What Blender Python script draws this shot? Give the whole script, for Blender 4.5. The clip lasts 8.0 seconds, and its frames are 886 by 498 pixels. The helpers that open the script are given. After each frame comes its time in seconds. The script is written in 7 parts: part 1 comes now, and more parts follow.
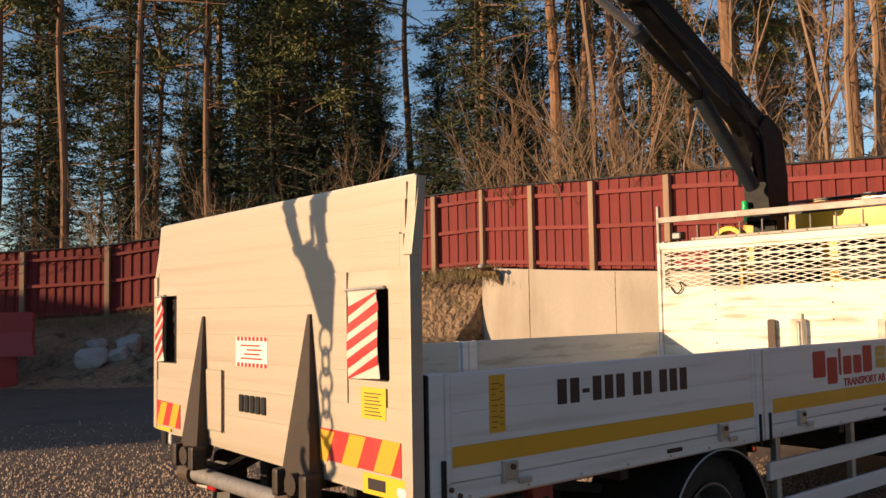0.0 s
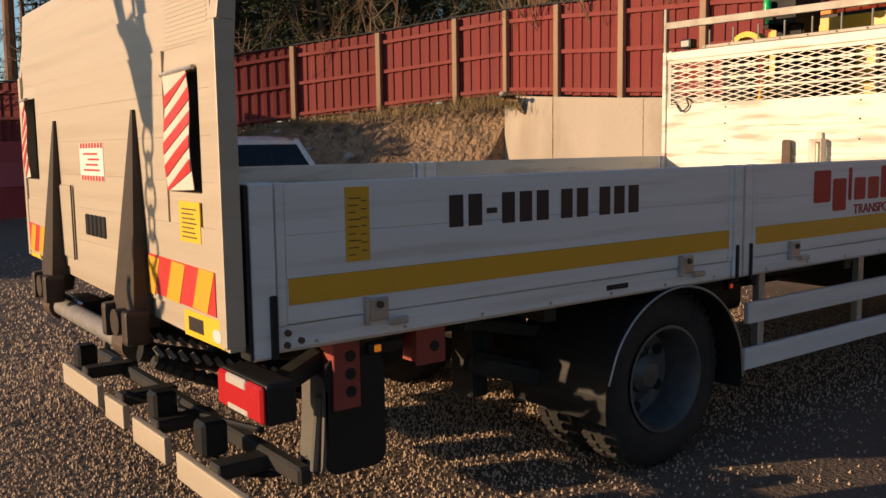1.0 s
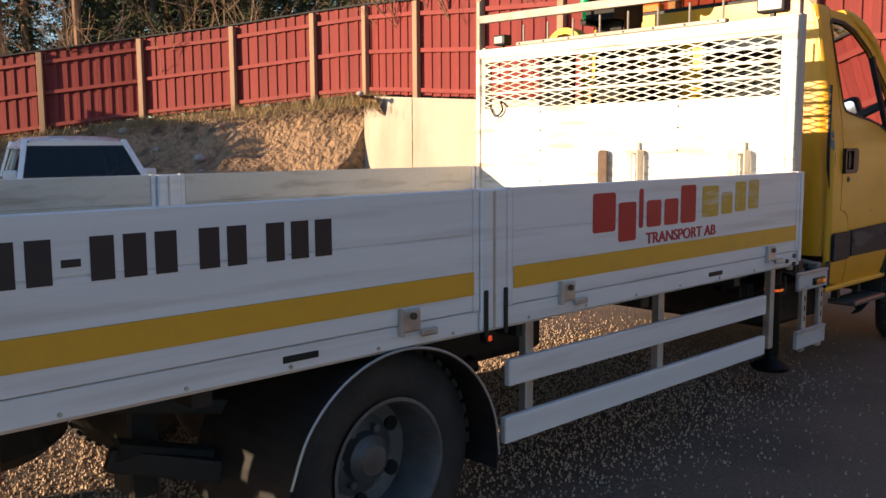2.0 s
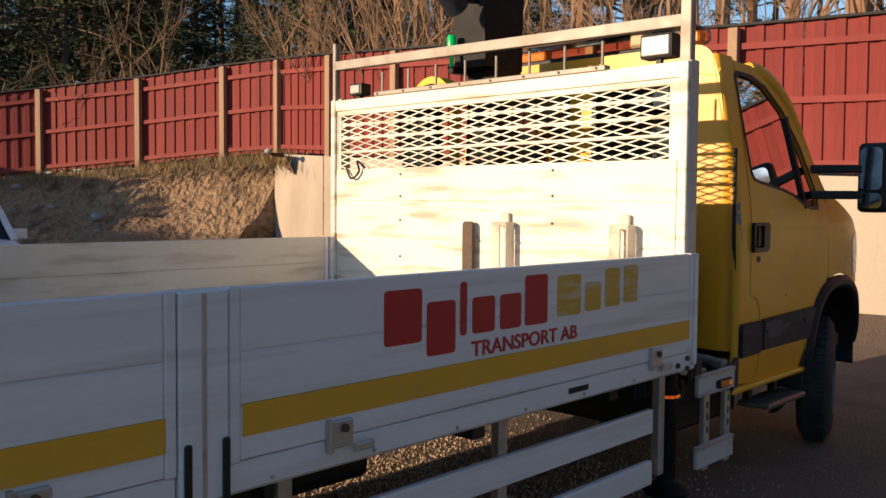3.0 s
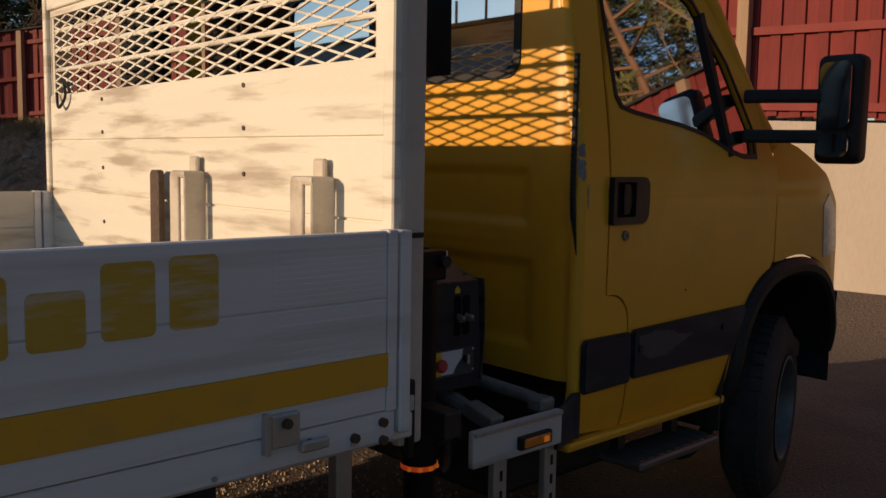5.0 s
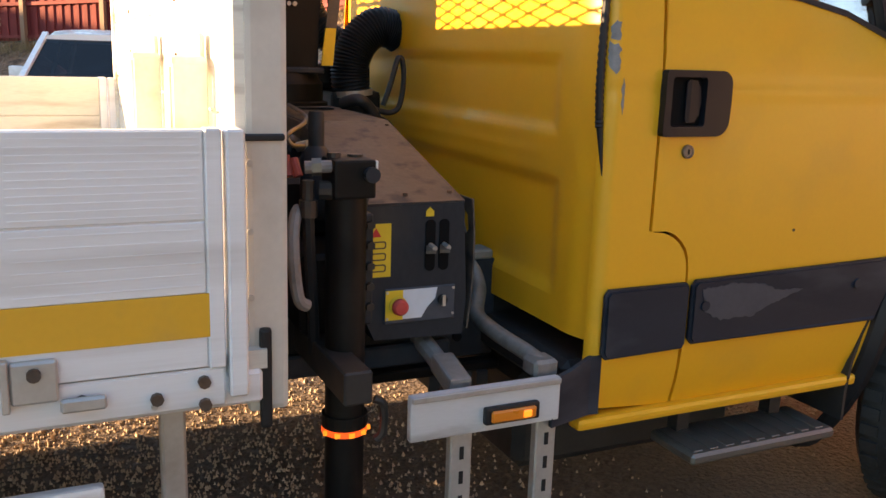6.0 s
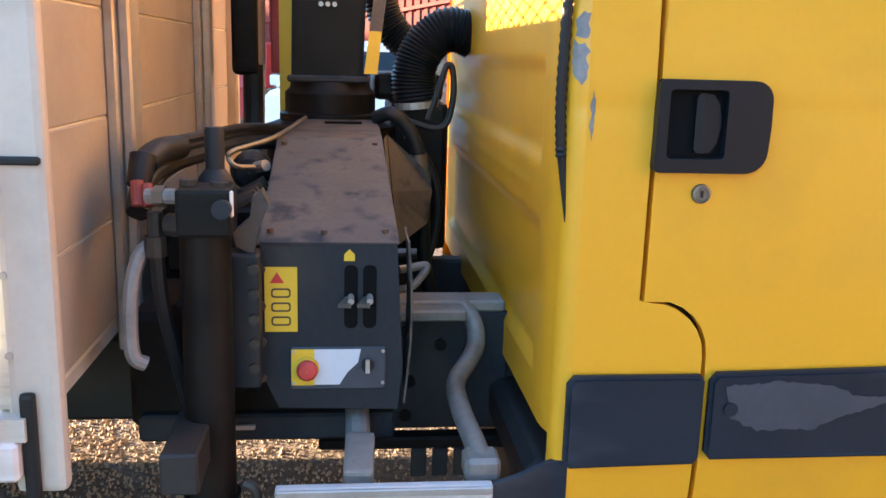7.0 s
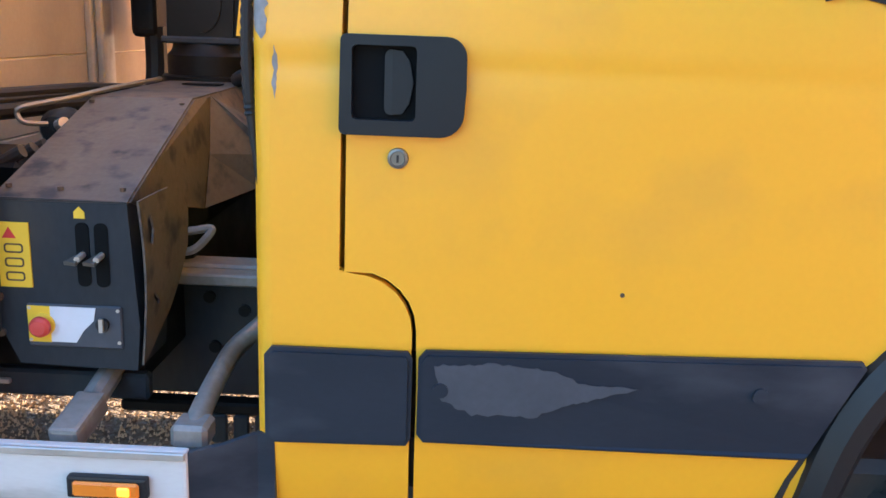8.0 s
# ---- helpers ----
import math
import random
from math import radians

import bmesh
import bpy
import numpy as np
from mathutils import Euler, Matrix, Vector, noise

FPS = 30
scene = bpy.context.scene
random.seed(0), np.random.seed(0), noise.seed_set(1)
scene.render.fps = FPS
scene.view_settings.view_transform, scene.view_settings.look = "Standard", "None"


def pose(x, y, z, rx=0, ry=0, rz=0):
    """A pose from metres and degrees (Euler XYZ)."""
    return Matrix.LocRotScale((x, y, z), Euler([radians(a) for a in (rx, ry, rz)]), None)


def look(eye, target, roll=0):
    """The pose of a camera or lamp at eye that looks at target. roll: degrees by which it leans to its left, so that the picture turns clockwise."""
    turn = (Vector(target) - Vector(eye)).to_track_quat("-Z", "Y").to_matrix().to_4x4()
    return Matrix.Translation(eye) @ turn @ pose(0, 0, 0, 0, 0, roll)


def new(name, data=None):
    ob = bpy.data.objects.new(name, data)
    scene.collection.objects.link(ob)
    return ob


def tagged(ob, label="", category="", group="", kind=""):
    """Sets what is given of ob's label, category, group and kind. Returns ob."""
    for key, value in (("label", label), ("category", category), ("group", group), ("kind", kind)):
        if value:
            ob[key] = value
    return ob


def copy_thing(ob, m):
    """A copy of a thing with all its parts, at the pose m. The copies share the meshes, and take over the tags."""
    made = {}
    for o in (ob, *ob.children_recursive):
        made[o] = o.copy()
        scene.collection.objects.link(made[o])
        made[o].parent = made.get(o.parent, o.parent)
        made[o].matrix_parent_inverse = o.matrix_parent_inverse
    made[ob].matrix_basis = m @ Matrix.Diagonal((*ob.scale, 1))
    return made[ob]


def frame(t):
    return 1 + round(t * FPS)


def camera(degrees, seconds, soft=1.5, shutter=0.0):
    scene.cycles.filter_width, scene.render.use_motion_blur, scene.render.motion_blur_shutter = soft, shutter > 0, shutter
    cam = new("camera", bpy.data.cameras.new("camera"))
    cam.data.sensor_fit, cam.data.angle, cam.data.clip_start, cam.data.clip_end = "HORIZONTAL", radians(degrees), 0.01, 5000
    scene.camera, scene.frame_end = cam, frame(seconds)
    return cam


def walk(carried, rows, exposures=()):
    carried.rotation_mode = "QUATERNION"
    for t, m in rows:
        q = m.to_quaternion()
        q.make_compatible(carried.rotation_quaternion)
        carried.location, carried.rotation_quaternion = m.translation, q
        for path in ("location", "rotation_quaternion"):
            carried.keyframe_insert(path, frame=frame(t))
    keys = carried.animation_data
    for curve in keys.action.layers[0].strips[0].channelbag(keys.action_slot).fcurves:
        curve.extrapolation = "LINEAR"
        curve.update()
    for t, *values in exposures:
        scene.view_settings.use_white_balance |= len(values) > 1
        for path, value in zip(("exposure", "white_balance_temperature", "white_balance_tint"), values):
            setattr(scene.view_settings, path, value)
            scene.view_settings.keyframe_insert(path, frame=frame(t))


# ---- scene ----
cam = camera(53.1, 8.0)
PATH = [
    (0, (0.015, -0.007, 1.504), (1.354, 1.578, 1.643), -1.0),
    (0.5, (0.530, 0.163, 1.409), (1.820, 1.793, 1.347), -1.2),
    (1, (1.033, 0.261, 1.358), (2.273, 1.914, 1.119), -0.8),
    (1.5, (1.586, 0.336, 1.372), (2.877, 1.946, 1.110), -0.3),
    (2, (2.166, 0.491, 1.407), (3.591, 1.986, 1.165), -0.3),
    (2.2, (2.397, 0.535, 1.395), (3.867, 1.990, 1.169), -0.2),
    (3.3, (3.574, 0.867, 1.467), (5.095, 2.286, 1.404), 0.3),
    (3.5, (3.788, 0.887, 1.462), (5.288, 2.326, 1.421), 0.3),
    (4, (4.338, 0.994, 1.483), (5.795, 2.478, 1.473), 0.5),
    (4.5, (4.895, 1.045, 1.462), (6.342, 2.540, 1.407), 0.6),
    (5, (5.372, 1.005, 1.420), (6.769, 2.530, 1.212), 1.0),
    (5.2, (5.578, 0.996, 1.400), (6.877, 2.490, 1.110), 1.5),
    (6.3, (6.593, 1.116, 1.385), (7.192, 2.969, 0.932), 1.9),
    (6.5, (6.752, 1.170, 1.368), (7.212, 3.062, 0.911), 1.9),
    (7, (7.166, 1.290, 1.402), (7.378, 3.233, 0.976), 1.6),
    (7.5, (7.532, 1.321, 1.432), (7.580, 3.278, 1.022), 2.0),
    (8, (7.874, 1.332, 1.389), (7.827, 3.272, 0.904), 2.1),
]
EXPOSURES = [(0, 0.37, 7000, 12), (0.5, 0.24, 7000, 12), (1, 0.22, 6900, 12), (1.5, 0.62, 6800, 12), (2, 1.1, 6500, 11), (2.2, 1.05, 6500, 11), (3.5, 0.12, 6400, 10), (4.5, -0.26, 6600, 10),
             (5, -0.34, 6800, 12), (5.2, -0.08, 6800, 12), (6.3, 3.08, 8300, 14), (6.5, 3.18, 8300, 14), (7, 3.4, 6250, 6), (7.2, 3.3, 6000, 4), (7.5, 3.55, 5150, 0), (8, 3.6, 6200, 8)]
walk(cam, [(t, look(eye, target, roll)) for t, eye, target, roll in PATH], EXPOSURES)

# ---- world, sun ----
SUN_WAY = Vector((0.81, -0.316, -0.18)).normalized()
world = bpy.data.worlds.new("sky")
scene.world = world
world.use_nodes = True
wn = world.node_tree.nodes
sky = wn.new("ShaderNodeTexSky")
sky.sky_type = "NISHITA"
sky.sun_disc = False
sky.sun_elevation = radians(11.7)
sky.sun_rotation = radians(-68.7)
sky.dust_density, sky.ozone_density = 0.3, 3.0
wn["Background"].inputs["Strength"].default_value = 0.14
world.node_tree.links.new(sky.outputs[0], wn["Background"].inputs["Color"])
sun_data = bpy.data.lights.new("sun", "SUN")
sun_data.energy, sun_data.angle, sun_data.color = 4.8, radians(0.53), (1.0, 0.71, 0.44)
sun = new("sun", sun_data)
sun.matrix_world = look((0, 0, 30), Vector((0, 0, 30)) + SUN_WAY)

# ---- materials ----
def material(name, colour, rough=0.6, metal=0.0, second=None, scale=6.0, mix=0.5, grain=80.0, grain_mix=0.25, bump=0.0, bump_scale=60.0,
             stretch=(1, 1, 1), random_tint=0.0, dirt=None, dirt_amount=0.0, dirt_scale=3.0, coat=0.0, emit=0.0, relief=0.02, spec=0.5):
    """A procedural surface: a base colour that drifts to a second one at a large scale, a fine grain, dirt and relief."""
    m = bpy.data.materials.new(name)
    m.use_nodes = True
    nt = m.node_tree
    N, L = nt.nodes, nt.links
    b = N["Principled BSDF"]
    b.inputs["Roughness"].default_value, b.inputs["Metallic"].default_value = rough, metal
    b.inputs["Coat Weight"].default_value = coat
    b.inputs["Specular IOR Level"].default_value = spec
    coord = N.new("ShaderNodeTexCoord")
    mp = N.new("ShaderNodeMapping")
    mp.inputs["Scale"].default_value = stretch
    L.new(coord.outputs["Object"], mp.inputs["Vector"])

    def noise_tex(s, detail=5.0):
        n = N.new("ShaderNodeTexNoise")
        n.inputs["Scale"].default_value, n.inputs["Detail"].default_value = s, detail
        L.new(mp.outputs[0], n.inputs["Vector"])
        return n

    def mixer(fac, a, c, blend="MIX"):
        x = N.new("ShaderNodeMix")
        x.data_type, x.blend_type = "RGBA", blend
        for sock, v in ((x.inputs[0], fac), (x.inputs[6], a), (x.inputs[7], c)):
            if isinstance(v, (int, float)):
                sock.default_value = v
            elif isinstance(v, tuple):
                sock.default_value = (*v, 1)
            else:
                L.new(v, sock)
        return x.outputs[2]

    def ramp(src, lo, hi, top=1.0):
        r = N.new("ShaderNodeMapRange")
        r.inputs["From Min"].default_value, r.inputs["From Max"].default_value, r.inputs["To Max"].default_value = lo, hi, top
        L.new(src, r.inputs["Value"])
        return r.outputs[0]

    col = mixer(0.0, colour, colour)
    if second:
        col = mixer(ramp(noise_tex(scale).outputs["Fac"], 0.35, 0.65, mix), colour, second)
    if grain_mix:
        g = noise_tex(grain, 3.0)
        col = mixer(ramp(g.outputs["Fac"], 0.35, 0.7, grain_mix), col, tuple(c * 0.45 for c in colour))
    if dirt:
        d = noise_tex(dirt_scale, 8.0)
        col = mixer(ramp(d.outputs["Fac"], 0.52, 0.68, dirt_amount), col, dirt)
    if random_tint:
        info = N.new("ShaderNodeObjectInfo")
        col = mixer(ramp(info.outputs["Random"], 0.0, 1.0, random_tint), col, tuple(c * 0.4 for c in colour))
    L.new(col, b.inputs["Base Color"])
    r = noise_tex(scale * 1.7)
    rr = N.new("ShaderNodeMapRange")
    rr.inputs["To Min"].default_value, rr.inputs["To Max"].default_value = max(rough - 0.12, 0.02), min(rough + 0.12, 1.0)
    L.new(r.outputs["Fac"], rr.inputs["Value"])
    L.new(rr.outputs[0], b.inputs["Roughness"])
    if bump:
        bt = noise_tex(bump_scale, 6.0)
        bp = N.new("ShaderNodeBump")
        bp.inputs["Strength"].default_value, bp.inputs["Distance"].default_value = min(bump, 1.0), relief
        L.new(bt.outputs["Fac"], bp.inputs["Height"])
        L.new(bp.outputs[0], b.inputs["Normal"])
    if emit:
        b.inputs["Emission Color"].default_value, b.inputs["Emission Strength"].default_value = (*colour, 1), emit
    return m


def glass(name, tint=(0.75, 0.82, 0.8), rough=0.02):
    m = bpy.data.materials.new(name)
    m.use_nodes = True
    nt = m.node_tree
    for n in list(nt.nodes):
        nt.nodes.remove(n)
    out, mixn = nt.nodes.new("ShaderNodeOutputMaterial"), nt.nodes.new("ShaderNodeMixShader")
    tr, gl, fr = nt.nodes.new("ShaderNodeBsdfTransparent"), nt.nodes.new("ShaderNodeBsdfGlossy"), nt.nodes.new("ShaderNodeFresnel")
    tr.inputs[0].default_value = (*tint, 1)
    gl.inputs["Roughness"].default_value = rough
    fr.inputs[0].default_value = 1.5
    nt.links.new(fr.outputs[0], mixn.inputs[0])
    nt.links.new(tr.outputs[0], mixn.inputs[1])
    nt.links.new(gl.outputs[0], mixn.inputs[2])
    nt.links.new(mixn.outputs[0], out.inputs[0])
    return m


YELLOW = material("yellow_cab_paint", (0.84, 0.412, 0.020), 0.40, second=(0.80, 0.39, 0.018), scale=2.0, grain_mix=0.04, dirt=(0.42, 0.24, 0.06), dirt_amount=0.16, dirt_scale=4.0, coat=0.06)
YELLOW_FILM = material("yellow_film", (0.74, 0.39, 0.03), 0.45, grain_mix=0.06, dirt=(0.45, 0.3, 0.1), dirt_amount=0.25, dirt_scale=9.0)
STICKER = material("yellow_sticker", (0.75, 0.50, 0.03), 0.5, grain_mix=0.05)
WHITE_BOARD = material("white_aluminium_board", (0.78, 0.77, 0.77), 0.42, second=(0.70, 0.69, 0.68), scale=3.0, grain=60, grain_mix=0.06, dirt=(0.42, 0.37, 0.32), dirt_amount=0.35, dirt_scale=4.0, stretch=(0.25, 1, 5.0))
WHITE_HEAD = material("white_headboard_paint", (0.82, 0.785, 0.68), 0.5, second=(0.75, 0.71, 0.59), scale=2.0, grain=50, grain_mix=0.08, dirt=(0.26, 0.18, 0.11), dirt_amount=0.62, dirt_scale=2.6, stretch=(1, 0.9, 8.0))
INNER_BOARD = material("worn_inner_board", (0.62, 0.60, 0.54), 0.55, second=(0.5, 0.47, 0.4), scale=3.0, grain_mix=0.15, dirt=(0.28, 0.24, 0.18), dirt_amount=0.6, dirt_scale=6.0, stretch=(0.4, 1, 2.5))
STAKE = material("scuffed_brown_steel", (0.62, 0.56, 0.47), 0.6, 0.1, second=(0.52, 0.45, 0.37), scale=8, grain_mix=0.15, dirt=(0.18, 0.12, 0.08), dirt_amount=0.4, dirt_scale=8)
STEEL = material("galvanised_steel", (0.55, 0.53, 0.50), 0.45, 0.6, second=(0.42, 0.40, 0.37), scale=12, grain_mix=0.15, dirt=(0.25, 0.16, 0.09), dirt_amount=0.35, dirt_scale=9)
RAIL = material("weathered_rail_steel", (0.34, 0.31, 0.27), 0.55, 0.3, second=(0.26, 0.23, 0.20), scale=8, grain_mix=0.15, dirt=(0.18, 0.12, 0.08), dirt_amount=0.4, dirt_scale=7)
# Cream base colour holds the warm light bounced from the yellow cab.
STANCHION = material("bounce_toned_post", (0.60, 0.55, 0.48), 0.5, second=(0.52, 0.47, 0.40), scale=4, grain_mix=0.1, dirt=(0.3, 0.24, 0.18), dirt_amount=0.3, dirt_scale=6)
ALU = material("ribbed_aluminium", (0.52, 0.45, 0.36), 0.5, 0.2, second=(0.46, 0.39, 0.30), scale=1.8, grain=30, grain_mix=0.07, dirt=(0.42, 0.34, 0.25), dirt_amount=0.45, dirt_scale=2.0, stretch=(1, 0.16, 9))
RUST = material("rusty_dark_steel", (0.09, 0.065, 0.05), 0.65, 0.3, second=(0.16, 0.09, 0.05), scale=9, grain_mix=0.4, bump=0.3)
BLACK = material("black_plastic", (0.011, 0.012, 0.014), 0.5, second=(0.02, 0.02, 0.022), scale=6, grain_mix=0.2, spec=0.35)
GREY_TRIM = material("grey_plastic_trim", (0.013, 0.020, 0.032), 0.5, second=(0.020, 0.028, 0.042), scale=5, grain_mix=0.15, spec=0.3, dirt=(0.10, 0.11, 0.13), dirt_amount=0.6, dirt_scale=2.4, stretch=(0.6, 1, 1.6))
BEIGE = material("beige_board_back", (0.43, 0.37, 0.30), 0.6, second=(0.36, 0.31, 0.25), scale=2.5, grain_mix=0.1, dirt=(0.25, 0.2, 0.16), dirt_amount=0.4, dirt_scale=3)
DULL_STEEL = material("dull_worn_steel", (0.27, 0.26, 0.25), 0.55, 0.25, second=(0.19, 0.17, 0.155), scale=14, grain_mix=0.25, dirt=(0.10, 0.075, 0.055), dirt_amount=0.5, dirt_scale=11)
GUARD_WHITE = material("dulled_white_guard", (0.56, 0.56, 0.56), 0.45, second=(0.47, 0.46, 0.45), scale=5, grain_mix=0.08, dirt=(0.22, 0.19, 0.16), dirt_amount=0.5, dirt_scale=5, stretch=(0.6, 1, 2.5))
# Near-black that stands in for the shade inside pockets and slots.
RECESS_SHADE = material("recess_shade_black", (0.004, 0.005, 0.006), 0.7, grain_mix=0.0, spec=0.1)
LOCK = material("dull_lock_steel", (0.20, 0.19, 0.17), 0.4, 0.7, grain_mix=0.2)
PRIMER = material("bare_grey_primer", (0.20, 0.19, 0.185), 0.6, second=(0.34, 0.32, 0.31), scale=30, grain_mix=0.3)
GREASE = material("greasy_grey_fitting", (0.035, 0.032, 0.03), 0.5, 0.3, second=(0.075, 0.06, 0.05), scale=20, grain_mix=0.3)
WORN = material("worn_pale_plastic", (0.055, 0.064, 0.082), 0.6, second=(0.028, 0.036, 0.05), scale=9, grain_mix=0.2)
HANDLE = material("dark_handle_plastic", (0.007, 0.010, 0.015), 0.42, grain_mix=0.1, spec=0.3)
ARM = material("dark_rusty_arm", (0.04, 0.028, 0.021), 0.6, 0.2, second=(0.065, 0.042, 0.03), scale=9, grain_mix=0.3, bump=0.1, relief=0.005)
CRANE = material("black_crane_paint", (0.004, 0.004, 0.0045), 0.5, second=(0.008, 0.0075, 0.007), scale=8, grain_mix=0.3, spec=0.2, dirt=(0.03, 0.025, 0.02), dirt_amount=0.3, dirt_scale=7)
CRANE_GREY = material("dark_grey_cover", (0.016, 0.022, 0.031), 0.55, second=(0.026, 0.031, 0.038), scale=9, grain_mix=0.3, spec=0.3, dirt=(0.06, 0.05, 0.042), dirt_amount=0.5, dirt_scale=6, stretch=(1, 1, 0.45))
CRANE_DUST = material("dusty_brown_cover", (0.105, 0.086, 0.069), 0.6, second=(0.052, 0.048, 0.048), scale=6, grain_mix=0.3, dirt=(0.010, 0.013, 0.022), dirt_amount=0.95, dirt_scale=17, bump=0.2, relief=0.005)
RUBBER = material("tyre_rubber", (0.02, 0.02, 0.02), 0.8, second=(0.05, 0.045, 0.04), scale=8, grain_mix=0.2, bump=0.2)
RIM = material("grey_wheel_rim", (0.15, 0.155, 0.165), 0.5, 0.4, second=(0.08, 0.08, 0.085), scale=12, grain_mix=0.2, dirt=(0.1, 0.08, 0.06), dirt_amount=0.6, dirt_scale=9)
CHASSIS = material("chassis_black", (0.015, 0.015, 0.016), 0.6, second=(0.04, 0.035, 0.03), scale=7, grain_mix=0.2)
RED_LENS = material("red_lamp_lens", (0.5, 0.02, 0.025), 0.25, grain_mix=0.1, coat=0.3)
WHITE_LENS = material("clear_lamp_lens", (0.52, 0.50, 0.47), 0.25, grain_mix=0.1)
AMBER = material("amber_lens", (0.75, 0.22, 0.02), 0.3, grain_mix=0.05)
AMBER_LIT = material("glowing_amber_plastic", (1.0, 0.30, 0.03), 0.3, grain_mix=0.0, emit=0.22)
RED_LIT = material("glowing_red_plastic", (1.0, 0.10, 0.02), 0.3, grain_mix=0.0, emit=0.22)
RED_OXIDE = material("red_oxide_bracket", (0.33, 0.06, 0.045), 0.6, second=(0.25, 0.05, 0.04), scale=14, grain_mix=0.25)
RED_FILM = material("red_film", (0.58, 0.03, 0.03), 0.5, grain_mix=0.1, dirt=(0.35, 0.12, 0.08), dirt_amount=0.3, dirt_scale=10)
LETTER_RED = material("dark_red_lettering", (0.46, 0.022, 0.026), 0.5, grain_mix=0.1)
LETTER_YELLOW = material("worn_yellow_lettering", (0.60, 0.38, 0.05), 0.5, grain_mix=0.05, dirt=(0.66, 0.64, 0.6), dirt_amount=0.5, dirt_scale=14, stretch=(0.5, 1, 3))
LETTER_BLACK = material("black_lettering", (0.03, 0.022, 0.024), 0.5, grain_mix=0.1)
WHITE_FILM = material("white_film", (0.8, 0.78, 0.75), 0.5, grain_mix=0.05)
FLAP = material("sunlit_flap_grey", (0.10, 0.095, 0.085), 0.75, second=(0.16, 0.15, 0.13), scale=5, grain_mix=0.2)
CANVAS = material("white_tarpaulin", (0.7, 0.62, 0.55), 0.7, grain_mix=0.1, dirt=(0.5, 0.4, 0.3), dirt_amount=0.3)
GREEN = material("green_beacon", (0.0, 0.42, 0.10), 0.25, grain_mix=0.0, emit=0.15)
RED_PAINT = material("red_tip_paint", (0.5, 0.03, 0.03), 0.4, grain_mix=0.1)
BUTTON = material("red_push_button", (0.55, 0.06, 0.05), 0.5, grain_mix=0.05)
BLUE_WHITE = material("worn_white_label", (0.62, 0.66, 0.72), 0.5, grain_mix=0.05, dirt=(0.4, 0.42, 0.45), dirt_amount=0.3)
SEAT = material("grey_seat_cloth", (0.035, 0.037, 0.04), 0.9, grain_mix=0.3)
PANE = glass("window_pane", (0.50, 0.56, 0.55))
MIRROR = material("mirror_glass", (0.75, 0.78, 0.8), 0.03, 1.0, grain_mix=0.0)
BEACON_GLASS = glass("amber_beacon_cover", (0.92, 0.80, 0.62), 0.08)
FENCE_RED = material("falu_red_board", (0.235, 0.028, 0.024), 0.8, second=(0.19, 0.022, 0.02), scale=3, grain=25, grain_mix=0.35, stretch=(1, 1, 0.15), random_tint=0.35, bump=0.2)
FENCE_RAIL = material("red_rail", (0.27, 0.045, 0.038), 0.8, second=(0.2, 0.03, 0.027), scale=3, grain_mix=0.3, random_tint=0.25)
POST_WOOD = material("weathered_post_wood", (0.40, 0.26, 0.16), 0.8, second=(0.30, 0.20, 0.13), scale=4, grain=30, grain_mix=0.4, stretch=(1, 1, 0.12), random_tint=0.35)
CAP = material("black_roofing_felt", (0.025, 0.025, 0.028), 0.85, grain_mix=0.2)
CONCRETE = material("pale_concrete", (0.50, 0.43, 0.35), 0.85, second=(0.40, 0.34, 0.27), scale=1.2, grain=40, grain_mix=0.15, dirt=(0.30, 0.24, 0.18), dirt_amount=0.5, dirt_scale=1.3, stretch=(1, 1, 0.35), bump=0.15)
GRAVEL = material("brown_gravel", (0.185, 0.137, 0.105), 0.9, second=(0.135, 0.10, 0.08), scale=0.7, grain=60, grain_mix=0.6, dirt=(0.08, 0.068, 0.06), dirt_amount=0.5, dirt_scale=1.4, bump=1.0, bump_scale=48, relief=0.04)
STONES = material("lit_gravel_stones", (0.52, 0.39, 0.285), 0.9, second=(0.30, 0.225, 0.17), scale=14, grain_mix=0.3, bump=0.2)
EARTH = material("sandy_earth_bank", (0.44, 0.29, 0.17), 0.95, second=(0.26, 0.17, 0.10), scale=1.2, grain=9, grain_mix=0.6, dirt=(0.06, 0.045, 0.03), dirt_amount=0.8, dirt_scale=2.2, bump=1.0, bump_scale=7, relief=0.35)
FOREST_FLOOR = material("dark_forest_floor", (0.07, 0.055, 0.032), 0.95, second=(0.05, 0.055, 0.025), scale=0.5, grain=8, grain_mix=0.5, bump=1.0, bump_scale=5)
PINE_BARK = material("orange_pine_bark", (0.38, 0.20, 0.11), 0.9, second=(0.17, 0.11, 0.075), scale=0.8, grain=14, grain_mix=0.6, stretch=(1, 1, 0.3), bump=0.8, bump_scale=12, random_tint=0.6)
SPRUCE_BARK = material("grey_spruce_bark", (0.13, 0.095, 0.07), 0.95, second=(0.09, 0.07, 0.055), scale=2, grain=14, grain_mix=0.5, random_tint=0.3)
TWIG = material("bare_brown_twigs", (0.37, 0.235, 0.14), 0.9, second=(0.27, 0.18, 0.115), scale=2, grain_mix=0.3, random_tint=0.45)
NEEDLE = material("pine_needles", (0.15, 0.165, 0.05), 0.8, second=(0.21, 0.19, 0.06), scale=0.6, grain_mix=0.3, random_tint=0.3)
SPRUCE_NEEDLE = material("spruce_needles", (0.045, 0.065, 0.026), 0.8, second=(0.08, 0.092, 0.034), scale=0.7, grain_mix=0.3, random_tint=0.4)
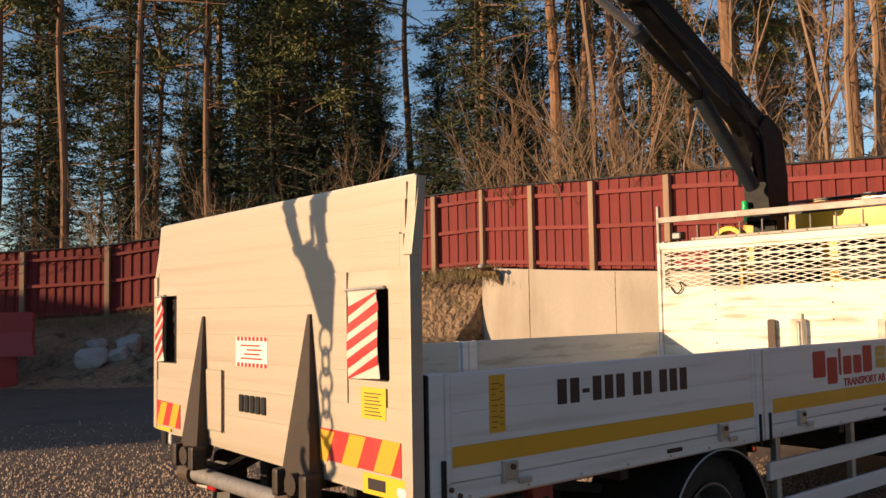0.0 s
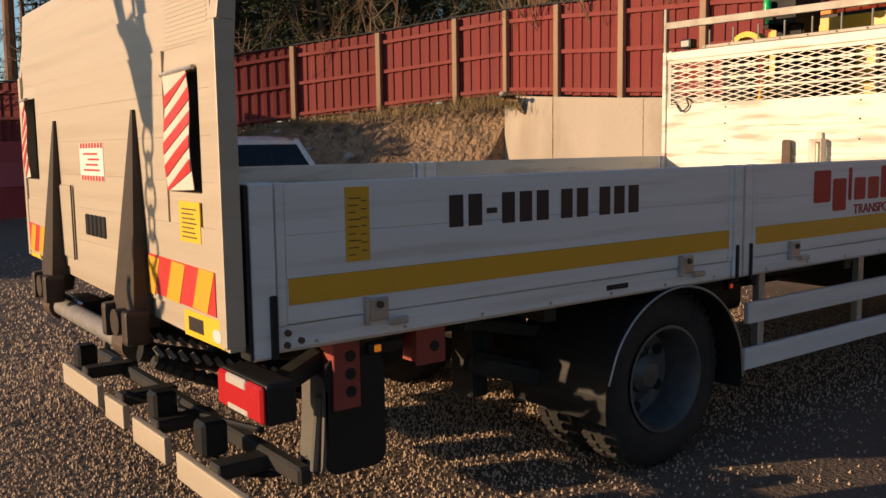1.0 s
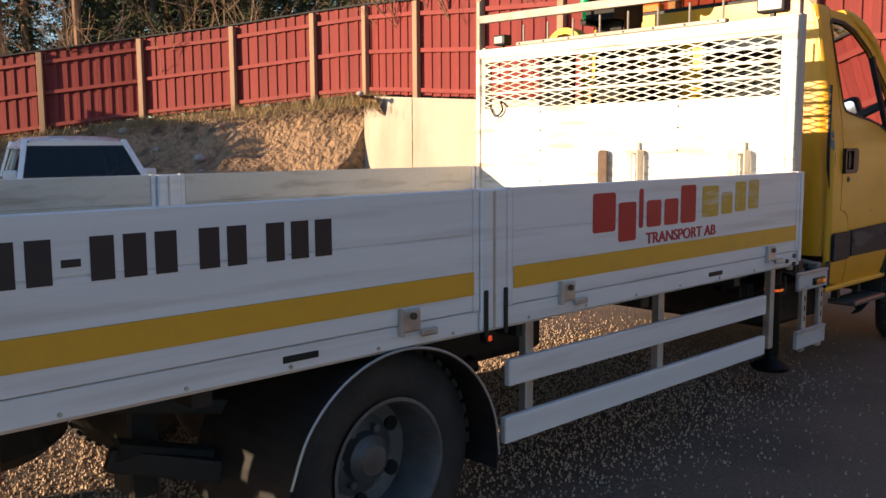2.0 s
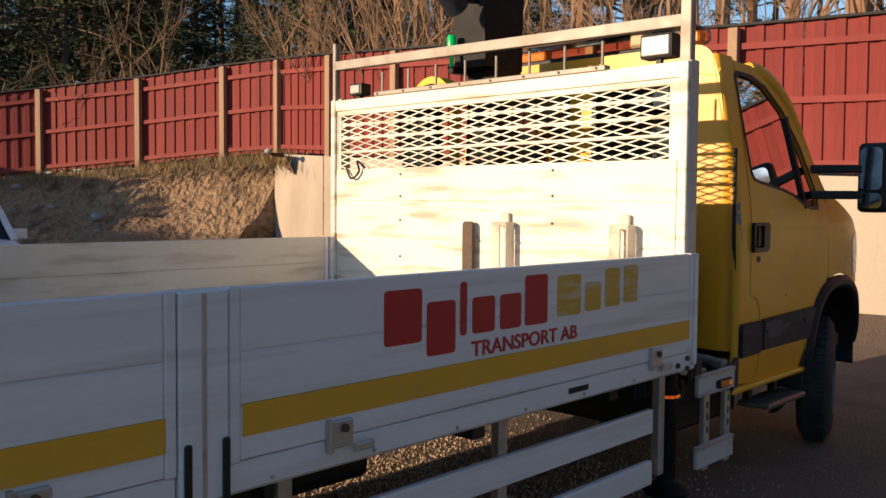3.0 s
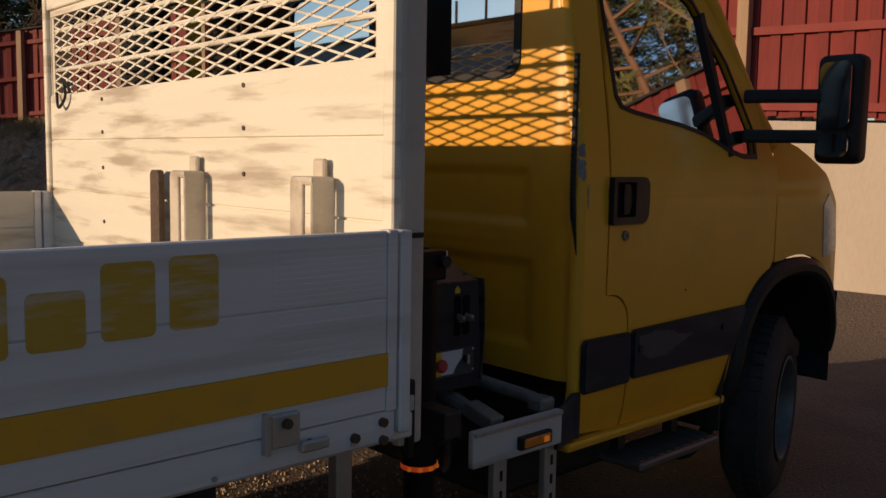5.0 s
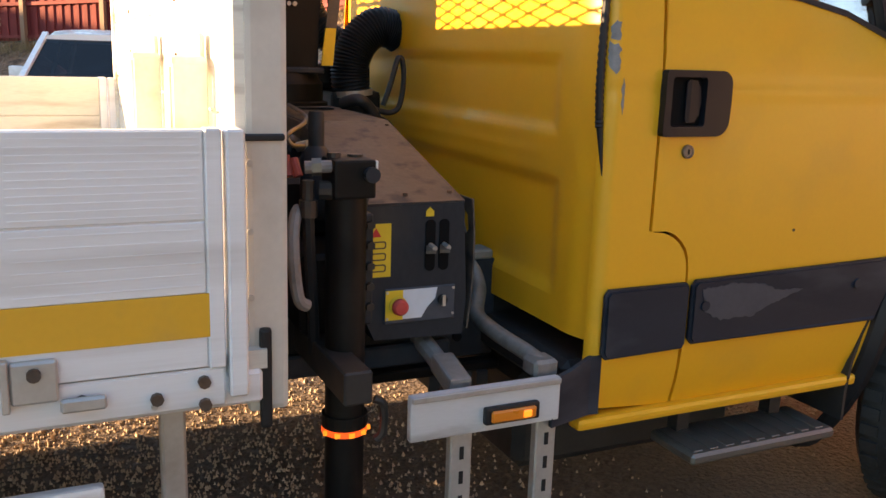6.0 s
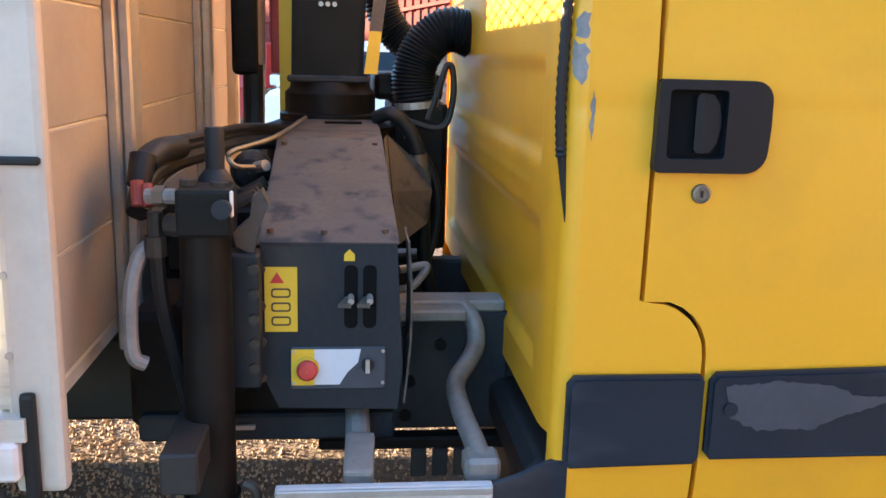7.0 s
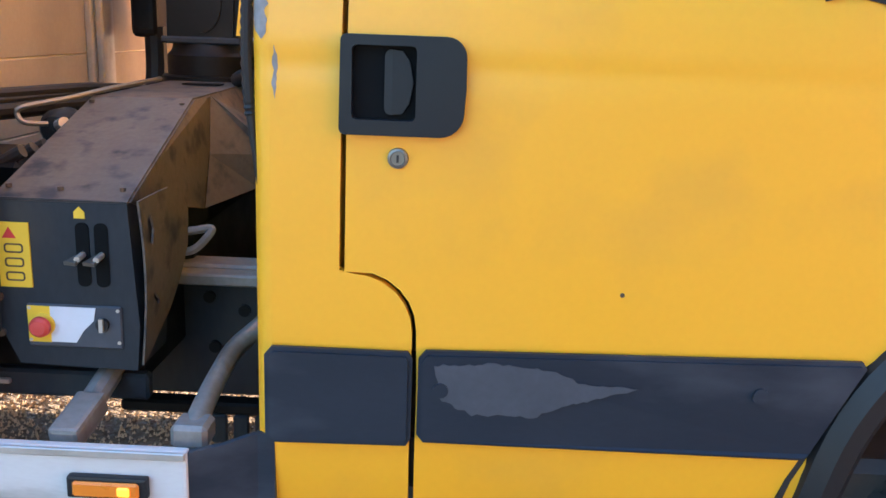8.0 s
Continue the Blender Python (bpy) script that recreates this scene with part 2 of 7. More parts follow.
DRY_GRASS = material("dry_grass", (0.33, 0.24, 0.12), 0.95, second=(0.2, 0.17, 0.07), scale=2, grain_mix=0.3)
CAR_WHITE = material("white_car_paint", (0.75, 0.75, 0.75), 0.25, grain_mix=0.03, coat=0.3)
DARK_GLASS = glass("dark_car_glass", (0.12, 0.14, 0.15))
SNOW_STONE = material("pale_stone", (0.40, 0.38, 0.36), 0.85, second=(0.22, 0.21, 0.20), scale=3, grain_mix=0.3, bump=0.5, bump_scale=8)
BARRIER = material("red_plastic_barrier", (0.42, 0.05, 0.05), 0.5, second=(0.35, 0.04, 0.04), scale=2, grain_mix=0.1)
CARTON = material("printed_white_carton", (0.70, 0.62, 0.6), 0.7, grain_mix=0.05, second=(0.6, 0.53, 0.52), scale=3)
ORANGE_PRINT = material("orange_print", (0.65, 0.22, 0.06), 0.7, grain_mix=0.15)
FACADE = material("grey_sheet_facade", (0.3, 0.3, 0.3), 0.7, second=(0.26, 0.26, 0.26), scale=1)

# ---- helpers for building ----
def link_mesh(name, bm, mat, smooth=False):
    me = bpy.data.meshes.new(name)
    bmesh.ops.recalc_face_normals(bm, faces=bm.faces)
    bm.to_mesh(me)
    bm.free()
    me.materials.append(mat)
    if smooth:
        for p in me.polygons:
            p.use_smooth = True
        me.set_sharp_from_angle(angle=radians(32))
    return new(name, me)


def part(name, bm, mat, parent, label="", smooth=False):
    """One mesh under a thing or a part; its points are in the world's places."""
    ob = link_mesh(name, bm, mat, smooth)
    ob.parent = parent
    ob.matrix_parent_inverse = Matrix.Translation(-parent.location) if parent.type == "EMPTY" else Matrix()
    return tagged(ob, label)


def thing(name, label, category, at=(0, 0, 0), group="", kind=""):
    return_ob = new(name)
    return_ob.location = at
    return_ob.empty_display_size = 0.1
    return tagged(return_ob, label, category, group, kind)


def box(x0, x1, y0, y1, z0, z1, bevel=0.0, bm=None, seg=1):
    own = bm or bmesh.new()
    vs = bmesh.ops.create_cube(own, size=1.0)["verts"]
    for v in vs:
        v.co = Vector((x0 + (v.co.x + 0.5) * (x1 - x0), y0 + (v.co.y + 0.5) * (y1 - y0), z0 + (v.co.z + 0.5) * (z1 - z0)))
    if bevel:
        edges = list({e for v in vs for e in v.link_edges})
        bmesh.ops.bevel(own, geom=edges, offset=bevel, segments=seg, profile=0.6, affect="EDGES")
    return own


def rod(a, b, r, r2=None, n=16, bm=None, cap=True):
    """A round bar from a to b."""
    own = bm or bmesh.new()
    a, b = Vector(a), Vector(b)
    m = Matrix.Translation((a + b) / 2) @ (b - a).to_track_quat("Z", "Y").to_matrix().to_4x4()
    bmesh.ops.create_cone(own, cap_ends=cap, segments=n, radius1=r, radius2=r if r2 is None else r2, depth=(b - a).length, matrix=m)
    return own


def beam(a, b, w, h, bm=None, w2=None, h2=None, up=(0, 0, 1), bevel=0.0):
    """A square bar from a to b, w wide and h high; it may taper."""
    own = bm or bmesh.new()
    a, b = Vector(a), Vector(b)
    d = (b - a).normalized()
    s = d.cross(Vector(up)).normalized()
    u = s.cross(d)
    vs = []
    for p, ww, hh in ((a, w, h), (b, w2 or w, h2 or h)):
        vs += [own.verts.new(p + s * ww / 2 * i + u * hh / 2 * j) for i, j in ((-1, -1), (1, -1), (1, 1), (-1, 1))]
    fs = [own.faces.new([vs[i] for i in f]) for f in ((3, 2, 1, 0), (4, 5, 6, 7), (0, 1, 5, 4), (1, 2, 6, 5), (2, 3, 7, 6), (3, 0, 4, 7))]
    if bevel:
        bmesh.ops.bevel(own, geom=list({e for f in fs for e in f.edges}), offset=bevel, segments=2, profile=0.6, affect="EDGES")
    return own


def pipe(points, r, n=10, bm=None, ribs=0.0):
    """A round hose along the points, with rings when ribs is given."""
    own = bm or bmesh.new()
    pts = [Vector(p) for p in points]
    fine = []
    for i in range(len(pts) - 1):
        p0, p1, p2, p3 = pts[max(i - 1, 0)], pts[i], pts[i + 1], pts[min(i + 2, len(pts) - 1)]
        steps = 14 if ribs else 6
        for k in range(steps):
            t = k / steps
            fine.append(0.5 * ((2 * p1) + (p2 - p0) * t + (2 * p0 - 5 * p1 + 4 * p2 - p3) * t * t + (3 * p1 - p0 - 3 * p2 + p3) * t ** 3))
    fine.append(pts[-1])
    rings = []
    side = None
    for i, p in enumerate(fine):
        d = (fine[min(i + 1, len(fine) - 1)] - fine[max(i - 1, 0)]).normalized()
        if side is None:
            side = d.orthogonal().normalized()
        side = (side - d * side.dot(d)).normalized()
        up = d.cross(side)
        rad = r * (1 + (ribs if i % 2 else 0))
        rings.append([own.verts.new(p + (side * math.cos(2 * math.pi * k / n) + up * math.sin(2 * math.pi * k / n)) * rad) for k in range(n)])
    for a, b in zip(rings, rings[1:]):
        for k in range(n):
            own.faces.new((a[k], a[(k + 1) % n], b[(k + 1) % n], b[k]))
    own.faces.new(rings[0][::-1])
    own.faces.new(rings[-1])
    return own


def lathe(profile, centre, axis="Y", n=40, bm=None):
    """A turned body: profile of (radius, along) round an axis through centre."""
    own = bm or bmesh.new()
    c = Vector(centre)
    rings = []
    for r, h in profile:
        ring = []
        for k in range(n):
            a = 2 * math.pi * k / n
            p = (r * math.cos(a), h, r * math.sin(a)) if axis == "Y" else (r * math.cos(a), r * math.sin(a), h) if axis == "Z" else (h, r * math.cos(a), r * math.sin(a))
            ring.append(own.verts.new(c + Vector(p)))
        rings.append(ring)
    for a, b in zip(rings, rings[1:]):
        for k in range(n):
            own.faces.new((a[k], a[(k + 1) % n], b[(k + 1) % n], b[k]))
    return own


def sheet(outline, holes=(), place=None, us=(), vs=(), thick=0.0, away=(0, 1, 0)):
    """A flat plate with holes, cut along lines u and v, then put into space by place(u, v); thick: pushed that far along away."""
    loops = [[Vector((u, v, 0)) for u, v in lp] for lp in (outline, *holes)]
    flat = [p for lp in loops for p in lp]
    bm = bmesh.new()
    verts = [bm.verts.new(p) for p in flat]
    from_tess = tess(loops)
    for tri in from_tess:
        try:
            bm.faces.new([verts[i] for i in tri])
        except ValueError:
            pass
    for axis, cuts in ((0, us), (1, vs)):
        for c in cuts:
            co, no = [0, 0, 0], [0, 0, 0]
            co[axis], no[axis] = c, 1
            bmesh.ops.bisect_plane(bm, geom=bm.verts[:] + bm.edges[:] + bm.faces[:], plane_co=co, plane_no=no)
    if thick:
        ret = bmesh.ops.extrude_face_region(bm, geom=bm.faces[:])
        back = [g for g in ret["geom"] if isinstance(g, bmesh.types.BMVert)]
    else:
        back = []
    back = set(back)
    for v in bm.verts:
        p = Vector(place(v.co.x, v.co.y))
        v.co = p + Vector(away) * thick if v in back else p
    return bm


from mathutils.geometry import tessellate_polygon


def tess(loops):
    return tessellate_polygon(loops)


def arc(cx, cy, r, a0, a1, n=12):
    return [(cx + r * math.cos(radians(a0 + (a1 - a0) * k / n)), cy + r * math.sin(radians(a0 + (a1 - a0) * k / n))) for k in range(n + 1)]


def round_rect(u0, u1, v0, v1, r, n=5):
    return arc(u1 - r, v1 - r, r, 0, 90, n) + arc(u0 + r, v1 - r, r, 90, 180, n) + arc(u0 + r, v0 + r, r, 180, 270, n) + arc(u1 - r, v0 + r, r, 270, 360, n)


def lettering(words, size, m, mat, parent, name="lettering", stretch=1.0, depth=0.0015):
    cu = bpy.data.curves.new(name, "FONT")
    cu.body, cu.size, cu.extrude, cu.align_x, cu.offset = words, size, depth, "LEFT", 0.0009
    tmp = new("letter_source", cu)
    bpy.context.view_layer.update()
    me = bpy.data.meshes.new_from_object(tmp.evaluated_get(bpy.context.evaluated_depsgraph_get()))
    bpy.data.objects.remove(tmp)
    me.transform(m @ Matrix.Diagonal((stretch, 1, 1, 1)))
    me.materials.clear()
    me.materials.append(mat)
    ob = new(name, me)
    ob.parent = parent
    return ob

# ---- ground, bank, wall, fence ----
# foot of the fence: x, y, z
FENCE = [(-9.0, 36.0, 1.0), (-5.0, 33.0, 1.05), (-1.5, 30.4, 1.1), (1.0, 28.5, 1.15), (2.9, 27.0, 1.2), (4.7, 25.5, 1.3), (6.4, 24.0, 1.38), (8.0, 22.5, 1.48), (9.5, 21.0, 1.75), (11.2, 19.6, 2.05), (12.35, 17.6, 2.22),
         (13.1, 15.7, 2.36), (13.45, 14.4, 2.40), (13.35, 12.8, 2.30), (13.38, 11.2, 2.20), (13.45, 9.5, 2.12), (13.52, 7.55, 2.0), (13.60, 5.57, 1.88), (13.66, 3.6, 1.80), (13.72, 1.6, 1.74), (13.8, -0.4, 1.7), (13.9, -2.4, 1.66), (14.0, -4.4, 1.62), (14.1, -6.4, 1.6)]
FENCE_H = 1.75


def fence_at(u):
    i = min(int(u), len(FENCE) - 2)
    return Vector(FENCE[i]).lerp(Vector(FENCE[i + 1]), u - i)


def ground_z(x, y):
    """The yard is level; it rises to the foot of the wall and of the bank."""
    rise = max(0.0, (x - 12.4) / 1.3)
    return 0.42 * min(rise, 1.0) ** 1.5 if y < 15 else 0.0


gb = bmesh.new()
xs_ = [-900, -300, -120, -60, -30] + [-20 + 0.8 * k for k in range(60)] + [29, 34, 60, 120, 300, 900]
ys_ = [-900, -300, -120, -60, -30] + [-16 + 0.8 * k for k in range(62)] + [36, 45, 60, 120, 300, 900]
grid = [[gb.verts.new((x, y, ground_z(x, y) + (0.025 * noise.noise(Vector((x * 0.5, y * 0.5, 0))) if abs(x) < 40 and abs(y) < 40 and not (1.2 < x < 10.2 and 1.5 < y < 5.5) else 0.0))) for y in ys_] for x in xs_]
for i in range(len(xs_) - 1):
    for j in range(len(ys_) - 1):
        gb.faces.new((grid[i][j], grid[i + 1][j], grid[i + 1][j + 1], grid[i][j + 1]))
ground = tagged(link_mesh("ground", gb, GRAVEL, True), "level yard of brown crushed gravel", "ground", kind="structure")

# loose stones near the truck, too many to count; paled to brighten sunlit ground
st_bm = bmesh.new()
rng = random.Random(5)
for k in range(120000):
    # Mostly kept off the shaded near lane, so that it stays dark.
    x, y = (rng.uniform(-0.5, 7.2) + rng.gauss(0, 0.5), rng.uniform(2.9, 6.5) + rng.gauss(0, 0.35)) if k % 3 else (rng.gauss(1.2, 2.4), rng.gauss(6.0, 2.6))
    s = rng.uniform(0.0035, 0.0085) * (1 if y < 5 else 1.6)
    c = Vector((x, y, s * 0.35))
    a = rng.uniform(0, 6.28)
    pts = [c + Vector((s * math.cos(a + q * 2.09) * rng.uniform(0.7, 1.3), s * math.sin(a + q * 2.09) * rng.uniform(0.7, 1.3), -s * 0.4)) for q in range(3)]
    top = st_bm.verts.new(c + Vector((rng.uniform(-0.3, 0.3) * s, rng.uniform(-0.3, 0.3) * s, s * rng.uniform(0.9, 1.9))))
    vv = [st_bm.verts.new(p) for p in pts]
    for q in range(3):
        st_bm.faces.new((vv[q], vv[(q + 1) % 3], top))
tagged(link_mesh("loose_gravel", st_bm, STONES), "loose crushed stones, paled and strewn to brighten the sunlit yard", "gravel", kind="stuff")

# retaining wall under the right part of the fence
wall = bmesh.new()
prev = None
steps = [12.05 + 0.5 * k for k in range(22)]
for u in steps:
    p = fence_at(min(u, len(FENCE) - 1.001))
    ring = [wall.verts.new(q) for q in ((p.x - 0.22, p.y, -0.3), (p.x - 0.22, p.y, p.z - 0.02), (p.x + 0.12, p.y, p.z - 0.02), (p.x + 0.12, p.y, -0.3))]
    if prev:
        for k in range(4):
            wall.faces.new((prev[k], prev[(k + 1) % 4], ring[(k + 1) % 4], ring[k]))
    else:
        wall.faces.new(ring)
    prev = ring
wall.faces.new(prev[::-1])
tagged(link_mesh("wall_retaining", wall, CONCRETE), "pale concrete retaining wall below the fence", "wall", kind="structure")

# vertical joints of the wall, filled with dark mortar
for u in (13.0, 14.35, 15.6, 17.0, 18.4, 19.8):
    p = fence_at(u)
    j = tagged(link_mesh("trim", box(p.x - 0.2225, p.x - 0.21, p.y - 0.008, p.y + 0.008, 0.2, p.z - 0.03), EARTH), "dark joint in the concrete wall", "joint", kind="structure")

# sandy bank below the left part of the fence
bk = bmesh.new()
rows_b = []
for i in range(0, 191):
    u = i * 0.066
    p = fence_at(min(u, 12.5))
    d = fence_at(min(u + 0.1, 12.6)) - fence_at(max(min(u, 12.5) - 0.1, 0))
    out = Vector((d.y, -d.x, 0)).normalized()
    if out.y > 0:
        out = -out
    length = 4.2 if u < 10 else max(1.2, 4.2 - (u - 10) * 1.1)
    row = []
    for k in range(30):
        v = k / 29
        q = p - out * 0.8 + out * (length + 0.8) * v
        w = max(0.0, (v - 0.14) / 0.86)
        z = p.z * (1 - w) ** 1.25 - 0.05 * v
        n1 = noise.noise(Vector((q.x * 0.7, q.y * 0.7, 3))) * 0.45 + abs(noise.noise(Vector((q.x * 1.3, q.y * 1.3, 5)))) * 0.35 - 0.1 + noise.noise(Vector((q.x * 2.3, q.y * 2.3, 9))) * 0.16 + noise.noise(Vector((q.x * 6, q.y * 6, 1))) * 0.06
        z += n1 * min(1, w * 5) * (1 - w * 0.75)
        row.append(bk.verts.new((q.x, q.y, max(z, -0.08))))
    rows_b.append(row)
for a, b in zip(rows_b, rows_b[1:]):
    for k in range(29):
        bk.faces.new((a[k], a[k + 1], b[k + 1], b[k]))
BANK_POINTS = [v.co.copy() for v in bk.verts]
tagged(link_mesh("earth_bank", bk, EARTH, True), "rough sandy earth bank below the fence", "bank", kind="structure")

# stones on the bank
for k in range(26):
    u = rng.uniform(5.0, 12.0)
    p = fence_at(u)
    s = rng.uniform(0.04, 0.13)
    bm = bmesh.new()
    bmesh.ops.create_icosphere(bm, subdivisions=2, radius=s)
    for v in bm.verts:
        v.co *= 1 + 0.35 * noise.noise(v.co * 7 + Vector((k, 0, 0)))
        v.co.z *= 0.7
    o = tagged(link_mesh("stone", bm, SNOW_STONE), "pale grey stone lying on the earth bank", "stone", "stones on the bank")
    t = rng.uniform(0.5, 3.2)
    spot = Vector((p.x - 0.75 * t, p.y - 0.66 * t, 0))
    near_v = min(BANK_POINTS, key=lambda q: (q.x - spot.x) ** 2 + (q.y - spot.y) ** 2)
    o.location = near_v + Vector((0, 0, s * 0.25))
for x, y, s, zb in ((6.75, 19.9, 0.42, 0.52), (7.25, 19.8, 0.40, 0.50), (7.05, 19.5, 0.26, 0.14), (7.65, 20.2, 0.40, 0.78), (6.95, 20.4, 0.3, 0.82)):
    bm = bmesh.new()
    cuts = []
    for _ in range(13):
        w_ = Vector((rng.gauss(0, 1), rng.gauss(0, 1), rng.gauss(0, 1))).normalized()
        cuts.append(Vector((w_.x, w_.y, w_.z, rng.uniform(0.55, 0.85))))
    bmesh.ops.create_icosphere(bm, subdivisions=3, radius=s)
    for v in bm.verts:
        n_ = v.co.normalized()
        cut = min(1.0, min(c_.w / max(0.05, n_.dot(Vector(c_[:3]))) for c_ in cuts))
        v.co *= cut * (1 + 0.06 * noise.noise(v.co * 6 + Vector((x, 0, 0))))
        v.co.z *= 0.75
    o = tagged(link_mesh("boulder", bm, SNOW_STONE), "pale boulder at the foot of the bank", "boulder", "boulders")
    o.location = (x, y, zb)

# fence
fence = thing("fence", "red board fence with pale wooden posts and black felt cap", "fence", FENCE[12], kind="structure")


def unit_mesh(name, mat, sx, sy, sz):
    bm = box(-sx / 2, sx / 2, -sy / 2, sy / 2, 0, sz, 0.004)
    me = bpy.data.meshes.new(name)
    bm.to_mesh(me)
    bm.free()
    me.materials.append(mat)
    return me


def piece(name, me, m, parent):
    ob = new(name, me)
    ob.parent = parent
    ob.matrix_parent_inverse = Matrix.Translation(-parent.location)
    ob.matrix_basis = m
    return ob


board_me = unit_mesh("fence_board", FENCE_RED, 0.105, 0.022, FENCE_H - 0.03)
wide_me = unit_mesh("fence_board_wide", FENCE_RED, 0.150, 0.022, FENCE_H - 0.03)
post_me = unit_mesh("fence_post", POST_WOOD, 0.12, 0.10, FENCE_H + 0.12)
rng = random.Random(11)
for i in range(len(FENCE) - 1):
    a, b = Vector(FENCE[i]), Vector(FENCE[i + 1])
    d = b - a
    flat = Vector((d.x, d.y, 0))
    ang = math.atan2(d.y, d.x)
    out = Vector((d.y, -d.x, 0)).normalized()
    if out.dot(Vector((-1, -1, 0))) < 0:
        out = -out
    n = max(3, round(flat.length / 0.118))
    for k in range(n):
        t = (k + 0.5) / n
        p = a.lerp(b, t)
        proud = 0.0 if k % 2 else 0.024
        m = Matrix.Translation((p.x + out.x * proud, p.y + out.y * proud, p.z + 0.02 + rng.uniform(-0.01, 0.01))) @ Matrix.Rotation(ang, 4, "Z") @ Matrix.Rotation(rng.uniform(-0.006, 0.006), 4, "Y")
        piece("board", board_me if k % 2 == 0 else wide_me, m, fence)
    for hgt in (0.12, 0.84, 1.50):
        bm = beam(a + out * 0.055 + Vector((0, 0, hgt)), b + out * 0.055 + Vector((0, 0, hgt + rng.uniform(-0.02, 0.02))), 0.045, 0.075)
        part("rail", bm, FENCE_RAIL, fence)
    bm = beam(a + Vector((0, 0, FENCE_H + 0.01)), b + Vector((0, 0, FENCE_H + 0.01)), 0.16, 0.03)
    part("felt_cap", bm, CAP, fence, "black roofing felt cap")
    m = Matrix.Translation((a.x + out.x * 0.10, a.y + out.y * 0.10, a.z - 0.15)) @ Matrix.Rotation(ang, 4, "Z")
    piece("post", post_me, m, fence)

# wooded slope behind the fence
hb = bmesh.new()
rows_h = []
for i in range(0, 116):
    u = i * 0.2
    p = fence_at(min(u, len(FENCE) - 1.001))
    d = fence_at(min(u + 0.4, len(FENCE) - 1.001)) - fence_at(max(u - 0.4, 0))
    out = Vector((d.y, -d.x, 0)).normalized()
    if out.dot(Vector((1, 1, 0))) < 0:
        out = -out
    out = (out + Vector((0.7, 0.7, 0))).normalized()
    row = []
    for k in range(16):
        t = 0.10 + (k / 15) ** 1.5 * 70
        q = p + out * t
        row.append(hb.verts.new((q.x, q.y, p.z - 0.05 + 0.045 * t + 0.4 * noise.noise(Vector((q.x * 0.2, q.y * 0.2, 0))) * min(1, t / 3))))
    rows_h.append(row)
for a, b in zip(rows_h, rows_h[1:]):
    for k in range(15):
        hb.faces.new((a[k], a[k + 1], b[k + 1], b[k]))
tagged(link_mesh("forest_floor", hb, FOREST_FLOOR, True), "dark mossy forest floor behind the fence", "forest floor", kind="structure")


def slope_z(x, y):
    best, bz = 1e9, 0
    for i in range(len(FENCE) - 1):
        a, b = Vector(FENCE[i][:2]), Vector(FENCE[i + 1][:2])
        t = max(0, min(1, (Vector((x, y)) - a).dot(b - a) / (b - a).length_squared))
        dd = (Vector((x, y)) - a.lerp(b, t)).length
        if dd < best:
            best, bz = dd, FENCE[i][2] + (FENCE[i + 1][2] - FENCE[i][2]) * t
    return bz + 0.045 * best - 0.1

# ---- the truck ----
NEAR, FAR, MID = 2.517, 4.872, 3.694      # outer faces of the bed's side boards, and the truck's middle line
truck = thing("flatbed_truck", "yellow flatbed truck with loading crane and raised tail lift", "truck", (5.7, MID, 0))

# chassis
for y in (3.30, 4.09):
    part("chassis_rail", box(2.25, 9.2, y - 0.035, y + 0.035, 0.56, 0.76, 0.01), CHASSIS, truck)
for x in (2.6, 3.3, 4.6, 5.4, 6.2, 6.9):
    part("cross_member", box(x - 0.03, x + 0.03, 2.62, 4.77, 0.705, 0.775, 0.004), CHASSIS, truck)
part("axle", rod((3.93, 2.75, 0.385), (3.93, 4.63, 0.385), 0.07), CHASSIS, truck)
part("differential", lathe([(0.02, -0.18), (0.14, -0.12), (0.18, 0), (0.14, 0.12), (0.02, 0.18)], (3.93, MID, 0.39), "X", 20), CHASSIS, truck, smooth=True)
part("front_axle", rod((8.98, 2.85, 0.385), (8.98, 4.53, 0.385), 0.06), CHASSIS, truck)
for y in (2.98, 4.40):
    part("leaf_spring", pipe([(3.2, y, 0.52), (3.6, y, 0.40), (3.93, y, 0.36), (4.3, y, 0.40), (4.7, y, 0.52)], 0.04, 8), CHASSIS, truck)
part("step_rail", beam((3.18, 2.98, 0.50), (3.62, 2.90, 0.36), 0.05, 0.07, bevel=0.008), CHASSIS, truck, "black slanting rail under the bed")
part("step_rail", beam((3.22, 3.05, 0.64), (3.66, 2.98, 0.56), 0.04, 0.05, bevel=0.008), CHASSIS, truck)
part("inner_plate", box(3.30, 3.40, 3.10, 3.24, 0.30, 0.62, 0.01), CHASSIS, truck)
part("fuel_tank", box(4.75, 5.65, 3.4, 3.95, 0.36, 0.70, 0.05, seg=3), CHASSIS, truck)
part("spare_wheel", lathe([(0.1, -0.1), (0.3, -0.11), (0.36, -0.06), (0.37, 0), (0.36, 0.06), (0.3, 0.11), (0.1, 0.1)], (2.95, MID, 0.5), "Z", 28), RUBBER, truck, smooth=True)


